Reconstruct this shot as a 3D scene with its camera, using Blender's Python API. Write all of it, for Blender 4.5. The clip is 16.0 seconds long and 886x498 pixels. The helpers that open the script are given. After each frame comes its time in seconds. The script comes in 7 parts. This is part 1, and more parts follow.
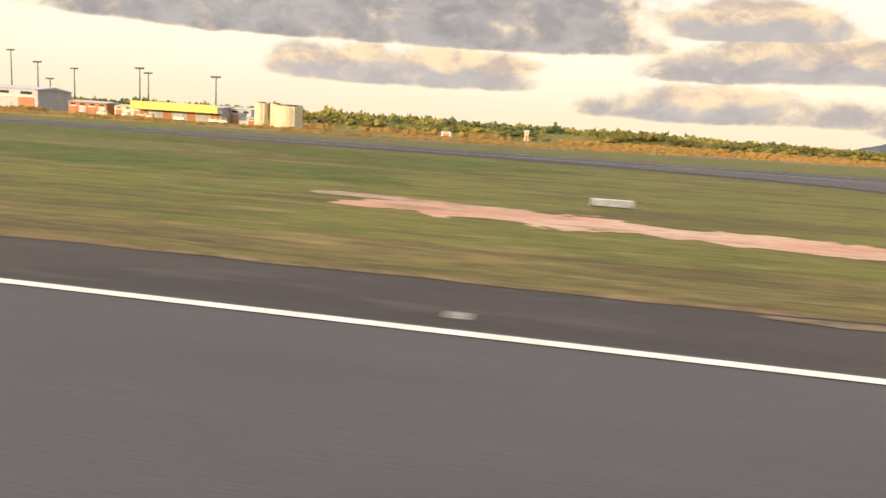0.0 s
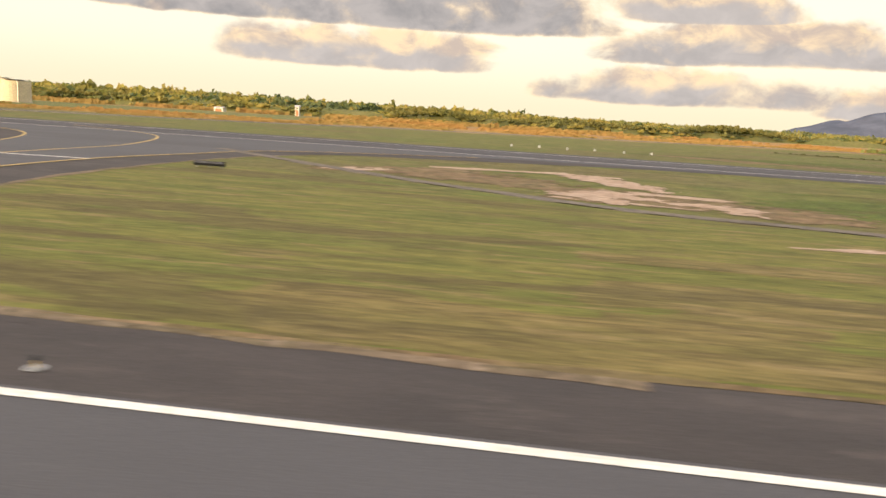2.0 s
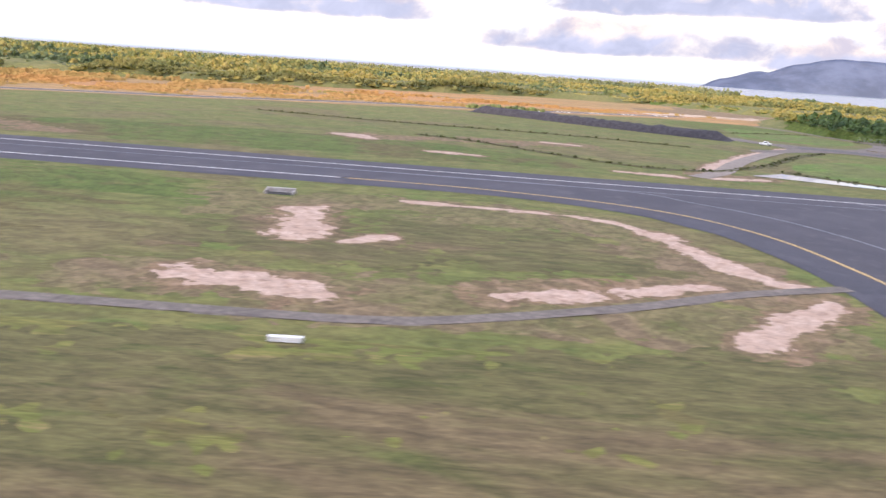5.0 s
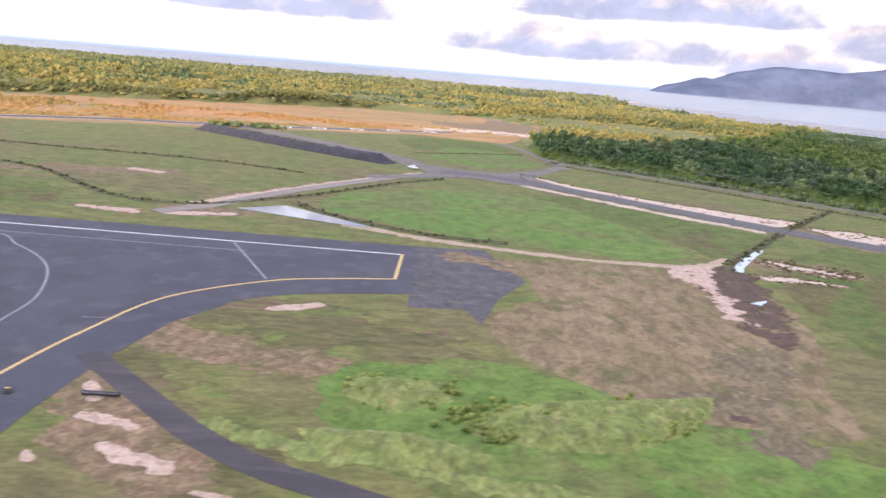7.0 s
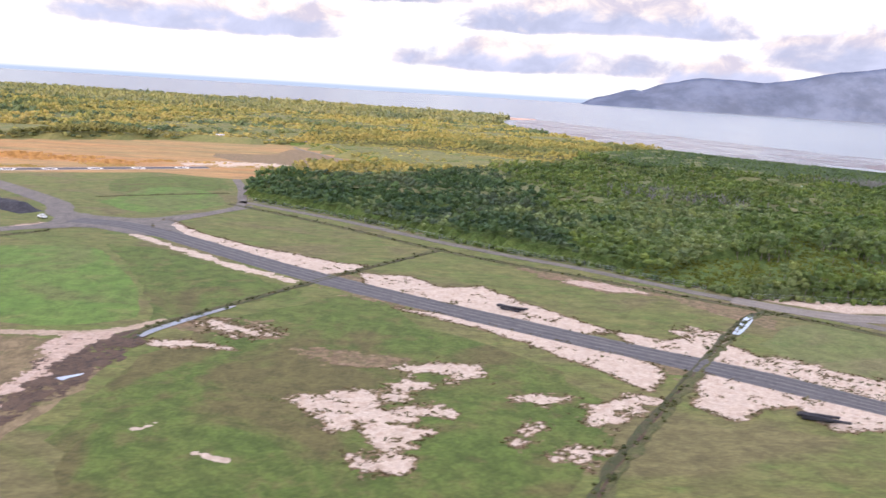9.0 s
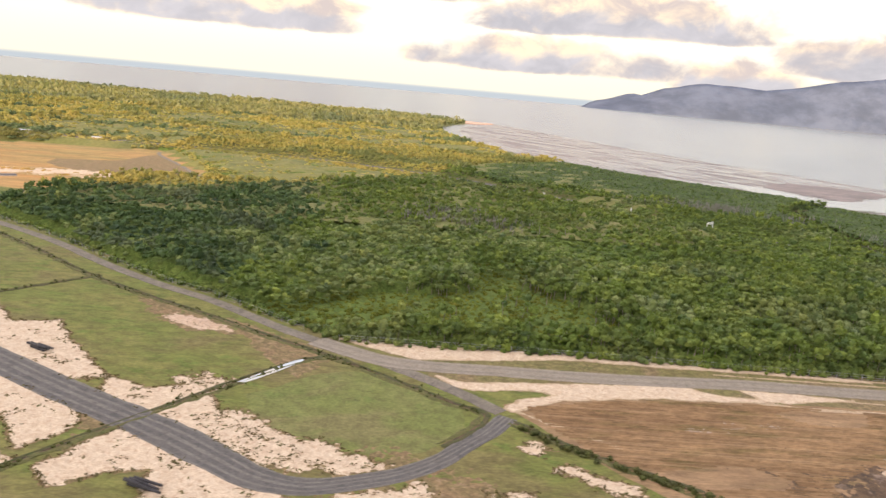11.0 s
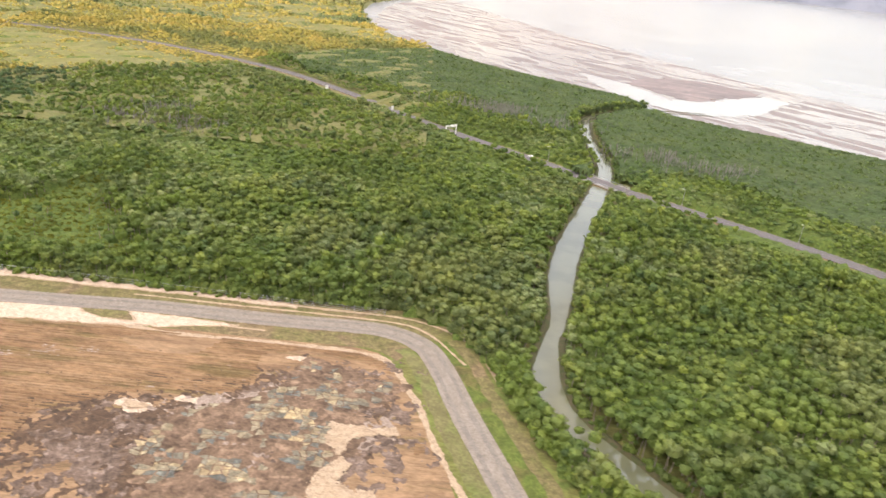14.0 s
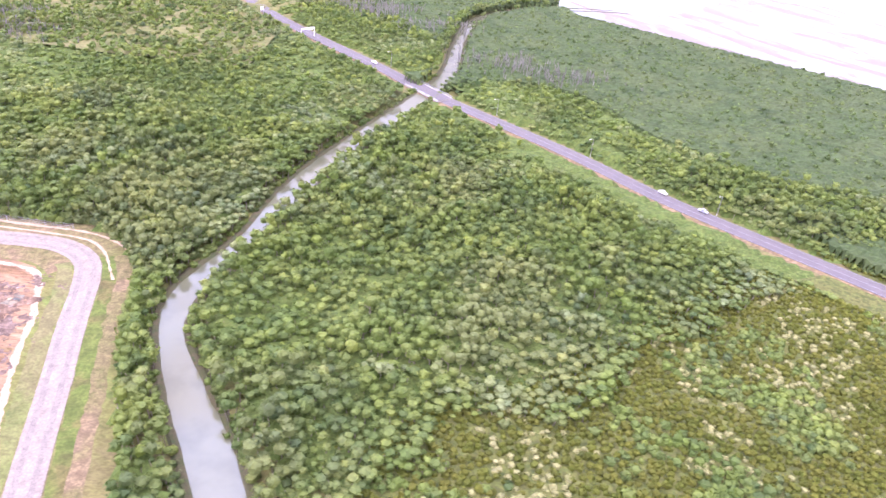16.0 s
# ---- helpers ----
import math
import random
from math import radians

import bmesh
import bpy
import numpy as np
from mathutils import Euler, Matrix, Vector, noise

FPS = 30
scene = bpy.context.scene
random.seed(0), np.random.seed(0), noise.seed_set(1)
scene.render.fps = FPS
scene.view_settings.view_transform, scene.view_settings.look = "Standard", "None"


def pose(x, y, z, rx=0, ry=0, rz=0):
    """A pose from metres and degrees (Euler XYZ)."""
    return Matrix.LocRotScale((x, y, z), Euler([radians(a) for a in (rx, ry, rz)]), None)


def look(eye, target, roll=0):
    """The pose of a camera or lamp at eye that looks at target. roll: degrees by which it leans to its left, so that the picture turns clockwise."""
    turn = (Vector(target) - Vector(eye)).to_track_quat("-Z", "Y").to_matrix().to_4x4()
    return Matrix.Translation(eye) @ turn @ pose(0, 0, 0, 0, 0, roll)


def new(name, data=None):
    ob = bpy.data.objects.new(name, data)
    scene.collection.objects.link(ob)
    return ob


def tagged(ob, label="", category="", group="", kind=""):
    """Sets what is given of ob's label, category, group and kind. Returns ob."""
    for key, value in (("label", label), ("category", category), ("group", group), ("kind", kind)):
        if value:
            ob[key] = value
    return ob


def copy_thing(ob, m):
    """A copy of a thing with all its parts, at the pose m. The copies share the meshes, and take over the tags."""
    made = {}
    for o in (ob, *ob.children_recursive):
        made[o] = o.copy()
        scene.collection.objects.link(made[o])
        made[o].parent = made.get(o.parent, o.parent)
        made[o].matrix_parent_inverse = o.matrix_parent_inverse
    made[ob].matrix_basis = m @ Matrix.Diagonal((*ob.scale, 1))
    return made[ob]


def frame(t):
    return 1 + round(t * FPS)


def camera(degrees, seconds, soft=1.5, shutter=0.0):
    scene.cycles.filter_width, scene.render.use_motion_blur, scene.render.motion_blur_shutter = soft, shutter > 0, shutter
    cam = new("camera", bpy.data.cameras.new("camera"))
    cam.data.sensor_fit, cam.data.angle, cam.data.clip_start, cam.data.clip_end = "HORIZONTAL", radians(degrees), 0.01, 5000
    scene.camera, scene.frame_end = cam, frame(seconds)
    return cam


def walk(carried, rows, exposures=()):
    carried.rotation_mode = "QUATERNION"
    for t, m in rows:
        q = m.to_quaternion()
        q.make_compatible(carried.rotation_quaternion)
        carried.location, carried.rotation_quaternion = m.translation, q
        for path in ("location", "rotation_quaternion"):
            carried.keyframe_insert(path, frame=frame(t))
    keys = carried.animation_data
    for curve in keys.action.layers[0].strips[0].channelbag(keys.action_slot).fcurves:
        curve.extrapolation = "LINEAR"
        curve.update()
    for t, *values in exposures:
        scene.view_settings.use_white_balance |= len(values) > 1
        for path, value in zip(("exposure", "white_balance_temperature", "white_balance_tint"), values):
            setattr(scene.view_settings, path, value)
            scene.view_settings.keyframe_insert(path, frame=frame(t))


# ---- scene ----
# ---------------------------------------------------------------- camera
# The place is laid out at half of life size; x along the runway, y away from it, z up.
cam = camera(62.7, 16.0, shutter=0.22)
ROWS = [
    (0, 0.00, -0.00, 2.59, -9.40, -3.66, 10.86),
    (0.5, 16.75, -0.00, 2.80, -10.16, -3.39, 10.13),
    (1, 33.65, -0.01, 3.09, -11.14, -3.72, 9.27),
    (1.5, 50.69, -0.01, 3.57, -11.18, -3.67, 8.37),
    (2, 67.84, 0.02, 4.25, -10.56, -3.48, 7.43),
    (2.5, 85.07, 0.09, 5.11, -10.45, -3.66, 6.63),
    (3, 102.38, 0.20, 6.09, -10.81, -3.14, 5.65),
    (3.5, 119.75, 0.33, 7.32, -11.48, -2.90, 4.85),
    (4, 137.20, 0.46, 8.84, -12.35, -3.08, 4.29),
    (4.5, 154.79, 0.56, 10.70, -13.31, -3.45, 3.87),
    (5, 172.53, 0.63, 12.86, -14.17, -3.81, 3.46),
    (5.5, 190.40, 0.67, 15.25, -14.73, -4.04, 2.90),
    (6, 208.35, 0.68, 17.80, -14.79, -4.23, 2.16),
    (6.5, 226.23, 0.67, 20.45, -14.37, -4.67, 1.44),
    (7, 244.12, 0.68, 23.14, -13.83, -4.50, 0.68),
    (7.5, 262.14, 0.72, 25.91, -13.44, -4.40, 0.12),
    (8, 280.34, 0.78, 28.72, -13.10, -3.75, -0.81),
    (8.5, 298.72, 0.81, 31.57, -12.71, -3.22, -2.08),
    (9, 317.41, 0.80, 34.46, -12.38, -3.40, -3.38),
    (9.5, 336.39, 0.74, 37.41, -12.20, -3.78, -4.42),
    (10, 355.54, 0.63, 40.42, -12.17, -4.15, -4.74),
    (10.5, 374.71, 0.46, 43.48, -12.31, -4.52, -4.11),
    (11, 393.74, 0.21, 46.59, -12.61, -4.86, -2.40),
    (11.5, 412.54, -0.11, 49.74, -13.16, -5.14, -0.16),
    (12, 431.04, -0.49, 52.93, -14.09, -5.26, 1.41),
    (12.5, 449.22, -0.92, 56.15, -15.44, -5.28, 1.46),
    (13, 467.16, -1.37, 59.46, -17.15, -5.58, 0.69),
    (13.5, 485.00, -1.78, 62.87, -19.51, -5.97, 0.08),
    (14, 502.85, -2.08, 66.39, -22.59, -6.24, -0.05),
    (14.5, 520.76, -2.21, 69.95, -26.02, -6.23, 0.39),
    (15, 538.77, -2.13, 73.49, -29.18, -6.10, 1.40),
    (15.5, 556.85, -1.87, 77.01, -31.26, -5.80, 2.55),
    (16, 575.00, -1.45, 80.54, -31.46, -5.33, 3.65),
]
walk(cam, [(t, pose(x, y, z, 90 + pitch, roll, yaw)) for t, x, y, z, pitch, roll, yaw in ROWS],
     exposures=[(0.0, 0.24, 6850, 12), (1.5, 0.36, 6850, 12), (2.5, 0.22, 6850, 11), (3.2, 0.24, 6850, 10), (5.3, 0.63, 5150, 22), (9.7, 0.6, 5250, 21),
                (11.8, 0.55, 6600, 10), (13.0, 0.7, 6450, 10), (14.0, 1.12, 6150, 14), (14.5, 1.38, 5350, 22), (15.3, 1.7, 5200, 31), (16.0, 1.98, 5250, 42)])

# ---------------------------------------------------------------- light
SUN_AZ, SUN_EL = radians(33), radians(9)        # the low sun stands behind, to the back of the flight
SUN_WAY = Vector((math.sin(SUN_AZ) * math.cos(SUN_EL), math.cos(SUN_AZ) * math.cos(SUN_EL), -math.sin(SUN_EL)))


class Nodes:
    """A small writer of node trees."""

    def __init__(self, tree):
        self.tree = tree

    def add(self, kind, **sets):
        node = self.tree.nodes.new(kind)
        for key, value in sets.items():
            if key == "operation":
                node.operation = value
            elif key == "blend":
                node.blend_type = value
        return node

    def link(self, a, b):
        self.tree.links.new(a, b)

    def put(self, socket, value):
        if isinstance(value, (int, float)):
            socket.default_value = value
        elif isinstance(value, tuple):
            socket.default_value = value if len(value) != 3 or socket.type == "VECTOR" else (*value, 1)
        else:
            self.link(value, socket)

    def math(self, op, a, b=0.0, clamp=False):
        n = self.add("ShaderNodeMath", operation=op)
        n.use_clamp = clamp
        self.put(n.inputs[0], a), self.put(n.inputs[1], b)
        return n.outputs[0]

    def mix(self, f, a, b, blend="MIX"):
        n = self.add("ShaderNodeMix")
        n.data_type, n.blend_type = "RGBA", blend
        self.put(n.inputs[0], f), self.put(n.inputs[6], a), self.put(n.inputs[7], b)
        return n.outputs[2]

    def noise(self, vector, scale, detail=4.0, rough=0.55, distort=0.0):
        n = self.add("ShaderNodeTexNoise")
        if vector is not None:
            self.link(vector, n.inputs["Vector"])
        n.inputs["Scale"].default_value, n.inputs["Detail"].default_value = scale, detail
        n.inputs["Roughness"].default_value, n.inputs["Distortion"].default_value = rough, distort
        return n.outputs[0]

    def band(self, value, low, high):
        n = self.add("ShaderNodeMapRange")
        n.interpolation_type = "SMOOTHSTEP"
        self.put(n.inputs[0], value)
        n.inputs[1].default_value, n.inputs[2].default_value = low, high
        return n.outputs[0]

    def scaled(self, vector, x, y, z):
        n = self.add("ShaderNodeMapping")
        self.link(vector, n.inputs[0])
        n.inputs["Scale"].default_value = (x, y, z)
        return n.outputs[0]


def make_world():
    world = bpy.data.worlds.new("sky")
    world.use_nodes = True
    scene.world = world
    tree = world.node_tree
    tree.nodes.clear()
    n = Nodes(tree)
    way = n.add("ShaderNodeTexCoord").outputs["Generated"]
    split = n.add("ShaderNodeSeparateXYZ")
    n.link(way, split.inputs[0])
    dx, dy, dz = split.outputs
    sky = n.add("ShaderNodeTexSky")
    sky.sky_type, sky.sun_disc = "NISHITA", False
    sky.sun_elevation, sky.sun_rotation = SUN_EL, SUN_AZ + math.pi
    sky.air_density, sky.dust_density = 1.0, 2.0
    clear = n.mix(1.0, sky.outputs[0], (0.10, 0.10, 0.10), "MULTIPLY")
    # thin bright veil: cream at the horizon, white above, and a glow towards the sunset
    up = n.band(dz, 0.08, 0.38)
    veil = n.mix(up, n.mix(n.band(dz, 0.0, 0.10), (0.93, 0.85, 0.63), (1.02, 0.97, 0.80)), (0.80, 0.84, 0.92))
    base = n.mix(0.86, clear, veil)
    # heaped clouds: long flat banks seen edge on (bearing, height, half length, half depth in degrees), grey below and lit at their rims
    bearing = n.math("MULTIPLY", n.math("ARCTAN2", dx, dy), 57.3)
    rise = n.math("MULTIPLY", n.math("ARCSINE", dz), 57.3)
    ragged_sky = n.noise(n.scaled(way, 1.0, 1.0, 1.6), 11.0, 8, 0.56, 0.3)
    puff = n.math("MULTIPLY", n.math("SUBTRACT", ragged_sky, 0.5), 3.2)
    mass = n.math("SUBTRACT", n.math("MULTIPLY", n.noise(n.scaled(way, 2, 2, 5), 1.6, 6, 0.55, 0.3), 6.0), n.math("ADD", 3.0, n.math("MULTIPLY", n.band(n.math("ABSOLUTE", bearing), 60, 30), 3.0)))
    mass = n.math("SUBTRACT", mass, n.math("MULTIPLY", n.band(rise, 5, 0.5), 2.0))
    height = n.math("MULTIPLY", n.band(rise, 4.0, 12.0), 0.4)
    soft = n.math("MULTIPLY", height, 0.0)
    # (middle bearing, half length, flat base, depth, how much of it is lit)
    for az, long_, low_edge, deep, bright in ((-17, 26, 6.5, 8.0, 0.0), (-14.2, 11, 3.5, 2.9, 0.9), (15, 12.5, 4.9, 3.0, 0.65), (11, 12, 2.0, 2.4, 0.7), (11, 7.5, 7.8, 2.8, 1.0), (24, 5.5, 1.6, 2.2, 1.0), (33, 8, 3.0, 3.0, 0.7)):
        u = n.math("POWER", n.math("ABSOLUTE", n.math("DIVIDE", n.math("SUBTRACT", bearing, az), long_)), 4.0)
        over = n.math("SUBTRACT", rise, low_edge)
        below = n.math("POWER", n.math("MULTIPLY", n.math("MAXIMUM", n.math("MULTIPLY", over, -1.0), 0.0), 1.9), 2.0)
        above = n.math("POWER", n.math("DIVIDE", n.math("MAXIMUM", over, 0.0), deep), 2.0)
        own = n.math("SUBTRACT", 1.0, n.math("ADD", u, n.math("ADD", below, above)))
        wins = n.math("GREATER_THAN", own, mass)
        own_height = n.math("MULTIPLY", n.band(n.math("DIVIDE", over, deep), 0.0, 0.75), bright)
        height = n.math("ADD", height, n.math("MULTIPLY", wins, n.math("SUBTRACT", own_height, height)))
        soft = n.math("ADD", soft, n.math("MULTIPLY", wins, n.math("SUBTRACT", bright, soft)))
        mass = n.math("MAXIMUM", mass, own)
    mass = n.math("ADD", mass, n.math("MULTIPLY", n.band(rise, 11, 24), 3.2))
    mass = n.math("ADD", mass, puff)
    mask = n.band(mass, -0.05, 0.6)
    thick = n.band(mass, 0.1, 0.9)
    fine = n.noise(n.scaled(way, 3, 3, 5), 6.0, 7, 0.6, 0.4)
    shade = n.mix(n.band(fine, 0.3, 0.7), (0.30, 0.295, 0.305), (0.46, 0.435, 0.43))
    shade = n.mix(n.math("MULTIPLY", soft, 0.45), shade, (0.66, 0.61, 0.58))
    lit = n.mix(n.band(fine, 0.36, 0.62), (0.55, 0.46, 0.40), (0.95, 0.74, 0.48))
    top = n.band(n.math("ADD", height, n.math("MULTIPLY", n.math("SUBTRACT", ragged_sky, 0.5), 2.6)), 0.25, 0.75)
    body = n.mix(n.math("MULTIPLY", thick, n.math("SUBTRACT", 1.0, n.math("MULTIPLY", top, 0.9))), lit, shade)
    cloudy = n.mix(mask, base, body)
    back = n.math("ADD", n.math("MULTIPLY", dx, -math.sin(SUN_AZ)), n.math("MULTIPLY", dy, -math.cos(SUN_AZ)))
    glow = n.math("ADD", 1.0, n.math("MULTIPLY", n.band(back, 0.0, 1.0), 2.0))
    overhead = n.math("MULTIPLY", glow, n.math("ADD", 1.0, n.math("MULTIPLY", n.band(dz, 0.3, 0.9), 1.6)))
    air = n.mix(1.0, cloudy, overhead, "MULTIPLY")
    # far sea below the horizon
    final = n.mix(n.band(dz, -0.004, 0.0015), (0.43, 0.46, 0.46), air)
    ground = n.add("ShaderNodeBackground")
    n.link(final, ground.inputs[0])
    ground.inputs[1].default_value = 1.0
    out = n.add("ShaderNodeOutputWorld")
    n.link(ground.outputs[0], out.inputs[0])


make_world()
sun = new("sun", bpy.data.lights.new("sun", "SUN"))
sun.data.energy, sun.data.angle, sun.data.color = 5.0, radians(0.6), (1.0, 0.70, 0.36)
sun.matrix_world = look((0, 0, 300), Vector((0, 0, 300)) + SUN_WAY)


# ---------------------------------------------------------------- materials
def material(name, colours, scale=1.0, fine=8.0, rough=0.9, bump=0.3, stretch=(1, 1, 1), metal=0.0, spec=0.3, island=0.0, per_object=0.0, wide=None, thin=0.0, crowns=0.0, mottle=0.0):
    """colours: two or three tints, mixed by a broad and a fine noise at real size."""
    mat = bpy.data.materials.new(name)
    mat.use_nodes = True
    n = Nodes(mat.node_tree)
    shader = mat.node_tree.nodes["Principled BSDF"]
    place = n.add("ShaderNodeNewGeometry")
    pos = n.scaled(place.outputs["Position"], *stretch)
    a = n.noise(pos, scale, 6, 0.62, 0.4)
    b = n.noise(pos, fine, 5, 0.65)
    col = n.mix(n.band(a, 0.36, 0.64), colours[0], colours[1])
    if len(colours) > 2:
        col = n.mix(n.band(n.noise(pos, scale * 2.3, 5, 0.6), 0.52, 0.66), col, colours[2])
    if len(colours) > 3:
        col = n.mix(n.band(n.noise(pos, wide or scale * 0.3, 4, 0.6, 0.6), 0.50, 0.62), col, colours[3])
    grain = n.math("ADD", 0.80, n.math("MULTIPLY", n.band(b, 0.3, 0.7), 0.40))
    col = n.mix(1.0, col, grain, "MULTIPLY")
    if mottle:
        m = n.noise(pos, math.sqrt(scale * fine), 5, 0.7, 0.5)
        col = n.mix(1.0, col, n.math("ADD", 1.0 - mottle / 2, n.math("MULTIPLY", n.band(m, 0.32, 0.68), mottle)), "MULTIPLY")
    if island:
        r = n.math("ADD", 1.0 - island / 2, n.math("MULTIPLY", place.outputs["Random Per Island"], island))
        col = n.mix(1.0, col, r, "MULTIPLY")
    if crowns:
        # each tree has a tone of its own, from dark bluish green to light yellowish green
        own = n.add("ShaderNodeAttribute")
        own.attribute_name = "tone"
        tone = own.outputs["Fac"]
        col = n.mix(1.0, col, n.mix(tone, tuple(1 - crowns * k for k in (0.54, 0.38, 0.28)), tuple(1 + crowns * k for k in (0.46, 0.5, 0.12))), "MULTIPLY")
    if per_object:
        info = n.add("ShaderNodeObjectInfo")
        r = n.math("ADD", 1.0 - per_object / 2, n.math("MULTIPLY", info.outputs["Random"], per_object))
        col = n.mix(1.0, col, r, "MULTIPLY")
    n.link(col, shader.inputs["Base Color"])
    shader.inputs["Roughness"].default_value = rough
    shader.inputs["Metallic"].default_value = metal
    shader.inputs["Specular IOR Level"].default_value = spec
    if thin:
        through_leaf = n.add("ShaderNodeBsdfTranslucent")
        n.link(n.mix(1.0, col, (1.25, 1.25, 0.7), "MULTIPLY"), through_leaf.inputs[0])
        both = n.add("ShaderNodeMixShader")
        both.inputs[0].default_value = thin
        n.link(shader.outputs[0], both.inputs[1])
        n.link(through_leaf.outputs[0], both.inputs[2])
        n.link(both.outputs[0], mat.node_tree.nodes["Material Output"].inputs[0])
    if bump:
        bm_ = n.add("ShaderNodeBump")
        bm_.inputs["Strength"].default_value = bump
        bm_.inputs["Distance"].default_value = 0.4 / fine
        n.link(b, bm_.inputs["Height"])
        n.link(bm_.outputs[0], shader.inputs["Normal"])
    return mat


GRASS = material("mixed grass", [(0.104, 0.117, 0.029), (0.128, 0.123, 0.037), (0.088, 0.114, 0.024), (0.122, 0.106, 0.041)], 0.13, 2.4, 0.95, 0.6, (0.55, 1, 1), wide=0.045, mottle=0.5)
MOWN = material("mown verge grass", [(0.142, 0.135, 0.034), (0.10, 0.113, 0.024), (0.17, 0.136, 0.054), (0.10, 0.086, 0.03)], 0.55, 7.0, 0.95, 0.4, (0.2, 1, 1), wide=0.3, mottle=0.5)
DRYMOWN = material("dry brown mown grass", [(0.158, 0.124, 0.047), (0.12, 0.103, 0.034), (0.178, 0.138, 0.06), (0.10, 0.083, 0.032)], 0.55, 7.0, 0.95, 0.4, (0.2, 1, 1), wide=0.3, mottle=0.6)
LUSH = material("lush green grass", [(0.070, 0.098, 0.0165), (0.088, 0.108, 0.022), (0.10, 0.098, 0.028), (0.096, 0.084, 0.028)], 0.10, 2.0, 0.95, 0.6, wide=0.05, mottle=0.5)
MEADOW = material("olive meadow grass", [(0.11, 0.125, 0.036), (0.125, 0.132, 0.044), (0.095, 0.118, 0.032), (0.13, 0.12, 0.05)], 0.10, 2.0, 0.95, 0.5, wide=0.05, mottle=0.4)
PEAT = material("dark peaty soil", [(0.122, 0.098, 0.054), (0.14, 0.112, 0.062), (0.10, 0.086, 0.042)], 0.3, 3.0, 0.95, 0.4, (1, 0.6, 1), mottle=0.6)
PADDOCK = material("vivid green pasture", [(0.088, 0.142, 0.022), (0.10, 0.146, 0.026), (0.118, 0.138, 0.034), (0.105, 0.12, 0.032)], 0.08, 2.0, 0.95, 0.5, wide=0.05, mottle=0.5)
REEDS = material("yellow-green reeds", [(0.165, 0.182, 0.05), (0.13, 0.158, 0.04), (0.185, 0.182, 0.062)], 0.5, 3.0, 0.95, 0.8, (1, 0.5, 1), mottle=0.7)
ROUGH = material("dark olive rough grass", [(0.088, 0.083, 0.028), (0.108, 0.096, 0.036), (0.074, 0.079, 0.022), (0.12, 0.092, 0.044)], 0.3, 5.0, 0.95, 0.5, (0.3, 1, 1), wide=0.12, mottle=0.6)
TAN = material("dry tan reeds", [(0.1845, 0.1364, 0.0723), (0.144, 0.11, 0.0527), (0.1035, 0.0968, 0.034)], 0.16, 2.6, 0.95, 0.6, (1, 0.6, 1), mottle=0.5)
ORANGE = material("dry orange grass", [(0.28, 0.17, 0.066), (0.23, 0.16, 0.062), (0.17, 0.14, 0.055), (0.31, 0.165, 0.058)], 0.05, 1.2, 0.95, 0.4, (0.2, 1, 1), wide=0.02, mottle=0.4)
SAND = material("pale sand", [(0.4032, 0.3182, 0.2358), (0.4512, 0.3657, 0.279), (0.3456, 0.2565, 0.1845)], 0.5, 5.0, 0.9, 0.3, mottle=0.25)
DUST = material("tan dusty sand", [(0.30, 0.226, 0.15), (0.345, 0.268, 0.185), (0.25, 0.184, 0.12)], 0.5, 5.0, 0.9, 0.3, mottle=0.3)
ROSE = material("pinkish sand", [(0.3492, 0.2541, 0.186), (0.4074, 0.3104, 0.2372), (0.2716, 0.1892, 0.1302)], 0.5, 5.0, 0.9, 0.3, mottle=0.35)
VERGE = material("olive dry verge grass", [(0.118, 0.106, 0.04), (0.142, 0.118, 0.052), (0.092, 0.092, 0.03), (0.15, 0.112, 0.06)], 0.25, 3.0, 0.95, 0.5, wide=0.08, mottle=0.6)
FRINGE = material("pale dry earth fringe", [(0.17, 0.13, 0.09), (0.12, 0.098, 0.06), (0.21, 0.165, 0.12)], 0.8, 6.0, 0.95, 0.3, mottle=0.6)
PINK = material("reddish bare earth", [(0.47, 0.27, 0.19), (0.52, 0.36, 0.28), (0.30, 0.21, 0.13)], 0.35, 4.0, 0.95, 0.3, (0.3, 1, 1))
EARTH = material("brown ploughed earth", [(0.185, 0.118, 0.066), (0.235, 0.155, 0.088), (0.145, 0.105, 0.05)], 0.09, 3.0, 0.95, 0.5, (0.35, 1.5, 1), mottle=0.5)
SOIL = material("brown soil and dead grass", [(0.165, 0.1127, 0.0616), (0.13, 0.1029, 0.0484), (0.21, 0.147, 0.088)], 0.3, 3.0, 0.95, 0.4, mottle=0.6)
MUD = material("dark wet mud", [(0.0594, 0.036, 0.0208), (0.0918, 0.058, 0.0336), (0.0367, 0.025, 0.016)], 0.4, 4.0, 0.8, 0.6, mottle=0.4)
BANK = material("dark ditch bank", [(0.05, 0.055, 0.02), (0.07, 0.06, 0.03), (0.04, 0.055, 0.018)], 0.5, 4.0, 0.95, 0.6)
BANKGRASS = material("dull green ditch bank grass", [(0.085, 0.082, 0.03), (0.07, 0.075, 0.024), (0.105, 0.088, 0.042)], 0.4, 4.0, 0.95, 0.6, mottle=0.5)
CLAY = material("grey cracked clay", [(0.15, 0.11, 0.085), (0.085, 0.062, 0.047), (0.20, 0.155, 0.128)], 0.35, 3.0, 0.85, 0.6, mottle=0.6, spec=0.12)
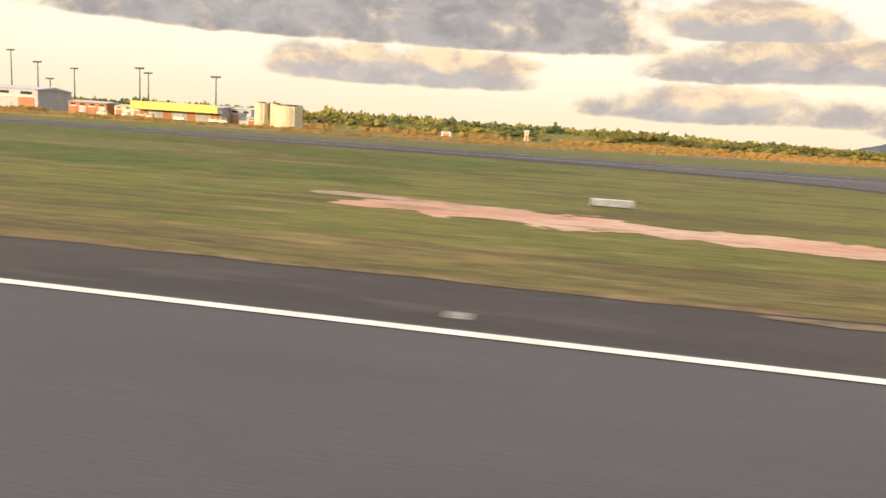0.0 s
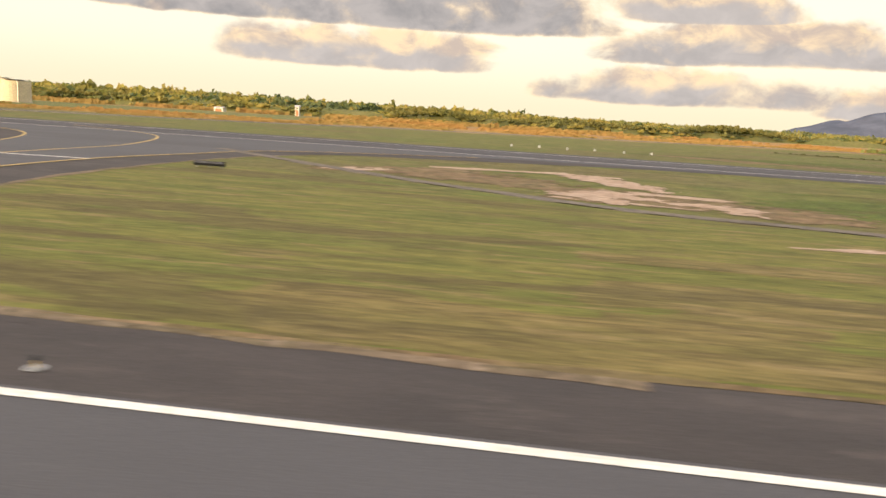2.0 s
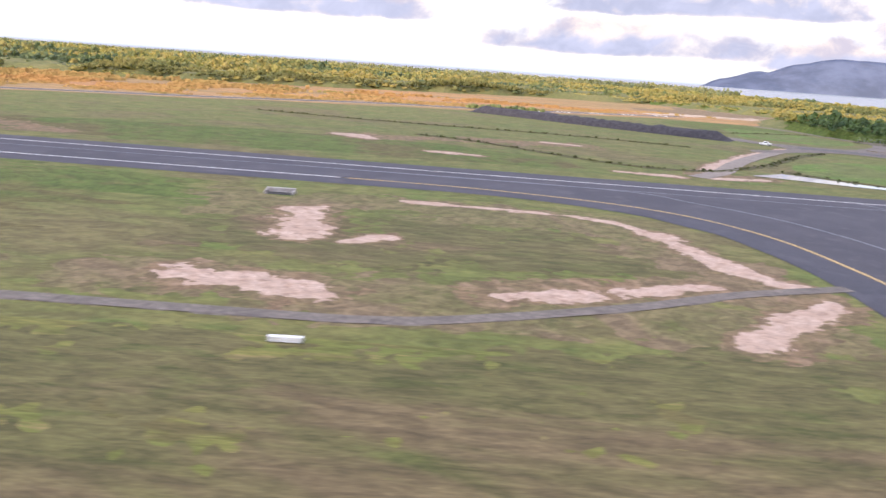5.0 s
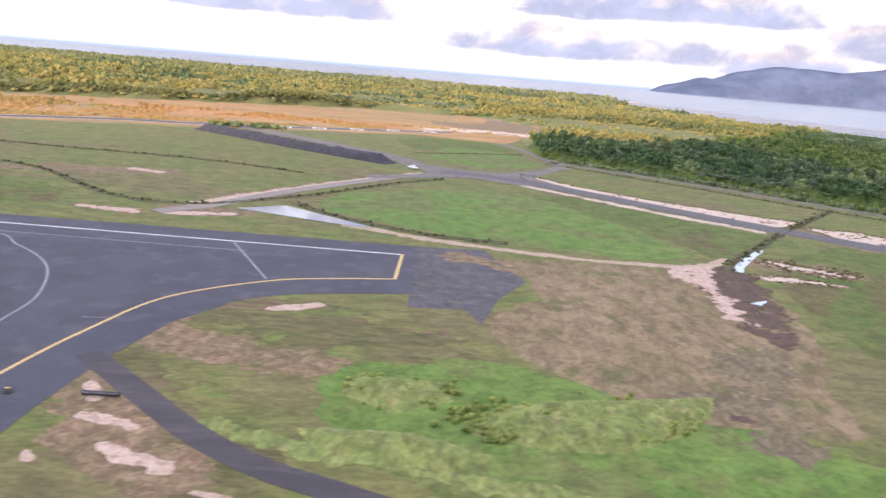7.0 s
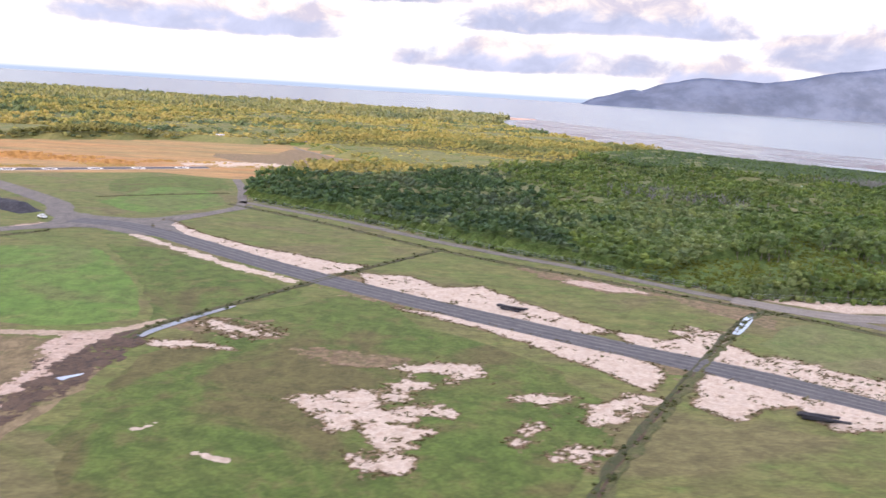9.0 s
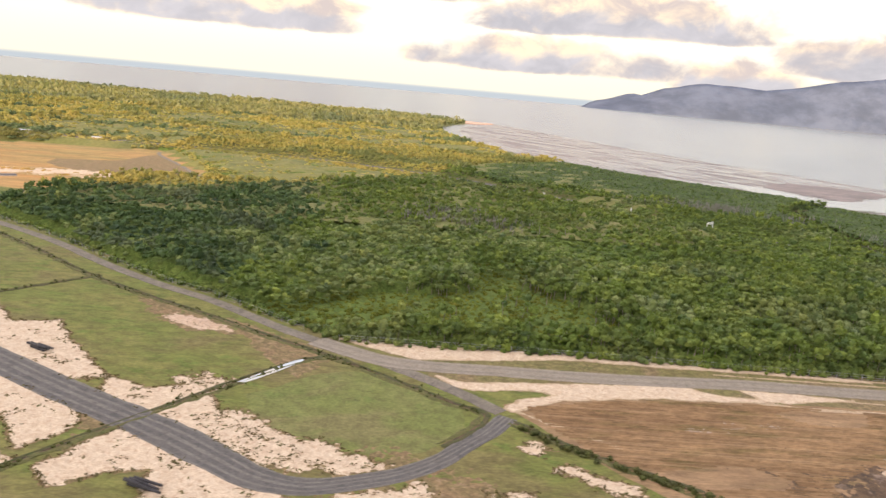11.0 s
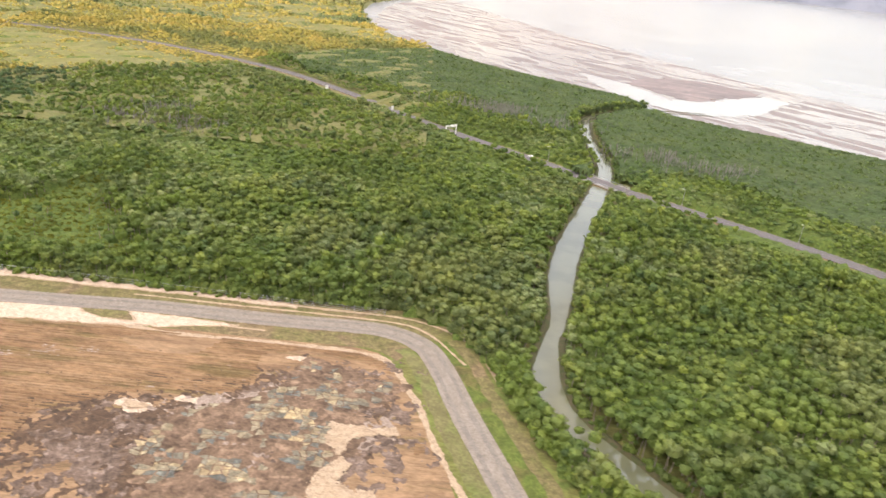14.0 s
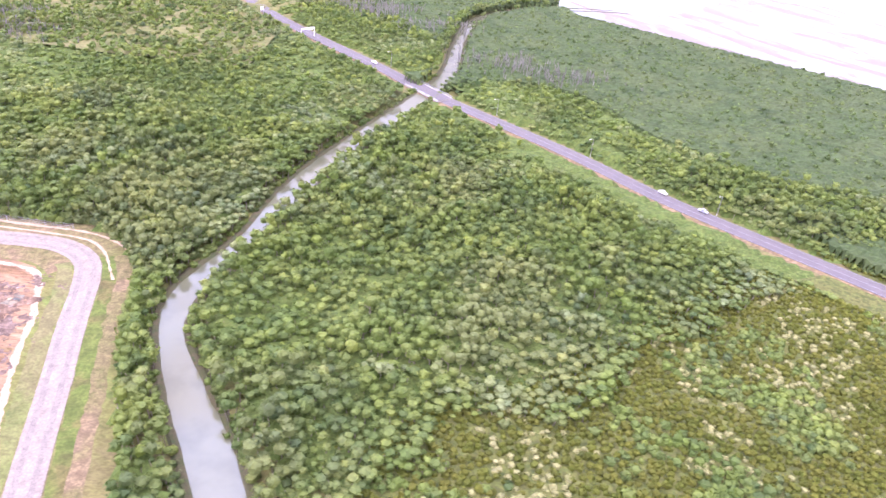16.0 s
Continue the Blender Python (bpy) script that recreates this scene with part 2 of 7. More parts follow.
WETMUD = material("brown drying mud", [(0.16, 0.11, 0.074), (0.11, 0.076, 0.052), (0.205, 0.144, 0.098)], 0.16, 2.0, 0.85, 0.5, mottle=0.8, spec=0.12)
CRUST = material("grey-brown drying mud", [(0.25, 0.19, 0.145), (0.195, 0.145, 0.108), (0.31, 0.248, 0.192)], 0.3, 3.0, 0.9, 0.4, mottle=0.5, crowns=1.0, spec=0.12)
PLATE = material("pale dried clay plates", [(0.265, 0.212, 0.172), (0.21, 0.165, 0.135), (0.32, 0.262, 0.214)], 0.6, 4.0, 0.9, 0.4, mottle=0.3, spec=0.12)
CREAM = material("cream flowering scrub", [(0.30, 0.295, 0.13), (0.25, 0.26, 0.105)], 0.3, 1.5, 0.8, 0.0, island=0.3, thin=0.3)
RUNWAY = material("worn grey asphalt", [(0.084, 0.085, 0.095), (0.077, 0.078, 0.087), (0.088, 0.089, 0.098), (0.070, 0.071, 0.079)], 0.3, 34.0, 0.85, 0.08, (0.25, 1, 1), wide=0.09)
SHOULDER = material("dark shoulder asphalt", [(0.062, 0.055, 0.055), (0.047, 0.043, 0.044), (0.075, 0.066, 0.064)], 0.4, 26.0, 0.88, 0.2, (0.3, 1, 1))
TAXI = material("dark blue-grey asphalt", [(0.0595, 0.057, 0.0663), (0.048, 0.046, 0.0544), (0.072, 0.0672, 0.0748)], 0.14, 9.0, 0.8, 0.12)
SEAM = material("dark sealed asphalt", [(0.056, 0.055, 0.066), (0.045, 0.045, 0.055), (0.064, 0.063, 0.074)], 0.14, 9.0, 0.8, 0.12)
GRAVEL = material("grey gravel road", [(0.195, 0.168, 0.138), (0.215, 0.188, 0.156), (0.172, 0.148, 0.122)], 0.4, 5.0, 0.9, 0.3, (0.6, 0.6, 1), mottle=0.1)
LANE = material("dark worn asphalt lane", [(0.078, 0.074, 0.074), (0.092, 0.086, 0.084), (0.066, 0.063, 0.064)], 0.3, 5.0, 0.9, 0.3, mottle=0.3)
PAVED = material("old grey asphalt", [(0.115, 0.106, 0.101), (0.135, 0.124, 0.115), (0.095, 0.088, 0.085)], 0.4, 5.0, 0.9, 0.3, (0.6, 0.6, 1), mottle=0.2)
PALE_LANE = material("grey worn gravel lane", [(0.165, 0.145, 0.125), (0.185, 0.163, 0.138), (0.15, 0.132, 0.112)], 0.3, 5.0, 0.9, 0.3, mottle=0.2)
BROKEN = material("broken old asphalt", [(0.08, 0.074, 0.076), (0.062, 0.058, 0.061), (0.10, 0.086, 0.07), (0.072, 0.068, 0.068)], 0.22, 3.0, 0.9, 0.4, wide=0.12, mottle=0.4)
HIGHWAY = material("highway asphalt", [(0.111, 0.099, 0.098), (0.0936, 0.0858, 0.0861)], 0.3, 6.0, 0.85, 0.15)
WHITE = material("white road paint", [(0.78, 0.77, 0.72), (0.66, 0.64, 0.60)], 1.5, 12.0, 0.7, 0.1)
FADED = material("faded white road paint", [(0.25, 0.25, 0.27), (0.17, 0.17, 0.19)], 1.5, 12.0, 0.8, 0.1)
YELLOW = material("yellow road paint", [(0.52, 0.37, 0.13), (0.44, 0.32, 0.12), (0.34, 0.26, 0.12)], 1.5, 12.0, 0.7, 0.1, mottle=0.3)
LEAF = material("mangrove leaves", [(0.111, 0.148, 0.03), (0.16, 0.186, 0.046), (0.088, 0.119, 0.034), (0.153, 0.168, 0.061)], 0.07, 1.1, 0.7, 0.0, island=0.16, wide=0.03, thin=0.3, crowns=1.0)
# darker, bluer copy of LEAF: shade put into the leaf colour
LEAF_SHADE_TINT = material("mangrove foliage with shade in its colour", [(0.058, 0.092, 0.034), (0.084, 0.118, 0.05), (0.046, 0.074, 0.035), (0.098, 0.114, 0.066)], 0.07, 1.1, 0.7, 0.0, island=0.16, wide=0.03, thin=0.3, crowns=1.0)
# even shore foliage; its greyer green partly puts distance haze into the colour
LEAF_SEA = material("shore mangrove leaves greyed partly as by haze", [(0.10, 0.148, 0.048), (0.12, 0.16, 0.054), (0.085, 0.13, 0.044)], 0.05, 1.1, 0.8, 0.0, island=0.12, wide=0.03, thin=0.25, mottle=0.3, spec=0.15)
# about half as bright as the shore crowns: their shade is in this colour
CANOPY = material("closed shore canopy with crown shade in its colour", [(0.047, 0.072, 0.024), (0.06, 0.083, 0.029), (0.037, 0.059, 0.02)], 0.05, 1.1, 0.85, 0.5, wide=0.03, thin=0.1, mottle=0.4, spec=0.15)
DRYBLADE = material("dry orange grass blades", [(0.36, 0.235, 0.10), (0.31, 0.225, 0.09), (0.22, 0.19, 0.07), (0.36, 0.22, 0.09)], 0.05, 1.2, 0.9, 0.0, (0.2, 1, 1), wide=0.02, island=0.1, thin=0.45)
TUFT = material("brown and olive tufts", [(0.13, 0.095, 0.055), (0.11, 0.11, 0.042), (0.16, 0.12, 0.075)], 0.5, 3.0, 0.9, 0.0, island=0.5, thin=0.3)
TRACK = material("dark grey gravel", [(0.1275, 0.1117, 0.0946), (0.153, 0.1333, 0.1118), (0.0979, 0.0862, 0.074)], 0.4, 5.0, 0.9, 0.3, (0.6, 0.6, 1), mottle=0.25)
# the sun's yellow on the hangar front, put into the fascia's colour
FASCIA = material("fascia with yellow sunlight in its colour", [(0.72, 0.56, 0.16), (0.66, 0.50, 0.15)], 0.3, 3.0, 0.6, 0.1)
LEAF_PALE = material("pale olive leaves", [(0.17, 0.202, 0.08), (0.205, 0.226, 0.104)], 0.3, 1.5, 0.75, 0.0, island=0.16, thin=0.3, crowns=0.8)
DITCHLEAF = material("dull ditch growth leaves", [(0.07, 0.078, 0.026), (0.095, 0.09, 0.036), (0.055, 0.068, 0.02)], 0.4, 1.5, 0.85, 0.0, island=0.4, thin=0.3, crowns=0.6)
REED_LEAF = material("yellow-green reed leaves", [(0.265, 0.285, 0.07), (0.22, 0.25, 0.06), (0.29, 0.285, 0.09)], 0.3, 1.5, 0.85, 0.0, island=0.4, thin=0.3, crowns=0.6)
LEAF_OLIVE = material("olive scrub leaves", [(0.108, 0.12, 0.02), (0.13, 0.13, 0.025), (0.09, 0.107, 0.018)], 0.2, 1.5, 0.8, 0.0, island=0.2, thin=0.3, crowns=0.5, spec=0.12)
SCRUBLAND = material("yellow-green low growth", [(0.074, 0.088, 0.018), (0.09, 0.095, 0.022), (0.056, 0.074, 0.015)], 0.3, 2.5, 0.9, 0.8, mottle=0.8)
# bright gold tint puts the low sunlight into the leaf colour
LEAF_SUN_TINT = material("woodland leaves", [(0.27, 0.255, 0.08), (0.345, 0.285, 0.095), (0.18, 0.195, 0.075), (0.15, 0.172, 0.072)], 0.03, 0.5, 0.8, 0.0, island=0.06, wide=0.013, thin=0.4, crowns=0.18)
# olive leaves made paler, so that haze lies in their colour
LEAF_BELT = material("olive belt foliage paled as by haze", [(0.205, 0.205, 0.082), (0.25, 0.225, 0.09), (0.155, 0.172, 0.075), (0.175, 0.182, 0.08)], 0.05, 0.6, 0.85, 0.0, island=0.06, wide=0.03, thin=0.5, crowns=0.2, spec=0.15)
# darker bluish leaves stand in for cloud shadow on the woods
LEAF_CLOUD_SHADE = material("bluish foliage with cloud shadow in its colour", [(0.10, 0.13, 0.068), (0.125, 0.15, 0.075), (0.082, 0.112, 0.062)], 0.03, 0.5, 0.8, 0.0, island=0.2, thin=0.3, crowns=0.6)
# greyer green than the nearer woods: distance haze put into the leaf colour
LEAF_FARTHEST = material("far woods foliage greyed as by haze", [(0.215, 0.22, 0.10), (0.26, 0.24, 0.105), (0.155, 0.175, 0.092), (0.14, 0.165, 0.095)], 0.012, 0.4, 0.8, 0.0, island=0.08, wide=0.006, thin=0.4, crowns=0.2)
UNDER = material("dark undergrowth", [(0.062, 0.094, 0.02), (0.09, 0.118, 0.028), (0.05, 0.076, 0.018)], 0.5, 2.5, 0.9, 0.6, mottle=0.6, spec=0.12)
UNDER_FAR = material("woodland floor", [(0.10, 0.11, 0.03), (0.13, 0.125, 0.04)], 0.08, 0.6, 0.9, 0.4)
BARK = material("grey bark", [(0.24, 0.21, 0.17), (0.16, 0.135, 0.11)], 1.0, 6.0, 0.9, 0.4)
DEAD = material("bleached grey wood", [(0.27, 0.26, 0.24), (0.19, 0.185, 0.17)], 1.0, 6.0, 0.9, 0.2)
METAL = material("white painted metal", [(0.75, 0.75, 0.74), (0.66, 0.66, 0.65)], 1.0, 8.0, 0.45, 0.05)
CONCRETE = material("pale concrete", [(0.42, 0.40, 0.38), (0.34, 0.32, 0.30)], 0.8, 6.0, 0.85, 0.2)
STEEL = material("galvanised steel", [(0.36, 0.37, 0.38), (0.28, 0.29, 0.30)], 1.0, 8.0, 0.45, 0.05, metal=0.6)
DARK = material("black rubber and shadowed steel", [(0.02, 0.02, 0.022), (0.03, 0.03, 0.03)], 1.0, 8.0, 0.6, 0.05)
GLASS = material("dark window glass", [(0.03, 0.035, 0.04), (0.04, 0.045, 0.05)], 0.5, 3.0, 0.08, 0.0, spec=0.6)
MAST = material("dull grey mast steel", [(0.10, 0.10, 0.105), (0.075, 0.075, 0.08)], 1.0, 8.0, 0.6, 0.05, metal=0.2)
HEAP = material("dark crushed rock", [(0.035, 0.034, 0.04), (0.055, 0.052, 0.058), (0.025, 0.024, 0.028)], 0.8, 4.0, 0.95, 0.8)
CLADDING = material("cream metal cladding", [(0.62, 0.56, 0.42), (0.56, 0.50, 0.38)], 0.3, 3.0, 0.6, 0.1)
GREYCLAD = material("blue-grey metal cladding", [(0.42, 0.44, 0.50), (0.36, 0.38, 0.44)], 0.3, 3.0, 0.6, 0.1)
BRICKRED = material("rust red cladding", [(0.42, 0.20, 0.11), (0.36, 0.17, 0.10)], 0.3, 3.0, 0.7, 0.1)
# blue-grey base colour carries the haze of distance
MOUNTAIN = material("wooded mountain with haze in its colour", [(0.086, 0.103, 0.150), (0.094, 0.11, 0.157), (0.08, 0.097, 0.144)], 0.003, 0.006, 1.0, 0.0, spec=0.0)
RIDGE = material("wooded range", [(0.05, 0.075, 0.02), (0.08, 0.09, 0.03)], 0.01, 0.1, 0.95, 0.0)


def water(name, colour, rough, ripple, scale, stretch=(1, 1, 1), mud=None, ior=1.9, turn=0.0):
    mat = bpy.data.materials.new(name)
    mat.use_nodes = True
    n = Nodes(mat.node_tree)
    shader = mat.node_tree.nodes["Principled BSDF"]
    spun = n.add("ShaderNodeVectorRotate")
    spun.rotation_type = "Z_AXIS"
    spun.inputs["Angle"].default_value = turn
    n.link(n.add("ShaderNodeNewGeometry").outputs["Position"], spun.inputs["Vector"])
    pos = n.scaled(spun.outputs[0], *stretch)
    wave = n.noise(pos, scale, 5, 0.6, 0.3)
    tint = n.mix(n.band(n.noise(pos, scale * 0.06, 4, 0.6), 0.4, 0.6), colour, tuple(c * 0.8 for c in colour))
    shader.inputs["Roughness"].default_value = rough
    if mud:
        shoal = n.noise(pos, scale * 0.16, 8, 0.66, 1.2)
        dry = n.band(shoal, 0.50, 0.55)
        tint = n.mix(dry, tint, mud)
        n.link(n.math("ADD", rough, n.math("MULTIPLY", dry, 0.35)), shader.inputs["Roughness"])
    n.link(tint, shader.inputs["Base Color"])
    shader.inputs["Specular IOR Level"].default_value = 0.5
    shader.inputs["IOR"].default_value = ior
    b = n.add("ShaderNodeBump")
    b.inputs["Strength"].default_value, b.inputs["Distance"].default_value = ripple, 0.3
    n.link(wave, b.inputs["Height"])
    n.link(b.outputs[0], shader.inputs["Normal"])
    return mat


SEA = water("sea water", (0.195, 0.205, 0.21), 0.24, 0.05, 0.25, ior=1.33)
CREEK = water("murky creek water", (0.112, 0.116, 0.07), 0.1, 0.02, 1.2, ior=1.5)
FLATS = water("wet tidal flat", (0.19, 0.172, 0.16), 0.18, 0.05, 0.42, (0.3, 1.2, 1), (0.15, 0.122, 0.112), ior=1.33, turn=radians(47))
SILT = material("drying silt bar", [(0.17, 0.135, 0.125), (0.13, 0.105, 0.10), (0.21, 0.165, 0.15)], 0.05, 0.6, 0.6, 0.2, (0.4, 1, 1), mottle=0.5)
POND = water("pond water", (0.2, 0.21, 0.21), 0.02, 0.006, 1.0, ior=8.0)
CHANNEL = water("silty channel water", (0.22, 0.225, 0.215), 0.2, 0.03, 1.0, ior=2.6)


# ---------------------------------------------------------------- builders
def mesh_object(name, verts, faces, mat, parent=None, label=""):
    me = bpy.data.meshes.new(name)
    me.from_pydata([tuple(v) for v in verts], [], faces)
    me.materials.append(mat)
    me.update()
    ob = new(name, me)
    if parent:
        ob.parent = parent
    return tagged(ob, label)


def part(name, bm, mat, parent=None, label=""):
    me = bpy.data.meshes.new(name)
    bm.to_mesh(me)
    bm.free()
    me.materials.append(mat)
    ob = new(name, me)
    if parent:
        ob.parent = parent
    return tagged(ob, label)


def structure(ob, label, category):
    return tagged(ob, label, category, kind="structure")


def box_bm(w, d, h, at=(0, 0, 0), bevel=0.0, turn=0.0, bm=None):
    """A box of w x d x h that stands on its place."""
    own = bmesh.new()
    bmesh.ops.create_cube(own, size=1)
    if bevel:
        bmesh.ops.scale(own, vec=(w, d, h), verts=own.verts)
        bmesh.ops.bevel(own, geom=own.edges[:], offset=bevel, segments=1, affect="EDGES")
    else:
        bmesh.ops.scale(own, vec=(w, d, h), verts=own.verts)
    own.transform(Matrix.Translation((at[0], at[1], at[2] + h / 2)) @ Matrix.Rotation(turn, 4, "Z"))
    if bm is None:
        return own
    return merge(bm, own)


def merge(bm, own):
    tmp = bpy.data.meshes.new("tmp")
    own.to_mesh(tmp)
    own.free()
    bm.from_mesh(tmp)
    bpy.data.meshes.remove(tmp)
    return bm


def tube_bm(r0, r1, h, at=(0, 0, 0), sides=10, bm=None, tilt=None):
    own = bmesh.new()
    bmesh.ops.create_cone(own, cap_ends=True, segments=sides, radius1=r0, radius2=r1, depth=h)
    own.transform(Matrix.Translation((0, 0, h / 2)))
    if tilt:
        own.transform(tilt)
    own.transform(Matrix.Translation(at))
    return own if bm is None else merge(bm, own)


def smooth(points, step=1.5):
    """A Catmull-Rom line through the points."""
    p = [np.array(q, float) for q in points]
    p = [2 * p[0] - p[1], *p, 2 * p[-1] - p[-2]]
    out = []
    for a, b, c, d in zip(p, p[1:], p[2:], p[3:]):
        n = max(2, int(np.linalg.norm(c - b) / step))
        for k in range(n):
            t = k / n
            out.append(0.5 * (2 * b + (c - a) * t + (2 * a - 5 * b + 4 * c - d) * t * t + (3 * b - a - 3 * c + d) * t ** 3))
    out.append(p[-2])
    return np.array(out)


def normals(line):
    way = np.gradient(line, axis=0)
    way /= np.linalg.norm(way, axis=1, keepdims=True) + 1e-9
    return np.stack([-way[:, 1], way[:, 0]], 1)


def ribbon(name, points, profile, mat, parent=None, curved=True, step=1.5, ragged_edge=0.0, seed=1.0):
    """A strip along a line, with a cross-section of (offset, height) pairs."""
    line = smooth(points, step) if curved else np.array(points, float)
    side = normals(line)
    verts, m = [], len(profile)
    for i, (p, s) in enumerate(zip(line, side)):
        for k, (o, z) in enumerate(profile):
            if ragged_edge and k in (0, m - 1):
                o += ragged_edge * noise.noise(Vector((p[0] * 0.6 + 31 * k, p[1] * 0.6, seed)))
            verts.append((p[0] + s[0] * o, p[1] + s[1] * o, z))
    faces = [(i * m + k, i * m + k + 1, (i + 1) * m + k + 1, (i + 1) * m + k) for i in range(len(line) - 1) for k in range(m - 1)]
    return mesh_object(name, verts, [f[::-1] for f in faces], mat, parent)


def slab(width, top, bottom=-0.02):
    w = width / 2
    return [(-w - 0.02, bottom), (-w, top), (0, top), (w, top), (w + 0.02, bottom)]


def sheet(name, outline, z, mat, parent=None, curved=False, step=3.0, jag=0.0):
    """A level sheet inside an outline."""
    pts = np.array(outline, float)
    if curved:
        pts = smooth([*outline, outline[0]], step)[:-1]
    if jag:
        pts = np.array([(x + jag * noise.noise(Vector((x * 0.35, y * 0.35, 3.1))), y + jag * noise.noise(Vector((x * 0.35, y * 0.35, 9.7)))) for x, y in pts])
    bm = bmesh.new()
    face = bm.faces.new([bm.verts.new((x, y, z)) for x, y in pts])
    face.normal_update()
    if face.normal.z < 0:
        face.normal_flip()
    bmesh.ops.triangulate(bm, faces=[face])
    return part(name, bm, mat, parent)


def line_distance(x, y, points):
    d = np.full(np.shape(x), 1e9)
    pts = np.array(points, float)
    if len(pts) == 1:
        return np.hypot(x - pts[0, 0], y - pts[0, 1])
    for a, b in zip(pts, pts[1:]):
        v = b - a
        t = np.clip(((x - a[0]) * v[0] + (y - a[1]) * v[1]) / (v @ v + 1e-9), 0, 1)
        d = np.minimum(d, np.hypot(x - a[0] - t * v[0], y - a[1] - t * v[1]))
    return d


def inside(x, y, outline):
    hit = np.zeros(np.shape(x), bool)
    pts = np.array(outline, float)
    for (x0, y0), (x1, y1) in zip(pts, np.roll(pts, -1, 0)):
        if y0 != y1:
            hit ^= ((y0 > y) != (y1 > y)) & (x < (x1 - x0) * (y - y0) / (y1 - y0) + x0)
    return hit


TUFTS = []


def ragged(name, points, half, mat, z, cell=0.5, grain=0.35, wild=1.0, parent=None, seed=0.0, bias=0.0, stretch=1.0, rim=None, rim_by=0.4, closed=False, tufts=True):
    """A patch of bare ground along a line, with a torn edge and holes, cut out by noise, and a rim of another ground round it."""
    pts = smooth(points, 2.0) if len(points) > 2 and not closed else np.array(points, float)
    x0, y0 = pts.min(0) - half * 2
    x1, y1 = pts.max(0) + half * 2
    xs, ys = np.arange(x0, x1 + cell, cell), np.arange(y0, y1 + cell, cell)
    gx, gy = np.meshgrid(xs, ys, indexing="ij")
    near = 1 - line_distance(gx, gy, pts) / half
    if closed:
        away = line_distance(gx, gy, [*pts, pts[0]])
        near = np.where(inside(gx, gy, pts), np.minimum(away / half, 0.75), -away / half)
    f = np.full(gx.shape, -1.0)
    for i, j in zip(*np.nonzero(near > -1.2 * wild)):
        v = Vector((xs[i] * grain * stretch, ys[j] * grain, seed))
        f[i, j] = near[i, j] + bias + wild * (noise.noise(v * 0.6) * 0.8 + 0.6 * noise.noise(v * 1.7) + 0.5 * noise.noise(v * 3.9) + 0.42 * noise.noise(v * 8.3))

    def cut(title, level, height, mat_, parent_):
        g = f + level
        verts, faces, index = [], [], {}

        def vert(key, x, y):
            if key not in index:
                index[key] = len(verts)
                verts.append((x, y, height))
            return index[key]

        lower = np.maximum.reduce([g[:-1, :-1], g[1:, :-1], g[:-1, 1:], g[1:, 1:]]) > 0
        for i, j in zip(*np.nonzero(lower)):
            corner = [(i, j), (i + 1, j), (i + 1, j + 1), (i, j + 1)]
            val = [g[c] for c in corner]
            face = []
            for k in range(4):
                a, b = corner[k], corner[(k + 1) % 4]
                fa, fb = val[k], val[(k + 1) % 4]
                if fa > 0:
                    face.append(vert(a, xs[a[0]], ys[a[1]]))
                if (fa > 0) != (fb > 0):
                    t = fa / (fa - fb)
                    face.append(vert((min(a, b), max(a, b)), xs[a[0]] + t * (xs[b[0]] - xs[a[0]]), ys[a[1]] + t * (ys[b[1]] - ys[a[1]])))
            if len(face) > 2:
                faces.append(face)
        return mesh_object(title, verts, faces, mat_, parent_)

    ob = cut(name, 0.0, z, mat, parent)
    if rim:
        cut("rim", rim_by, z - 0.004, rim, ob)
        border = np.argwhere((f > -0.5) & (f < 0.38)) if tufts else []
        for i, j in border[:: max(1, int(0.26 / cell ** 2))]:
            TUFTS.append((xs[i] + cell * math.sin(i * 7.1 + j), ys[j] + cell * math.sin(j * 5.3 + i)))
    return ob


def torn(name, outline, mat, z, cell=0.22, grain=0.62, wild=0.75, soft=1.0, seed=0.0, rim=SOIL, rim_by=0.5, tufts=True):
    """A patch of bare ground inside an outline, with a torn edge."""
    return ragged(name, outline, soft, mat, z, cell, grain, wild, None, seed, 0.0, 0.8, rim, rim_by, closed=True, tufts=tufts)


def quads_object(name, quads, mat, parent=None, tone=None):
    """One mesh from an array of four-cornered pieces (n, 4, 3)."""
    count = len(quads)
    me = bpy.data.meshes.new(name)
    me.vertices.add(count * 4)
    me.vertices.foreach_set("co", np.ascontiguousarray(quads, np.float32).ravel())
    me.loops.add(count * 4)
    me.loops.foreach_set("vertex_index", np.arange(count * 4, dtype=np.int32))
    me.polygons.add(count)
    me.polygons.foreach_set("loop_start", np.arange(0, count * 4, 4, dtype=np.int32))
    me.polygons.foreach_set("loop_total", np.full(count, 4, np.int32))
    me.update(calc_edges=True)
    tones = me.attributes.new("tone", "FLOAT", "FACE")
    tones.data.foreach_set("value", np.full(count, 0.5, np.float32) if tone is None else np.ascontiguousarray(tone, np.float32))
    me.materials.append(mat)
    ob = new(name, me)
    if parent:
        ob.parent = parent
    return ob


# ---------------------------------------------------------------- land and water
structure(mesh_object("ground", [(-4900, -4900, 0), (4900, -4900, 0), (4900, 4900, 0), (-4900, 4900, 0)], [(0, 1, 2, 3)], GRASS),
          "wide level plain of mixed green and brown grass", "ground")

COAST = [(2600, -1500), (1500, -500), (900, 140), (737, 283), (706, 302), (665, 328), (626, 352), (612, 395), (580, 422), (534, 464), (497, 518),
         (470, 570), (452, 625), (436, 720), (428, 830), (450, 930), (492, 1030), (470, 1070), (424, 1090), (335, 1120), (90, 1150), (-300, 1245), (-1000, 1480), (-4900, 2600)]
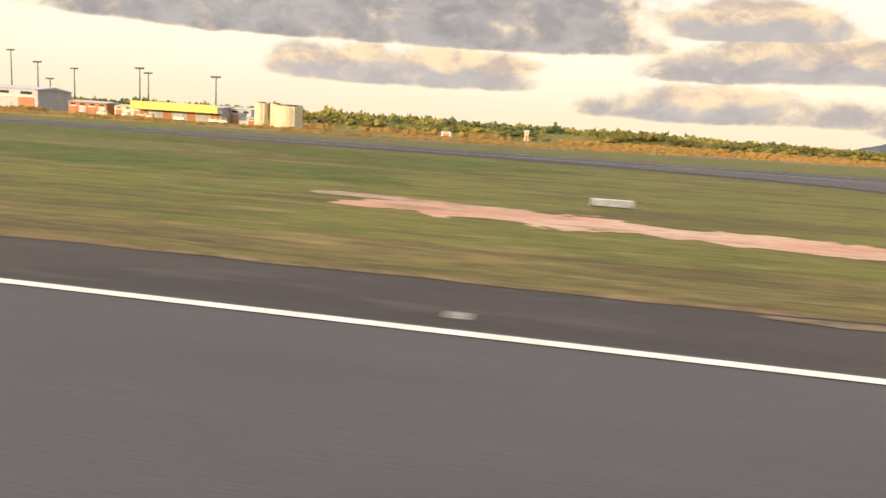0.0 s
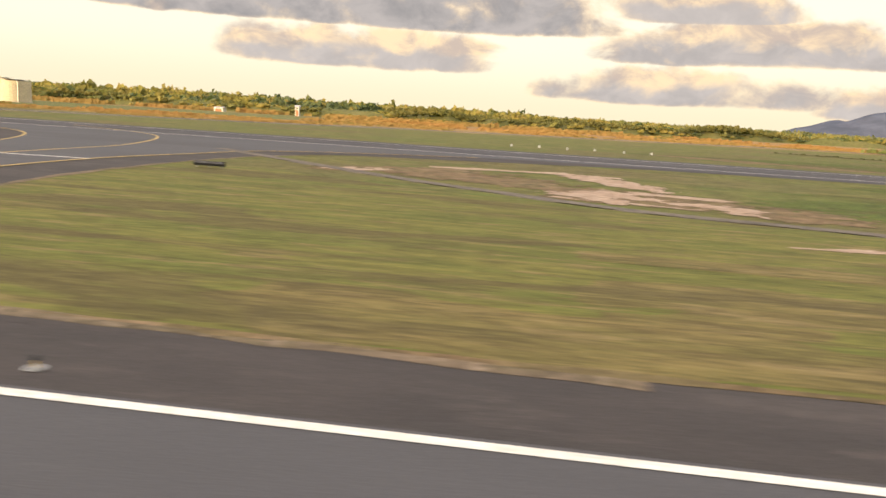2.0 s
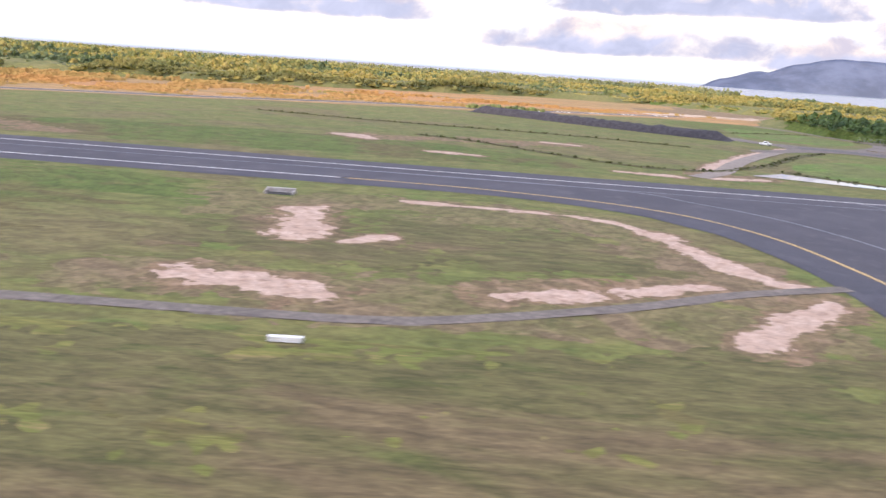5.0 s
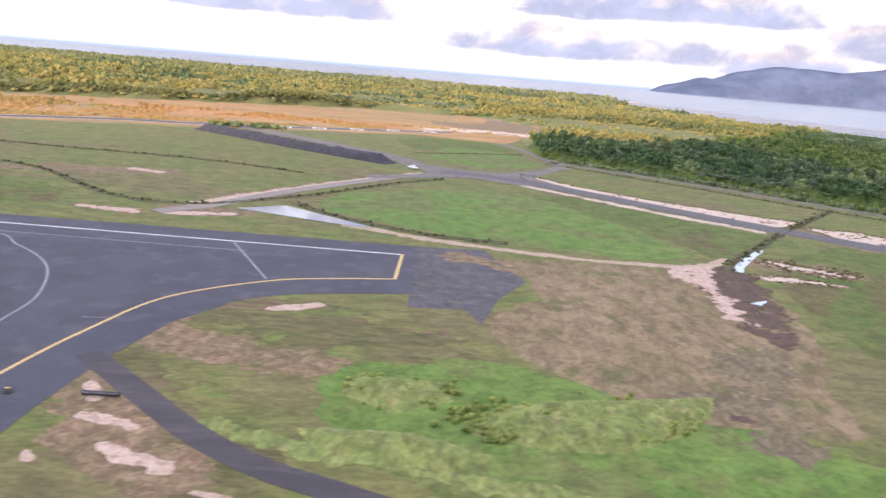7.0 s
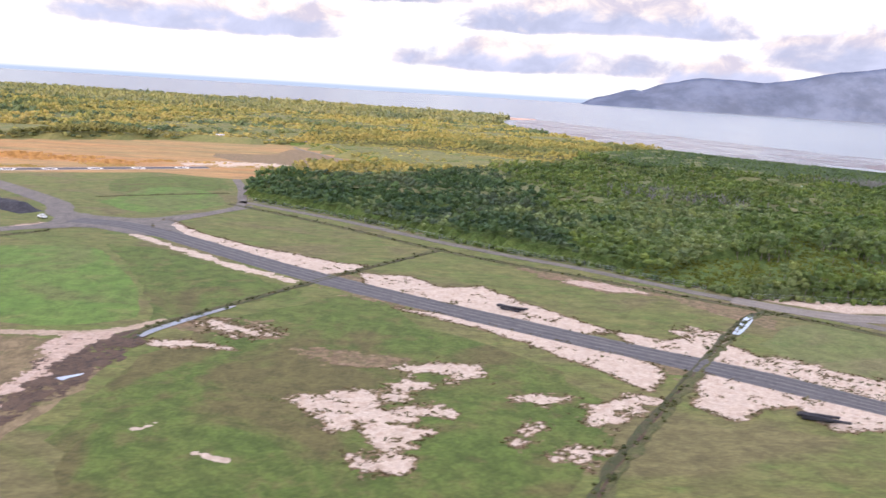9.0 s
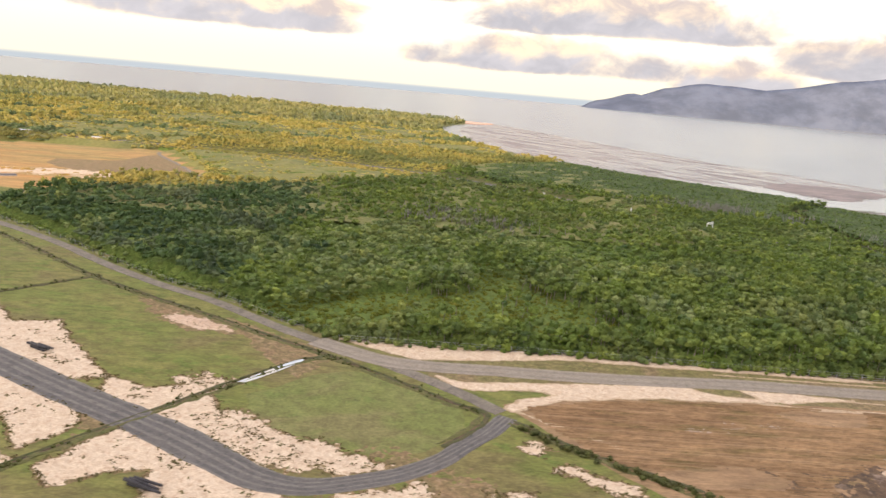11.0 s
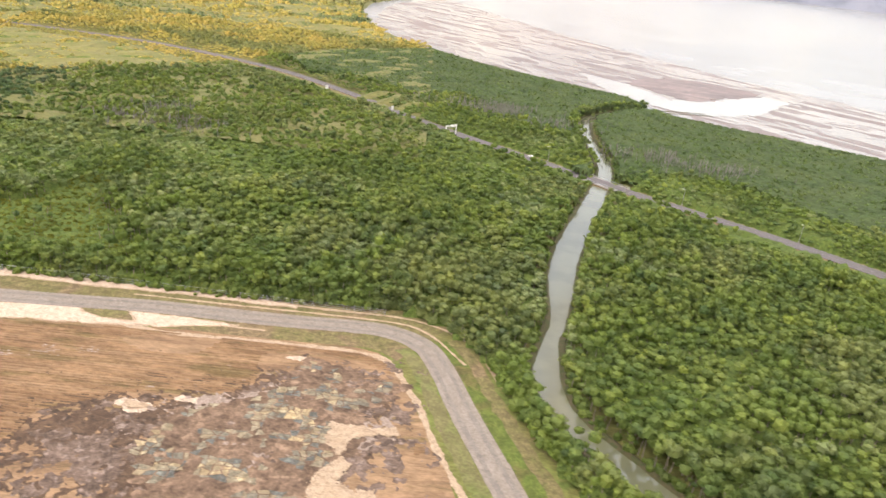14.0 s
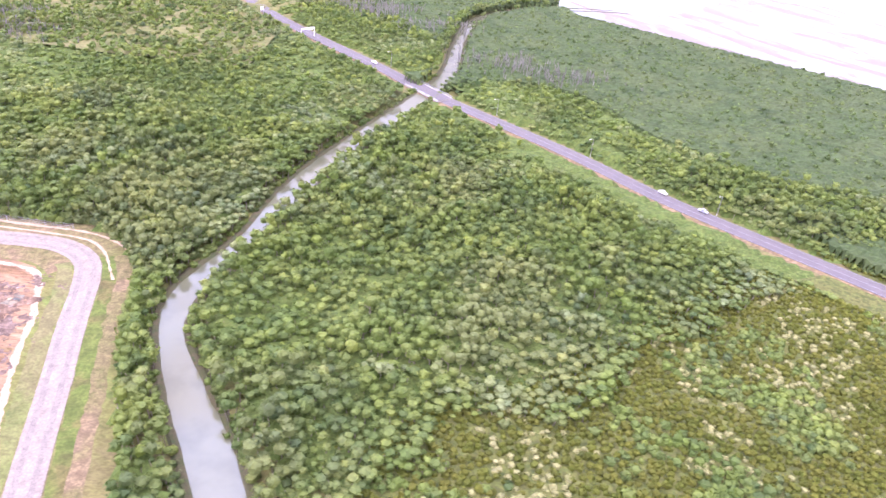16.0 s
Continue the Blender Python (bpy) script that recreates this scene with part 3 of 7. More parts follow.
coast = smooth(COAST, 12)
coast = np.array([(x + 5 * noise.noise(Vector((x * 0.03, y * 0.03, 1))), y + 5 * noise.noise(Vector((x * 0.03, y * 0.03, 7)))) for x, y in coast])
structure(sheet("sea", [*coast, (-4900, 4880), (4880, 4880), (4880, -1500)], 0.05, SEA), "pale calm sea reaching to the horizon", "sea")
structure(sheet("tidal_flat", [(452, 630), (486, 545), (535, 463), (592, 422), (613, 394), (640, 352), (706, 301), (760, 262), (860, 190), (900, 300), (820, 420), (740, 520), (700, 590),
                               (642, 700), (575, 880), (520, 1040), (490, 1010), (450, 830)], 0.09, FLATS, curved=True, step=14, jag=5), "wet tidal mud flat with shallow pools", "mud flat")
structure(torn("silt_bar", [(632, 456), (645, 490), (667, 509), (703, 500), (716, 468), (678, 432), (650, 414)], SILT, 0.2, 1.6, 0.055, 0.9, 9.0, 5.0, None), "drying brown silt bar off the creek mouth", "mud bank")
structure(torn("tidal_channel", [(602, 484), (626, 456), (640, 410), (676, 430), (716, 468), (726, 452), (690, 396), (652, 374), (634, 380), (616, 398), (602, 434)], CHANNEL, 0.15, 1.4, 0.06, 0.8, 6.0, 9.0, None), "bright tidal channel across the flat", "channel")
structure(sheet("sand_spit", [(436, 1000), (470, 985), (506, 1020), (512, 1052), (480, 1066), (430, 1076)], 0.3, PINK, curved=True, step=5), "reddish sand spit at the river mouth", "beach")
structure(ribbon("beach", [(430, 1086), (335, 1120), (90, 1150), (-300, 1245), (-1000, 1480)], [(-4, 0.2), (-2, 0.35), (5, 0.02)], SAND, step=15), "thin pale beach along the sea", "beach")

CREEK_LEFT = [(585, -10), (562, 28), (545, 61), (534, 80), (526.5, 96.5), (525.8, 108), (529, 119), (531.6, 128), (534.5, 151), (541, 175), (556.5, 218), (565.2, 246), (568, 284), (570, 310), (577, 336), (597, 360), (622, 373), (650, 379.6)]
CREEK_RIGHT = [(652, 376.6), (625, 369.6), (600.4, 357), (581, 334), (574.4, 307), (572.5, 284), (571.2, 248), (561.8, 214), (545.3, 165), (538.2, 137), (535, 125), (532.4, 116), (531, 103), (532.5, 94), (538.2, 85), (547.3, 72), (553, 62), (572, 25), (595, -8)]
structure(sheet("creek", [*smooth(CREEK_LEFT, 3), *smooth(CREEK_RIGHT, 3)], 0.06, CREEK), "murky tidal creek winding between mangroves", "creek")
for pts in (CREEK_LEFT, CREEK_RIGHT):
    structure(ribbon("creek_bank", pts, [(-0.5, 0.03), (-0.1, 0.22), (0.5, 0.3), (1.2, 0.02)], BANK, step=2.5, ragged_edge=0.5), "dark muddy creek bank", "bank")


def mountain_range():
    """Far wooded range across the bay; the haze over it is put into its colour."""
    line = smooth([(1400, 4330), (1600, 4280), (1850, 4250), (2050, 4200), (2400, 4150), (2900, 4000), (3500, 3800), (4500, 3300)], 40)
    bearing = np.degrees(np.arctan2(line[:, 0] - 449, line[:, 1]))
    crest = np.interp(bearing, [12.4, 13.2, 14.4, 15.9, 16.6, 18.2, 20.6, 23.3, 25.1, 26.8, 28.9, 33, 45], [2, 42, 62, 104, 94, 145, 185, 188, 178, 200, 240, 300, 420])
    verts, m = [], 15
    for i, (p, h) in enumerate(zip(line, crest)):
        for k in range(m):
            u = k / (m - 1) * 2 - 1
            rise = max(0.0, 1 - abs(u)) ** 0.8
            z = h * rise * (1 + 0.03 * noise.noise(Vector((p[0] * 0.006, u * 2, 3)))) + 4 * rise * noise.noise(Vector((p[0] * 0.02, u * 5, 5)))
            verts.append((p[0] + u * 60, p[1] + u * 330, max(z, 0) - 1))
    faces = [(i * m + k, (i + 1) * m + k, (i + 1) * m + k + 1, i * m + k + 1) for i in range(len(line) - 1) for k in range(m - 1)]
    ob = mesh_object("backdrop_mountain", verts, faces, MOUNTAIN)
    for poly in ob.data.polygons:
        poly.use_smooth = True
    structure(ob, "wooded mountain range across the bay, haze in its blue-grey colour", "mountain")


mountain_range()


def western_range():
    """Unseen range behind the airport; the low sun clears its crest along the shade line."""
    # shadow edge wanted on the ground; the crest is this line moved sunward
    shade = smooth([(-900, 60), (-500, 100), (-200, 138), (-60, 143), (40, 150), (110, 172), (160, 205), (220, 234), (274, 257), (300, 266), (336, 287), (375, 322), (398, 346), (415, 374), (430, 406), (460, 457), (512, 509), (572, 574), (652, 659), (912, 919), (1512, 1369), (2412, 1819)], 14)
    reach = 3000.0
    back = np.array([SUN_WAY.x, SUN_WAY.y]) / math.cos(SUN_EL)
    height = reach * math.tan(SUN_EL)
    verts = []
    for x, y in shade:
        cx, cy = x - back[0] * reach, y - back[1] * reach
        h = height + 0.8 * noise.noise(Vector((x * 0.03, y * 0.03, 4))) + 0.6 * noise.noise(Vector((x * 0.1, y * 0.1, 4)))
        for o, z in ((-900, 0), (-500, 0.5), (-150, 0.9), (0, 1), (150, 0.88), (500, 0.45), (900, 0)):
            verts.append((cx + back[0] * o, cy + back[1] * o, h * z - 0.5))
    m = 7
    faces = [(i * m + k, (i + 1) * m + k, (i + 1) * m + k + 1, i * m + k + 1) for i in range(len(shade) - 1) for k in range(m - 1)]
    structure(mesh_object("backdrop_range", verts, faces, RIDGE), "unseen dark wooded range west of the airport, placed for its shadow", "mountain")


western_range()

# fields
structure(sheet("verge", [(-700, 12.0), (7, 12.0), (16, 12.3), (18, 14.6), (20.8, 18.4), (22.4, 24.6), (24, 36), (23.3, 49), (20, 58.5), (15, 60), (-20, 45), (-700, 40)], 0.006, MOWN), "mown olive verge beside the runway", "grass")
structure(sheet("verge_2", [(46, 13), (62, 12.4), (130, 12.1), (182, 12.2), (192, 20), (195, 28), (185, 33), (150, 32), (95, 31), (62, 40), (50, 46), (44.4, 46), (44, 36), (45, 27), (46.4, 21), (48, 17.5)], 0.006, MOWN), "mown olive verge beside the runway", "grass")
for k, (pts, half, mat, label) in enumerate((([(-60, 14), (8, 14.2)], 1.5, DRYMOWN, "dry brown strip of the mown verge"), ([(64, 14.2), (120, 13.8), (176, 14)], 1.9, DRYMOWN, "dry brown strip of the mown verge"), ([(70, 18.4), (110, 18.8), (170, 18)], 1.1, DRYMOWN, "dry brown strip of the mown verge"),
                              ([(-70, 40), (-30, 36), (-12, 34)], 4.0, LUSH, "greener swathe of the verge"), ([(-66, 66), (-30, 62), (-8, 52)], 6.0, LUSH, "greener swathe of the verge"), ([(88, 48), (108, 52), (132, 56)], 6.5, LUSH, "greener swathe of the verge"), ([(100, 66), (140, 68)], 4.5, LUSH, "greener swathe of the verge"),
                              ([(-60, 21), (-20, 21.5)], 0.9, DRYMOWN, "dry brown strip of the mown verge"), ([(70, 23.6), (130, 24)], 0.7, DRYMOWN, "dry brown strip of the mown verge"))):
    structure(ragged("verge_swathe", pts, half, mat, 0.0085 + 0.0006 * k, 0.5, 0.3, 1.1, seed=half * 7, stretch=0.16), label, "grass")
structure(sheet("dry_grassland", [(-900, 110), (-200, 128), (-40, 140), (30, 165), (110, 205), (160, 226), (235, 262), (262, 255), (285, 300), (312, 305), (270, 395), (190, 400), (110, 345), (30, 300), (-100, 272), (-900, 270)], 0.006, ORANGE, curved=True, step=10, jag=4), "dry orange grassland", "grass")
SUNLIT = [(-160, 236), (-90, 243), (-47, 258), (-16, 272), (12, 214), (-9, 188), (-36, 170), (-70, 160), (-160, 172)]
structure(sheet("sunlit_meadow", SUNLIT, 0.0125, MEADOW, curved=True, step=4, jag=3), "sunlit yellow-green meadow before the trees", "grass")
structure(sheet("green_field", [(223.4, 121), (225.4, 128), (232, 136), (241, 142.6), (252, 145), (259, 144.6), (268, 132), (276, 118.6), (280.6, 106), (279.6, 101.4), (270, 98), (253, 101.6), (236, 108.4), (226, 115)], 0.012, PADDOCK, curved=True, step=2, jag=0.8), "lush green paddock", "grass")
structure(sheet("green_field_2", [(240, 196), (256, 184), (270, 200), (266, 216), (258, 226), (244, 226)], 0.012, PADDOCK, curved=True, step=3, jag=1.5), "lush green paddock", "grass")
structure(sheet("green_field_3", [(373, 101), (386, 112), (397, 106), (405, 98), (399, 87), (386, 86), (376, 92)], 0.012, MEADOW, curved=True, step=2, jag=0.8), "green paddock beside the ditch", "grass")
structure(sheet("green_field_4", [(290, 100), (312, 118), (322, 104), (338, 90), (342, 72), (330, 55), (300, 50), (286, 70)], 0.009, LUSH, curved=True, step=3, jag=2.5), "rough green pasture", "grass")
structure(sheet("green_field_5", [(118, 100), (150, 102), (186, 104), (178, 118), (150, 126), (110, 124), (80, 112)], 0.009, LUSH, curved=True, step=3, jag=3), "green meadow beyond the taxiway", "grass")
structure(sheet("green_field_6", [(227.3, 239.1), (240.6, 254.0), (258.8, 249.2), (265.2, 229.4), (250.7, 220.4), (235.8, 216.2)], 0.011, LUSH, curved=True, step=3, jag=1.5), "pale green paddock with tan streaks", "grass")
structure(sheet("green_field_7", [(260, 148), (272, 146), (286, 134), (300, 121.5), (303, 117), (292, 110), (285, 101), (282, 108), (276, 121), (268, 135)], 0.0112, LUSH, curved=True, step=2, jag=1.2), "rough green pasture beside the ditch", "grass")
structure(sheet("reed_bed", [(248, 92), (262, 93), (276, 92), (284, 80), (279, 60), (274, 48), (262, 50), (252, 58), (250, 68), (256, 80)], 0.009, TAN, curved=True, step=2, jag=2), "flattened tan reeds", "reeds")
structure(sheet("lush_strip", [(236, 52), (240, 55), (250, 56), (266, 49), (285, 36), (266, 32), (246, 37), (238, 43)], 0.008, PADDOCK, curved=True, step=2, jag=2), "lush green grass strip", "grass")
for k, (pts, half) in enumerate([([(249, 46), (256, 47.5), (261, 48)], 1.8), ([(239, 50), (244, 49)], 1.2), ([(230, 43), (240, 40), (256, 37)], 0.9)]):
    structure(ragged("reed_patch", pts, half, REEDS, 0.02 + 0.005 * k, 0.3, 0.5, 1.0, seed=70 + k), "bright yellow-green reeds", "reeds")
structure(sheet("earth_field", [(411, 103), (425, 107.5), (452, 109.5), (491, 109.8), (500.5, 106), (504, 98), (510, 81), (513, 70), (524, 40), (470, 36), (440, 66), (424, 84)], 0.012, EARTH, curved=True, step=2, jag=0.6), "brown ploughed earth field", "field")


def mound(name, outline, height, mat, label, cell=0.22):
    """Low hummocky growth inside an outline."""
    pts = np.array(outline, float)
    xs, ys = np.arange(pts[:, 0].min(), pts[:, 0].max() + cell, cell), np.arange(pts[:, 1].min(), pts[:, 1].max() + cell, cell)
    gx, gy = np.meshgrid(xs, ys, indexing="ij")
    d = np.where(inside(gx, gy, pts), line_distance(gx, gy, [*pts, pts[0]]), 0)
    z = np.array([[noise.noise(Vector((x * 0.9, y * 0.9, 5))) * 0.5 + noise.noise(Vector((x * 2.6 + y, y * 1.5, 9))) * 0.45 for y in ys] for x in xs])
    z = np.clip(d / 1.2, 0, 1) * height * (1 + z)
    idx = np.arange(gx.size).reshape(gx.shape)
    use = np.maximum.reduce([z[:-1, :-1], z[1:, :-1], z[:-1, 1:], z[1:, 1:]]) > 0.01
    faces = np.stack([idx[:-1, :-1], idx[1:, :-1], idx[1:, 1:], idx[:-1, 1:]], -1)[use]
    ob = mesh_object(name, np.stack([gx, gy, np.where(z > 0.01, z + 0.04, 0.001)], -1).reshape(-1, 3), faces.tolist(), mat)
    tagged(ob, label, "reeds", kind="stuff")


for outline in ([(247, 45.5), (249.5, 48.8), (254, 50.6), (260, 51.8), (266.5, 53.4), (265, 49.6), (262, 46.5), (257.5, 43.4), (252, 42.8)], [(239, 52.6), (245, 52.2), (246, 49), (242, 46.5), (238, 49)],
                [(236, 43.5), (243, 44), (249, 41.6), (246, 39.6), (238, 40.4)]):
    mound("reed_thicket", outline, 0.42, REEDS, "bright yellow-green reed thicket")


CLAY_BED = [(462, 90.5), (477, 92.4), (480, 96), (479, 104), (486, 107), (496.4, 104.6), (506, 98), (507, 92), (506, 84), (504, 74), (498, 60), (450, 60), (452, 84)]


def furrows():
    """Low ridges across the ploughed field."""
    verts, faces = [], []
    for row in range(58):
        base = 74 + row * 0.6
        for i in range(120):
            x = 414 + i * 0.78
            y = base + 0.15 * math.sin(x * 0.11 + row) - (x - 460) * 0.03
            ok = inside(np.array([x]), np.array([y]), [(413, 102), (430, 107), (452, 108.5), (491, 108.8), (500, 105), (503, 97), (508, 82), (440, 72), (424, 86)])[0]
            ok = ok and not inside(np.array([x]), np.array([y]), CLAY_BED)[0]
            if ok and noise.noise(Vector((x * 0.05, y * 0.1, 2))) > -0.3:
                b = len(verts)
                h = 0.2 + 0.06 * math.sin(row * 2.1) + 0.02 * random.random()
                verts += [(x, y - 0.17, 0.014), (x + 0.8, y - 0.17, 0.014), (x + 0.8, y, h), (x, y, h), (x, y + 0.17, 0.014), (x + 0.8, y + 0.17, 0.014)]
                faces += [(b, b + 1, b + 2, b + 3), (b + 3, b + 2, b + 5, b + 4)]
    tagged(mesh_object("furrows", verts, faces, EARTH), "low furrows of ploughed brown earth", "furrows", kind="stuff")


furrows()

structure(sheet("brown_field", [(236, 338), (259, 348), (267, 378), (288, 346), (310, 302), (284, 303), (256, 309), (240, 322)], 0.011, SOIL, curved=True, step=4, jag=2), "brown fallow field beyond the old strip", "field")
# bare ground: sand, earth, mud
BARE = [
    ("soil_patch", SOIL, 0.014, 0.25, [([(292, 100), (300, 97)], 3.2), ([(156, 41), (163, 39.5)], 3.0),
        ([(174, 42), (188, 46.5)], 2.4), ([(187.4, 36.6), (195, 45)], 2.4), ([(219.8, 46.9), (225, 42)], 3.0), ([(224, 40), (230, 37)], 2.4), ([(302, 132), (320, 116)], 3.5), ([(335, 106), (356, 90)], 4.0), ([(246, 92), (252, 88)], 2.0), 
        ([(150, 128), (190, 138)], 5.0), ([(90, 112), (110, 104)], 4.0), ([(395, 82), (410, 72)], 4.0), ([(60, 52), (82, 40)], 4.0), ([(204, 108), (214, 107)], 2.5)]),
    ("sand_patch", SAND, 0.020, 0.35, [
        ([(54, 50), (62, 55)], 1.4), ([(70, 42), (76, 41)], 1.3), ([(75, 47), (79, 46)], 1.1), ([(78, 28.9), (84, 29.8)], 0.42), ([(-9, 25.6), (-2, 24.6)], 0.6), ([(60, 58), (70, 60)], 1.0),
        ([(166, 69), (176, 68.4), (184, 67), (188.6, 61)], 0.85), ([(188, 62), (190.2, 55), (192, 50.5), (194, 48.6)], 1.5), ([(174.6, 41.5), (180, 42.8)], 1.2), ([(181.7, 43.9), (188, 46.8)], 1.0),
        ([(187.4, 36.6), (190.5, 40), (195, 45)], 1.2), ([(158, 61), (159.5, 53)], 2.3), ([(156, 41), (163, 39.5)], 2.0), ([(163.8, 52), (166, 54)], 1.2),
        ([(220.6, 47.4), (222, 45.4)], 0.55), ([(222.4, 43), (226, 42)], 0.75), ([(225.2, 39.4), (229.5, 37.8)], 0.7), ([(221.5, 38), (222, 37.5)], 0.4), ([(232, 35.5), (234, 35)], 0.4), ([(205, 104), (213, 106)], 1.2), ([(229, 66), (233, 68)], 0.8),
        ([(300, 64), (303, 63)], 0.5),
        ([(293, 101), (299, 98)], 2.0), ([(286.9, 93.2), (291.4, 93), (297, 91.7)], 1.1), ([(293, 68.5), (294.5, 69.5)], 0.6), 
        ([(148, 128), (153, 126)], 2.5), ([(185, 140), (190, 138)], 1.5), ([(165, 112), (172, 111)], 1.5), ([(192, 104), (200, 103)], 1.3),
        ([(417, 84), (424, 80)], 1.4), ([(409, 76), (416, 70)], 2.0)]),
    ("sand_verge", SAND, 0.022, 0.28, [
        ([(206, 112), (216, 130), (227, 148), (240, 166)], 1.3),
        ([(470, 123.2), (488, 122.4), (505, 121.2), (515.5, 114), (520, 101)], 0.4), ([(452, 121.2), (470, 120.6), (498, 119.9), (507, 117), (514, 107)], 0.28), ([(412, 101.5), (418, 97), (426, 91)], 0.45), ([(262, 158), (275, 146.5), (288, 135), (300, 125.5)], 1.0), ([(462, 113), (478, 112.2)], 0.3),
        ([(444, 109.6), (454, 109.7), (463, 108.4), (477, 108.5), (491, 108.2), (499, 107), (502.6, 102.6), (504.5, 97.7), (506.3, 94), (509, 84), (512, 76), (515, 68)], 0.5), ([(231, 104.8), (245.5, 99), (266.5, 95), (280, 96.5), (285, 101.7)], 0.9)]),
    ("sand_flat", SAND, 0.020, 0.15, [([(240, 294), (281, 304)], 6.5), ([(150, 244), (190, 256)], 2.0)]),
    ("earth_patch", PINK, 0.020, 0.30, [([(-6, 23.6), (0, 22.4), (8, 21.6)], 1.7), ([(118, 36), (126, 36.5)], 0.8)]),
    ("peat_patch", PEAT, 0.0165, 0.25, [([(274, 63), (269.5, 54), (270, 46)], 2.6), ([(262, 56), (268, 52)], 1.6)]),
    ("mud_patch", MUD, 0.018, 0.35, [([(267, 50), (268, 49.6)], 0.7)]),
]
for name, mat, z, grain, rows in BARE:
    for k, (pts, half) in enumerate(rows):
        line_like = name == "sand_verge" and half < 1.0
        ob = ragged(name, pts, half, DUST if line_like else ROSE if mat is SAND and pts[0][0] < 235 else mat, z + 0.0006 * k, cell=0.19 if half < 1.5 else 0.26 if half < 3 else 0.32, grain=grain * 1.5, seed=k * 3.7 + 1, wild=0.75 if line_like else 0.8 if pts[0][0] < 235 else 1.35, stretch=0.75,
                    bias=0.0 if name == "sand_verge" else -0.16, rim=SOIL if name in ("sand_patch", "sand_verge") and half > 1.0 else None, rim_by=0.45)
        structure(ob, {"soil_patch": "brown bare soil showing through grass", "sand_patch": "torn patch of bare pale sand in grass", "sand_verge": "pale sandy verge along a track", "sand_flat": "wide bare sand flat",
                       "earth_patch": "reddish bare earth in the verge", "mud_patch": "dark wet mud patch", "peat_patch": "dark brown peaty soil among reeds"}[name], "bare ground")
for k, (pts, half) in enumerate([([(152, 64), (166, 66), (182, 63), (187, 54), (190, 47)], 5.0), ([(150, 40), (164, 40), (180, 40), (191, 40)], 4.0), ([(224, 64), (232, 62), (244, 62)], 4.5), ([(221.5, 50), (225, 44), (231, 38)], 3.4), ([(222, 57), (234, 54)], 3.0)]):
    structure(ragged("dry_grass", pts, half, ROUGH if k in (2, 3) else VERGE if k < 4 else SOIL, 0.0095 + 0.0008 * k, 0.45, 0.3, 1.1, None, 120 + 3.0 * k, -0.05, 0.7), "dry brown grass beside the taxiway", "grass")
for k, outline in enumerate(([(138, 15), (160, 14.4), (178, 14.6), (188, 19.5), (193, 28), (194.6, 36), (186, 35.4), (170, 31), (150, 31), (139, 24)], [(150, 56), (160, 61), (176, 60), (186, 56), (188, 49), (178, 47), (160, 45.5), (151, 48)], [(222, 34), (228, 30), (240, 27), (252, 24), (250, 16), (238, 16), (228, 22), (222, 29)])):
    structure(torn("rough_grass", outline, ROUGH, 0.0135 + 0.0008 * k, 0.4, 0.4, 1.7, 2.0, 140 + 3.0 * k, None), "dark olive rough grass beside the runway", "grass")
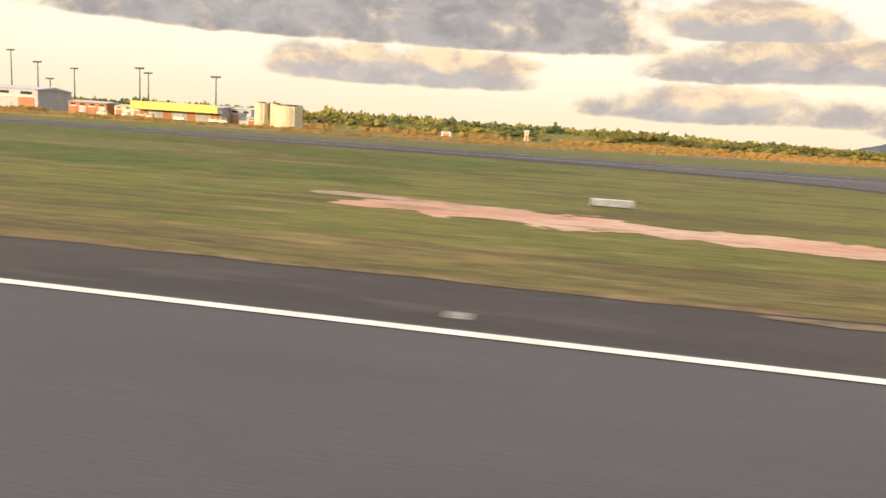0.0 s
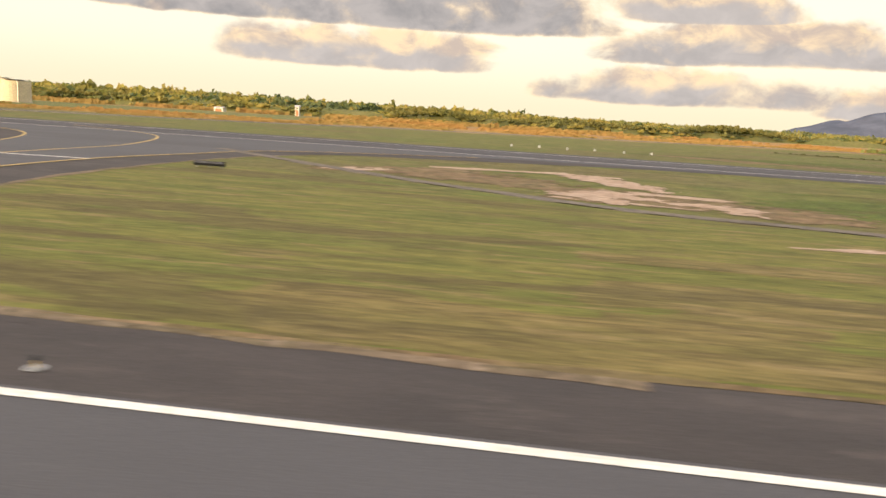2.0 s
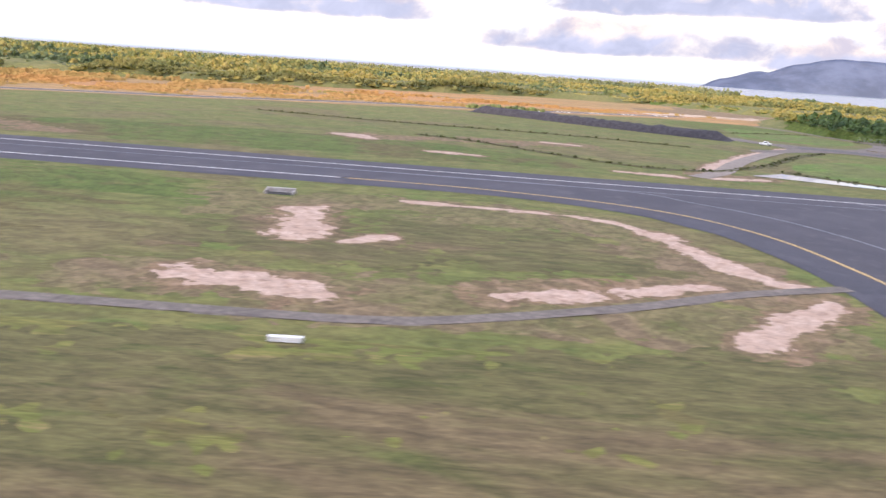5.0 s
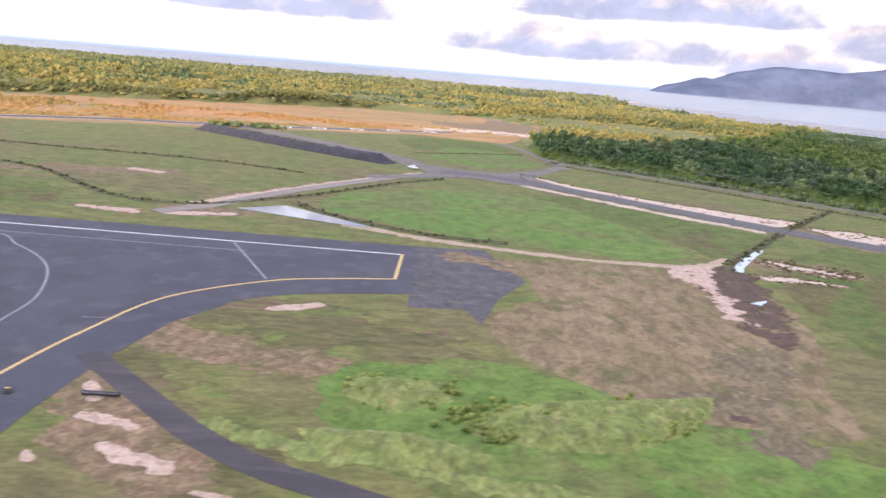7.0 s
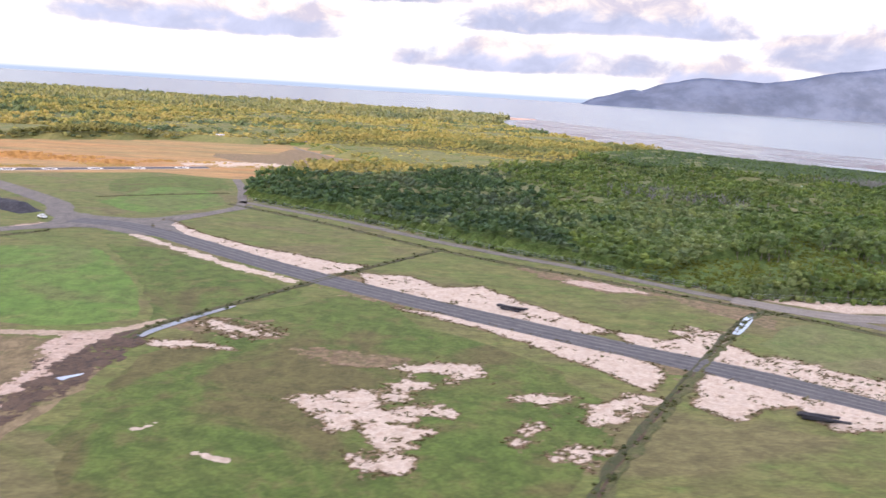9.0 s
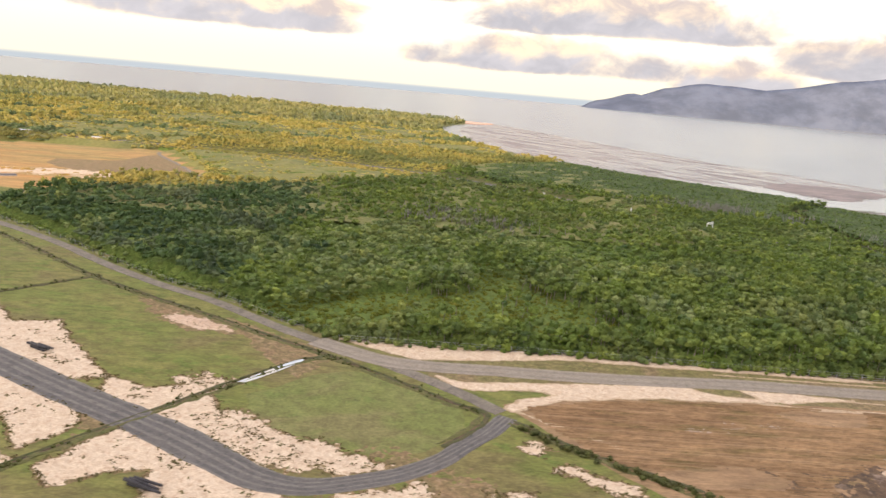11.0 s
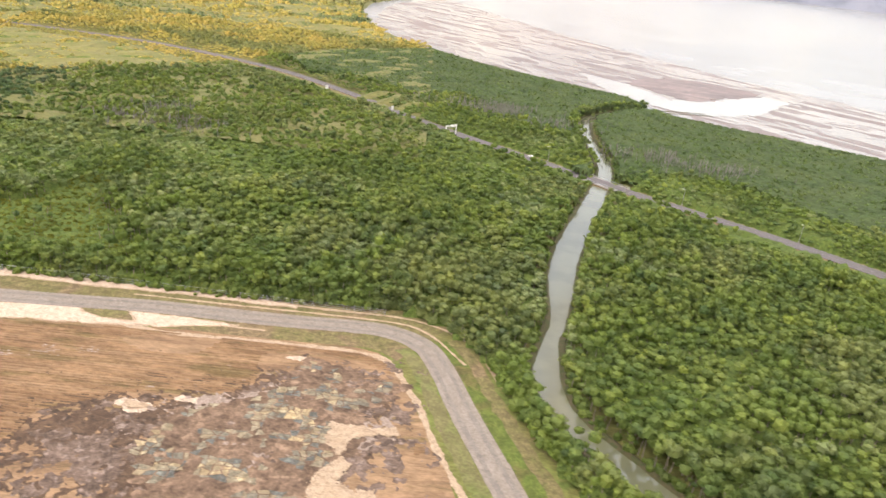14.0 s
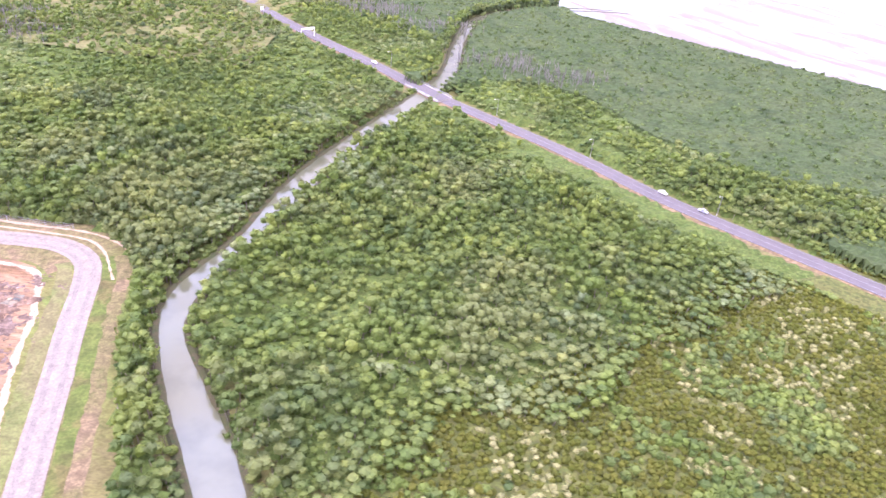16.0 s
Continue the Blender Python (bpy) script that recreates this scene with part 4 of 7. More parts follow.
TORN = [
    # along the old paved track
    ("sand_verge", SAND, [(258.7, 174.7), (264, 177), (274.7, 163), (287.8, 152), (298, 146.2), (307, 140.9), (313.5, 139), (311, 134), (304, 130.5), (286, 146), (265, 165)]),
    ("sand_verge", SAND, [(312, 133), (321, 132.9), (326, 125.5), (334, 127.4), (340, 118.2), (344.4, 112.8), (351.7, 104.3), (345, 102), (333, 110), (322, 118), (313, 125)]),
    ("sand_verge", SAND, [(352, 104), (359, 101.4), (365.7, 104.5), (371, 94), (377, 88.5), (383, 85.3), (379, 80), (370, 86.5), (362, 92), (353, 98)]),
    ("sand_verge", SAND, [(318, 112.5), (331.4, 103.4), (339.6, 95.2), (345.3, 87.9), (349.6, 82), (354, 88), (352, 93), (340, 101), (330, 108)]),
    ("sand_verge", SAND, [(357.5, 85.5), (353.7, 77.8), (357, 74.7), (361, 77.5), (366.5, 79), (367.5, 72.6), (376, 73), (384, 73.5), (380, 76.5), (373, 82), (364, 87), (359, 89)]),
    ("sand_patch", SAND, [(339, 74), (341, 77), (347, 80.5), (350, 80), (345, 75), (341, 71.5)]),
    ("sand_patch", SAND, [(360, 106), (366, 107.5), (371, 104), (366, 101)]),
    ("sand_patch", SAND, [(368.5, 93), (373, 96), (377, 92.5), (383, 88), (387, 86.8), (395, 82), (390, 80.3), (380, 80.5), (372, 87)]),
    ("sand_patch", SAND, [(388, 75.6), (394, 77), (398.5, 79), (399.5, 76), (397, 72), (388, 71)]),
    # bare places beside the first exit
    ("sand_patch", ROSE, [(69.5, 58), (71, 61), (74, 58.5), (78.2, 51), (76.3, 49), (73.4, 51.5)]),
    ("sand_patch", ROSE, [(75.6, 42.4), (77.3, 44.4), (80.3, 41.2), (79.6, 38)]),
    ("sand_patch", ROSE, [(68, 44), (72.7, 47.6), (75.2, 43.9), (72.2, 40)]),
    # rough pasture
    ("sand_patch", SAND, [(318, 86.8), (324, 88.6), (329, 88.4), (329.6, 84.5), (326, 83.3), (322.5, 86)]),
    ("sand_patch", SAND, [(307, 76.5), (313.4, 79.8), (317, 78.4), (320, 84), (322.5, 82), (319, 77.5), (317, 74.5), (323.5, 76.4), (324.8, 74.3), (318, 71.5), (322.8, 69.4), (318.5, 65.2), (316, 67.3), (315, 71), (312.6, 69.3), (310.5, 72)]),
    ("sand_patch", SAND, [(315, 63.6), (319.4, 64.6), (319.7, 61.4), (315.5, 60.8)]),
    ("sand_patch", SAND, [(330.4, 66.8), (331, 68.6), (334, 72.4), (334.6, 71.4)]),
    ("sand_patch", SAND, [(332.5, 78.5), (335, 80.2), (339, 79), (336, 76.8)]),
    ("sand_patch", SAND, [(334, 64.5), (336, 66.6), (340, 66.6), (337, 63.6)]),
    ("soil_patch", SOIL, [(342, 144), (352, 139), (365.5, 132), (366, 126), (357, 126), (348, 134)]),
    ("sand_patch", ROSE, [(350, 134), (355, 134.5), (363, 130), (364, 127.5), (358, 127.4), (353, 131)]),
    ("soil_patch", SOIL, [(305, 92), (311, 93), (320, 90), (318, 87), (309, 87.5)]),
    # along the perimeter road
    ("sand_patch", SAND, [(412.5, 90.2), (414, 91), (415.6, 89.6), (414.6, 87.4), (413, 88)]),
    # washed-out gully at the ditch's end
    ("mud_patch", MUD, [(275.6, 92), (279.5, 95), (284, 97.4), (285.6, 95), (284.4, 88), (283, 80), (280.4, 69.5), (277.6, 66), (275.4, 71), (277.4, 79)]),
    ("sand_patch", ROSE, [(273.6, 92), (278, 96), (281.4, 97), (279.4, 91), (278.2, 82), (277, 73), (275.4, 74), (276.4, 82)]),
]
WASHED = [
    [(384, 127.2), (399, 126.4), (410, 125.8), (423, 126.2), (436, 126), (453, 124.6), (466, 124.2), (482, 122.9), (482, 121.8), (466, 122.6), (455, 123.1), (444, 123), (436, 123.6), (424, 123.8), (416, 122), (410, 121), (398, 119.4), (391, 123)],
    [(401.5, 112.4), (405.4, 110.4), (415, 111.4), (423, 112.2), (430, 113), (438, 113.8), (444, 114.4), (446, 112.4), (450, 111), (456, 110.9), (455, 113), (453, 114.6), (462, 114.2), (473, 112.9), (466, 112), (461, 110.4), (447, 109.2), (438, 108.8), (430, 107.6), (421, 105.8), (412.5, 100.6), (411.4, 101.6), (414, 104.6), (421, 107.6), (416, 109), (407, 107.6), (404, 109)],
]
for k, outline in enumerate(WASHED):
    structure(torn("sand_verge", outline, SAND, 0.058 + 0.0006 * k, 0.22, 0.5, 0.62, 0.8, 31.0 + 4 * k, DUST, 0.5, tufts=False), "smooth pale sand washed along the road", "bare ground")
structure(torn("soil_patch", [(362, 134.5), (372, 128), (380.5, 121), (383.5, 117), (379, 108.5), (374, 114), (371, 118.5)], SOIL, 0.024, 0.25, 0.5, 1.0, 1.0, 44.0, None), "brown bare soil showing through grass", "bare ground")
for k, (name, mat, outline) in enumerate(TORN):
    ob = torn(name, outline, mat, 0.031 + 0.0006 * k, seed=90 + 2.3 * k, grain=0.85 if name == "sand_patch" else 0.62, wild=1.7 if mat is ROSE else 0.85 if name == "sand_verge" else 1.75, rim=SOIL if mat is SAND else None)
    structure(ob, {"sand_verge": "pale sandy verge along a track", "sand_patch": "torn patch of bare pale sand in grass", "soil_patch": "brown bare soil showing through grass", "mud_patch": "dark wet mud of a washed-out gully"}[name], "bare ground")
for k, (pts, half, mat, wild) in enumerate([([(458, 80), (490, 90)], 10, MUD, 1.4), ([(476, 82), (497, 92)], 8, CLAY, 1.6), ([(462, 74), (496, 80)], 8, CLAY, 1.6), ([(486, 98), (497, 99)], 3.0, CLAY, 1.4), ([(472, 72), (478, 73)], 4, MUD, 1.4),
                                            
                                            ([(463, 87.5), (466, 87)], 1.0, SAND, 1.2), ([(470, 89.8), (473, 89.6)], 0.7, SAND, 1.2), ([(480, 88), (484, 88)], 1.2, CLAY, 1.2), ([(484, 104), (487, 104)], 0.6, SAND, 1.0), ([(470, 87), (492, 95)], 5.5, PLATE, 2.0), ([(478, 78), (500, 86)], 5.5, PLATE, 2.0), ([(440, 98), (452, 100)], 2.0, PLATE, 1.6)]):
    structure(ragged("clay_patch", pts, half, mat, 0.03 + 0.004 * k, cell=0.4 if half > 2 else 0.2, grain=0.45, wild=wild, seed=40 + k, bias=-0.95 if mat is PLATE else -0.25 if half > 5 else 0), "broken grey clay with dark wet hollows", "bare ground")


def clay_plates():
    """Drying mud broken into uneven plates with dark gaps."""
    r = np.random.default_rng(77)
    outline = [(488, 104), (496.4, 103.6), (503, 97.4), (499.4, 92), (498, 84), (496, 74), (491, 66), (476, 66), (468, 76), (471, 86), (478, 90.6), (485, 95.4)]
    xs, ys = np.arange(466, 505, 1.15), np.arange(64, 106, 0.9)
    gx, gy = np.meshgrid(xs, ys, indexing="ij")
    gx, gy = gx + r.uniform(-0.55, 0.55, gx.shape), gy + r.uniform(-0.45, 0.45, gy.shape)
    quads, tone = [], []
    for i in range(len(xs) - 1):
        for j in range(len(ys) - 1):
            c = np.array([(gx[a, b], gy[a, b]) for a, b in ((i, j), (i + 1, j), (i + 1, j + 1), (i, j + 1))])
            mid = c.mean(0)
            lump = noise.noise(Vector((mid[0] * 0.16, mid[1] * 0.22, 8.0))) + 0.5 * noise.noise(Vector((mid[0] * 0.5, mid[1] * 0.6, 3.0)))
            if not inside(mid[:1], mid[1:], outline)[0] or lump < 0.08:
                continue
            c = mid + (c - mid) * r.uniform(0.72, 1.02)
            z = 0.115 + r.uniform(0, 0.05, 4)
            quads.append(np.c_[c, z])
            tone.append(np.clip(0.1 + 0.9 * lump + r.normal() * 0.22, 0, 1))
    ob = quads_object("clay_plates", np.array(quads), CRUST, tone=tone)
    tagged(ob, "drying grey-brown mud broken into uneven plates", "mud", kind="stuff")
    base = torn("mud_base", outline, WETMUD, 0.1, 0.4, 0.35, 1.3, 2.5, 55.0, None)
    structure(base, "dark wet mud between the dried plates", "bare ground")


clay_plates()
for k, outline in enumerate(([(493.5, 87.5), (496.7, 86.4), (503.4, 87.1), (503.7, 85.5), (497.4, 83.7), (495.5, 80.4), (493.6, 83.2)],
                             [(492.2, 71.2), (493.3, 75.8), (496.2, 79.7), (497.4, 78.2), (496.2, 74.3), (498.3, 73.3), (501.0, 73.6), (502.1, 70.7), (495.5, 68.9)],
                             [(462.4, 88.4), (465.8, 88.2), (469.2, 87.3), (466.8, 86.2), (463.9, 86.3)])):
    structure(torn("sand_patch", outline, DUST, 0.175 + 0.003 * k, 0.18, 0.6, 1.1, 0.8, 61.0 + k, None), "pale sand washed over the drying mud", "bare ground")
# ---------------------------------------------------------------- pavements
structure(mesh_object("runway_shoulder", [(-900, -14, 0.012), (500, -14, 0.012), (500, 12.1, 0.012), (-900, 12.1, 0.012)], [(0, 1, 2, 3)], SHOULDER), "dark asphalt runway shoulder", "runway")
structure(mesh_object("runway", [(-900, -9.2, 0.03), (490, -9.2, 0.03), (490, 9.1, 0.03), (-900, 9.1, 0.03)], [(0, 1, 2, 3)], RUNWAY), "worn grey asphalt runway", "runway")
EXIT1_LEFT = [(3, 11.8), (15.9, 12.2), (18, 14.5), (20.8, 18.3), (22.4, 24.4), (24, 36), (23.2, 49), (20, 58.3), (14, 64), (-5, 70), (-60, 76.5)]
EXIT1_RIGHT = [(110, 76.5), (80, 74), (62.3, 68.4), (50, 63.5), (46.4, 56.9), (44.5, 47.9), (44, 36.3), (45, 27), (46.4, 20.7), (47.8, 17.8), (50.5, 14.6), (56.5, 12.6), (70, 11.8)]
structure(sheet("exit_shoulder", [*smooth(EXIT1_LEFT, 1), (-60, 80), (110, 80), *smooth(EXIT1_RIGHT, 1)], 0.016, SHOULDER), "dark asphalt taxiway shoulder", "taxiway")
E1L = [(12, 8.7), (17.8, 8.95), (20.5, 11.2), (22.6, 13.4), (24.5, 16.4), (25.9, 20.2), (27.4, 27.7), (28.2, 36), (27.8, 43), (25, 54.5), (18, 66), (5, 74), (-20, 79)]
E1R = [(90, 79), (62, 74.5), (45.5, 64), (41.4, 52.8), (39.5, 43.3), (39.7, 32.4), (41.8, 22.3), (42.8, 18.7), (43.8, 16.5), (45.5, 14), (47.2, 12.2), (49.6, 10.2), (51.6, 8.9), (53, 8.6)]
structure(sheet("exit_taxiway", [*smooth(E1L, 1), (-20, 81), (90, 81), *smooth(E1R, 1)], 0.034, RUNWAY), "worn grey asphalt exit taxiway", "taxiway")
structure(mesh_object("parallel_taxiway", [(-900, 76.3, 0.02), (241.6, 76.3, 0.02), (241.4, 95.2, 0.02), (-900, 95.2, 0.02)], [(0, 1, 2, 3)], TAXI), "dark asphalt parallel taxiway", "taxiway")
E2_LEFT = [(150, 11.8), (178, 12.2), (188, 17), (193.5, 24), (195.5, 30), (197, 39), (197.4, 48), (196.6, 55.5), (193.8, 64.4), (187.5, 71.3), (176, 75.6), (160, 76.6)]
E2_RIGHT = [(256, 76), (242, 74), (230.4, 70.9), (224.5, 66.7), (221.3, 60.6), (219.6, 52.4), (218.8, 43.9), (218.6, 36), (220, 29), (225, 21), (236, 14.5), (262, 11.8)]
structure(sheet("exit_taxiway_2", [*smooth(E2_LEFT, 1), (160, 78), (241.5, 78), *smooth(E2_RIGHT[1:], 1)], 0.024, TAXI), "dark blue-grey asphalt exit taxiway", "taxiway")
structure(sheet("old_pavement", [(241.4, 94.6), (249.9, 96.5), (252, 90), (254.6, 82.4), (251, 74), (248.7, 66.1), (247.4, 70.2), (241.8, 69.4)], 0.018, BROKEN, jag=0.9), "broken old pavement beyond the taxiway end", "pavement")


for pts in ([(-120, 12.2), (-40, 12.25), (6, 12.2)], [(58, 12.5), (75, 12.2), (130, 12.15), (172, 12.15)]):
    structure(ribbon("verge_edge", pts, [(-0.16, 0.02), (0.0, 0.022), (0.16, 0.02)], SOIL, step=0.5, ragged_edge=0.14, seed=4), "worn brown earth at the runway's edge", "verge")


for k, (pts, wide_) in enumerate([(smooth(EXIT1_RIGHT[3:], 1.0), 0.55), (smooth(EXIT1_LEFT[:8], 1.0), 0.5)]):
    structure(ribbon("verge_edge", pts, [(-wide_ * 0.4, 0.021 + 0.001 * k), (0.0, 0.0225 + 0.001 * k), (wide_ * 0.4, 0.021 + 0.001 * k)], FRINGE, curved=False, ragged_edge=0.3, seed=6 + k), "pale earth fringe between asphalt and grass", "verge")


def marking(name, pts, width, mat, label, z=0.045, curved=True):
    w = width / 2
    structure(ribbon(name, pts, [(-w, z), (w, z)], mat, curved=curved, step=1.0), label, "marking")


marking("edge_line", [(-900, 8.86), (17.8, 8.86)], 0.23, WHITE, "white runway edge line", curved=False)
marking("edge_line", [(51.6, 8.86), (200, 8.86), (486, 8.86)], 0.23, WHITE, "white runway edge line", curved=False)
marking("taxi_line", E1L[1:12], 0.24, YELLOW, "yellow taxiway edge line", 0.048)
marking("taxi_line", E1R[1:-1], 0.3, YELLOW, "yellow taxiway edge line", 0.048)
marking("hold_line", [(28.2, 42.4), (39.5, 43.6)], 0.3, WHITE, "white holding line", 0.05, False)
marking("centre_line", [(20, 5.6), (23.5, 6.5), (27, 7.9), (29.5, 10.4), (31.8, 14.2), (33.2, 18.3), (33.9, 24)], 0.21, YELLOW, "worn yellow centre line", 0.05)
marking("centre_line", [(40.5, 10.4), (38.3, 12), (36.1, 15.6), (35.0, 18.8), (33.9, 24)], 0.2, YELLOW, "worn yellow centre line", 0.05)
marking("centre_line", [(33.9, 23.5), (33.5, 46), (33, 60), (26, 76), (10, 86)], 0.26, YELLOW, "worn yellow centre line", 0.049)
marking("centre_bar", [(34.25, 9.8), (33.95, 23.6)], 0.3, YELLOW, "broad yellow bar", 0.052, False)
NEAR2 = [(100, 80.2), (130, 80.3), (157, 80.4), (172, 79.7), (185.8, 76.7), (194.2, 71.6), (199.1, 63.9), (201.2, 54.6), (202.1, 46), (201.8, 40), (200.4, 31.6), (197.5, 24), (190, 14.5), (178, 9)]
marking("taxi_line", NEAR2[2:], 0.31, YELLOW, "yellow taxiway edge line")
marking("taxi_line", [(-900, 80.2), (100, 80.2), (158, 80.4)], 0.26, WHITE, "pale taxiway edge line", curved=False)
marking("taxi_line", [(239.5, 78.9), (234, 77.6), (226.7, 74.7), (218.7, 67), (215.6, 56.8), (214.2, 48.8), (213.4, 41), (213.9, 34.3), (216, 27), (224, 16), (240, 9)], 0.31, YELLOW, "yellow taxiway edge line")
marking("taxi_line", [(-900, 91.2), (100, 91.2), (239.5, 90.1)], 0.26, WHITE, "pale taxiway edge line", curved=False)
marking("taxi_line", [(239.6, 78.8), (239.7, 90.2)], 0.4, YELLOW, "yellow line across the taxiway end", 0.05, False)
marking("centre_line", [(150, 87), (187, 86.2), (196.2, 80.9), (203.1, 74.2), (207.4, 65), (208.2, 57.8), (208.2, 45)], 0.24, FADED, "faded centre line", 0.049)
marking("centre_line", [(208.2, 46), (207.9, 37), (206, 28), (201, 18), (188, 6)], 0.24, YELLOW, "worn yellow centre line", 0.049)
marking("centre_line", [(-900, 86.6), (150, 86.9), (221, 86.0)], 0.2, FADED, "faded centre line", 0.047, False)
marking("centre_line", [(226.1, 75.2), (218.2, 90.1)], 0.24, FADED, "faded line across the taxiway", 0.049, False)
marking("centre_line", [(207.9, 37), (207.9, 20), (208.5, 8)], 0.3, YELLOW, "worn yellow centre line", 0.052)
marking("hold_line", [(202.2, 45.9), (213.8, 45.9)], 0.2, YELLOW, "solid yellow holding line", 0.05, False)
marking("hold_line", [(202.2, 45.45), (213.8, 45.45)], 0.2, YELLOW, "solid yellow holding line", 0.05, False)
dashes = structure(new("hold_dashes"), "broken yellow holding line", "marking")
for k in range(11):
    for row in (44.9, 44.4):
        x = 202.6 + k * 1.04
        mesh_object("dash", [(x, row - 0.12, 0.05), (x + 0.6, row - 0.12, 0.05), (x + 0.6, row + 0.12, 0.05), (x, row + 0.12, 0.05)], [(0, 1, 2, 3)], YELLOW, dashes)
for k, (x0, y0, x1, y1) in enumerate([(197.5, 36.5, 201, 36.2), (196.8, 32, 200, 31), (213.9, 60, 217, 60.4), (214, 33, 218.4, 32.6)]):
    marking("joint", [(x0, y0), (x1, y1)], 0.09, FADED, "pale sealed joint", 0.04, False)


SEAMS = [([(25, 9.95), (33, 10.0), (42, 9.9), (51, 9.75)], 1.7), ([(48.2, 6.2), (49.7, 9.3)], 0.3)]
for k, (pts, w) in enumerate(SEAMS):
    structure(ribbon("asphalt_seam", pts, [(-w / 2, 0.037 + 0.001 * k), (w / 2, 0.037 + 0.001 * k)], SEAM, step=0.6, ragged_edge=0.12), "darker sealed asphalt seam", "pavement")
structure(sheet("exit_shoulder_2", [(190, 14.6), (193.8, 24), (195.8, 30), (197.2, 39), (197.6, 48), (196.8, 55.5), (194.1, 64.2), (188.5, 70.8), (194.0, 71.7), (199.0, 63.9), (201.0, 54.6), (201.9, 46), (201.6, 40), (200.2, 31.6), (197.3, 24), (191.5, 15.6)], 0.03, SEAM), "darker asphalt taxiway shoulder", "taxiway")
structure(sheet("exit_shoulder_3", [(236, 14.6), (225.2, 21.4), (220.2, 29.2), (218.8, 36), (219.0, 43.9), (219.8, 52.3), (221.5, 60.4), (224.7, 66.4), (218.9, 67), (215.8, 56.8), (214.4, 48.8), (213.6, 41), (214.1, 34.3), (216.2, 27), (224.2, 16.2)], 0.03, SEAM), "darker asphalt taxiway shoulder", "taxiway")


def road(name, pts, width, mat, label, z=0.06, edge=0.25):
    structure(ribbon(name, pts, slab(width, z), mat, ragged_edge=edge), label, "road")


STRIP = [(-60, 112), (-3, 142), (43, 178), (97, 206), (138, 232), (171, 242), (208, 262), (246, 284)]
road("old_strip", STRIP, 6.0, TAXI, "dark old cross strip with pale edges", 0.03)
for o in (-3.4, 3.4):
    structure(ribbon("strip_edge", STRIP, [(o - 0.45, 0.034), (o + 0.45, 0.034)], SAND, ragged_edge=0.3), "pale sandy edge of the old strip", "verge")
for x, y in ((188.7, 251), (199.6, 257), (211.8, 264.3), (224.2, 271.4), (237.7, 279)):
    ring = [(x + 2.2 * math.cos(a), y + 1.9 * math.sin(a)) for a in np.linspace(0, 2 * math.pi, 25)]
    structure(ribbon("painted_circle", ring, [(-0.35, 0.05), (0.35, 0.05)], WHITE, step=0.6), "white circle painted on the old strip", "marking")
ROAD1 = [(244, 171), (256, 168), (267, 160.8), (284.2, 145.8), (298.7, 133.2), (310.7, 124), (321.5, 116.3), (331, 109.8), (339.7, 104), (347.7, 98.8), (355.3, 94.2), (362.2, 90), (368.6, 85.8), (374.3, 81.5), (379, 78.3), (385, 77), (391, 78.8),
         (395.8, 80.8), (400.5, 84.5), (404, 88.5), (408, 93.3), (411.3, 98.5)]


def paved_track():
    """The old paved track: broad at first, narrow past its bend, with worn wheel lanes."""
    line = smooth(ROAD1, 1.5)
    side, half = normals(line), np.interp(line[:, 0], [244, 300, 370, 388, 412], [3.0, 3.1, 3.0, 1.7, 1.5])

    def lane(name, low, high, z, mat, parent=None, wander=0.18):
        verts = []
        for k, (p, s_, h) in enumerate(zip(line, side, half)):
            for o, drop in ((low, 0.05), (low * 0.98 + high * 0.02, 0), (low * 0.02 + high * 0.98, 0), (high, 0.05)):
                o = o * h + wander * noise.noise(Vector((p[0] * 0.3, p[1] * 0.3, o * 3)))
                verts.append((p[0] + s_[0] * o, p[1] + s_[1] * o, z - drop if parent is None else z))
        faces = [(k * 4 + c, (k + 1) * 4 + c, (k + 1) * 4 + c + 1, k * 4 + c + 1) for k in range(len(line) - 1) for c in range(3)]
        return mesh_object(name, verts, faces, mat, parent)

    ob = structure(lane("paved_track", -1.0, 1.0, 0.075, PAVED, wander=0.35), "old grey paved track with worn lanes", "road")
    for low, high, mat in ((-0.9, -0.62, LANE), (-0.44, -0.12, LANE), (0.1, 0.34, LANE), (0.5, 0.8, LANE)):
        lane("wheel_lane", low, high, 0.083, mat, ob)


paved_track()
structure(sheet("crossing", [(233, 186), (240, 181), (250, 176.5), (259, 177.5), (268, 187), (276, 201), (279, 199), (271, 184), (266, 172), (272, 159), (262, 158), (250, 163), (238, 157), (230, 152), (228, 156), (240, 167)], 0.068, TRACK, curved=True, step=2, jag=0.8), "wide gravel crossing of tracks", "road")
MAIN = [(380, 125.4), (385, 122), (392, 118), (400, 116.4), (412, 116.3), (425, 115.9), (440, 116.2), (455, 117), (465, 116.9), (475, 116.5), (485, 116.5), (494, 116.7), (500.5, 115.9), (506.4, 112.2), (509.8, 105.3), (513.5, 92.5), (518.7, 76.3), (522.8, 63), (532, 35), (541, 10)]
road("perimeter_road", MAIN, 4.7, GRAVEL, "pale grey perimeter road", 0.08)
for o in (-1.25, 1.05):
    structure(ribbon("wheel_lane", MAIN, [(o - 0.42, 0.086), (o + 0.42, 0.086)], PALE_LANE, ragged_edge=0.25), "worn wheel lane on the road", "road")
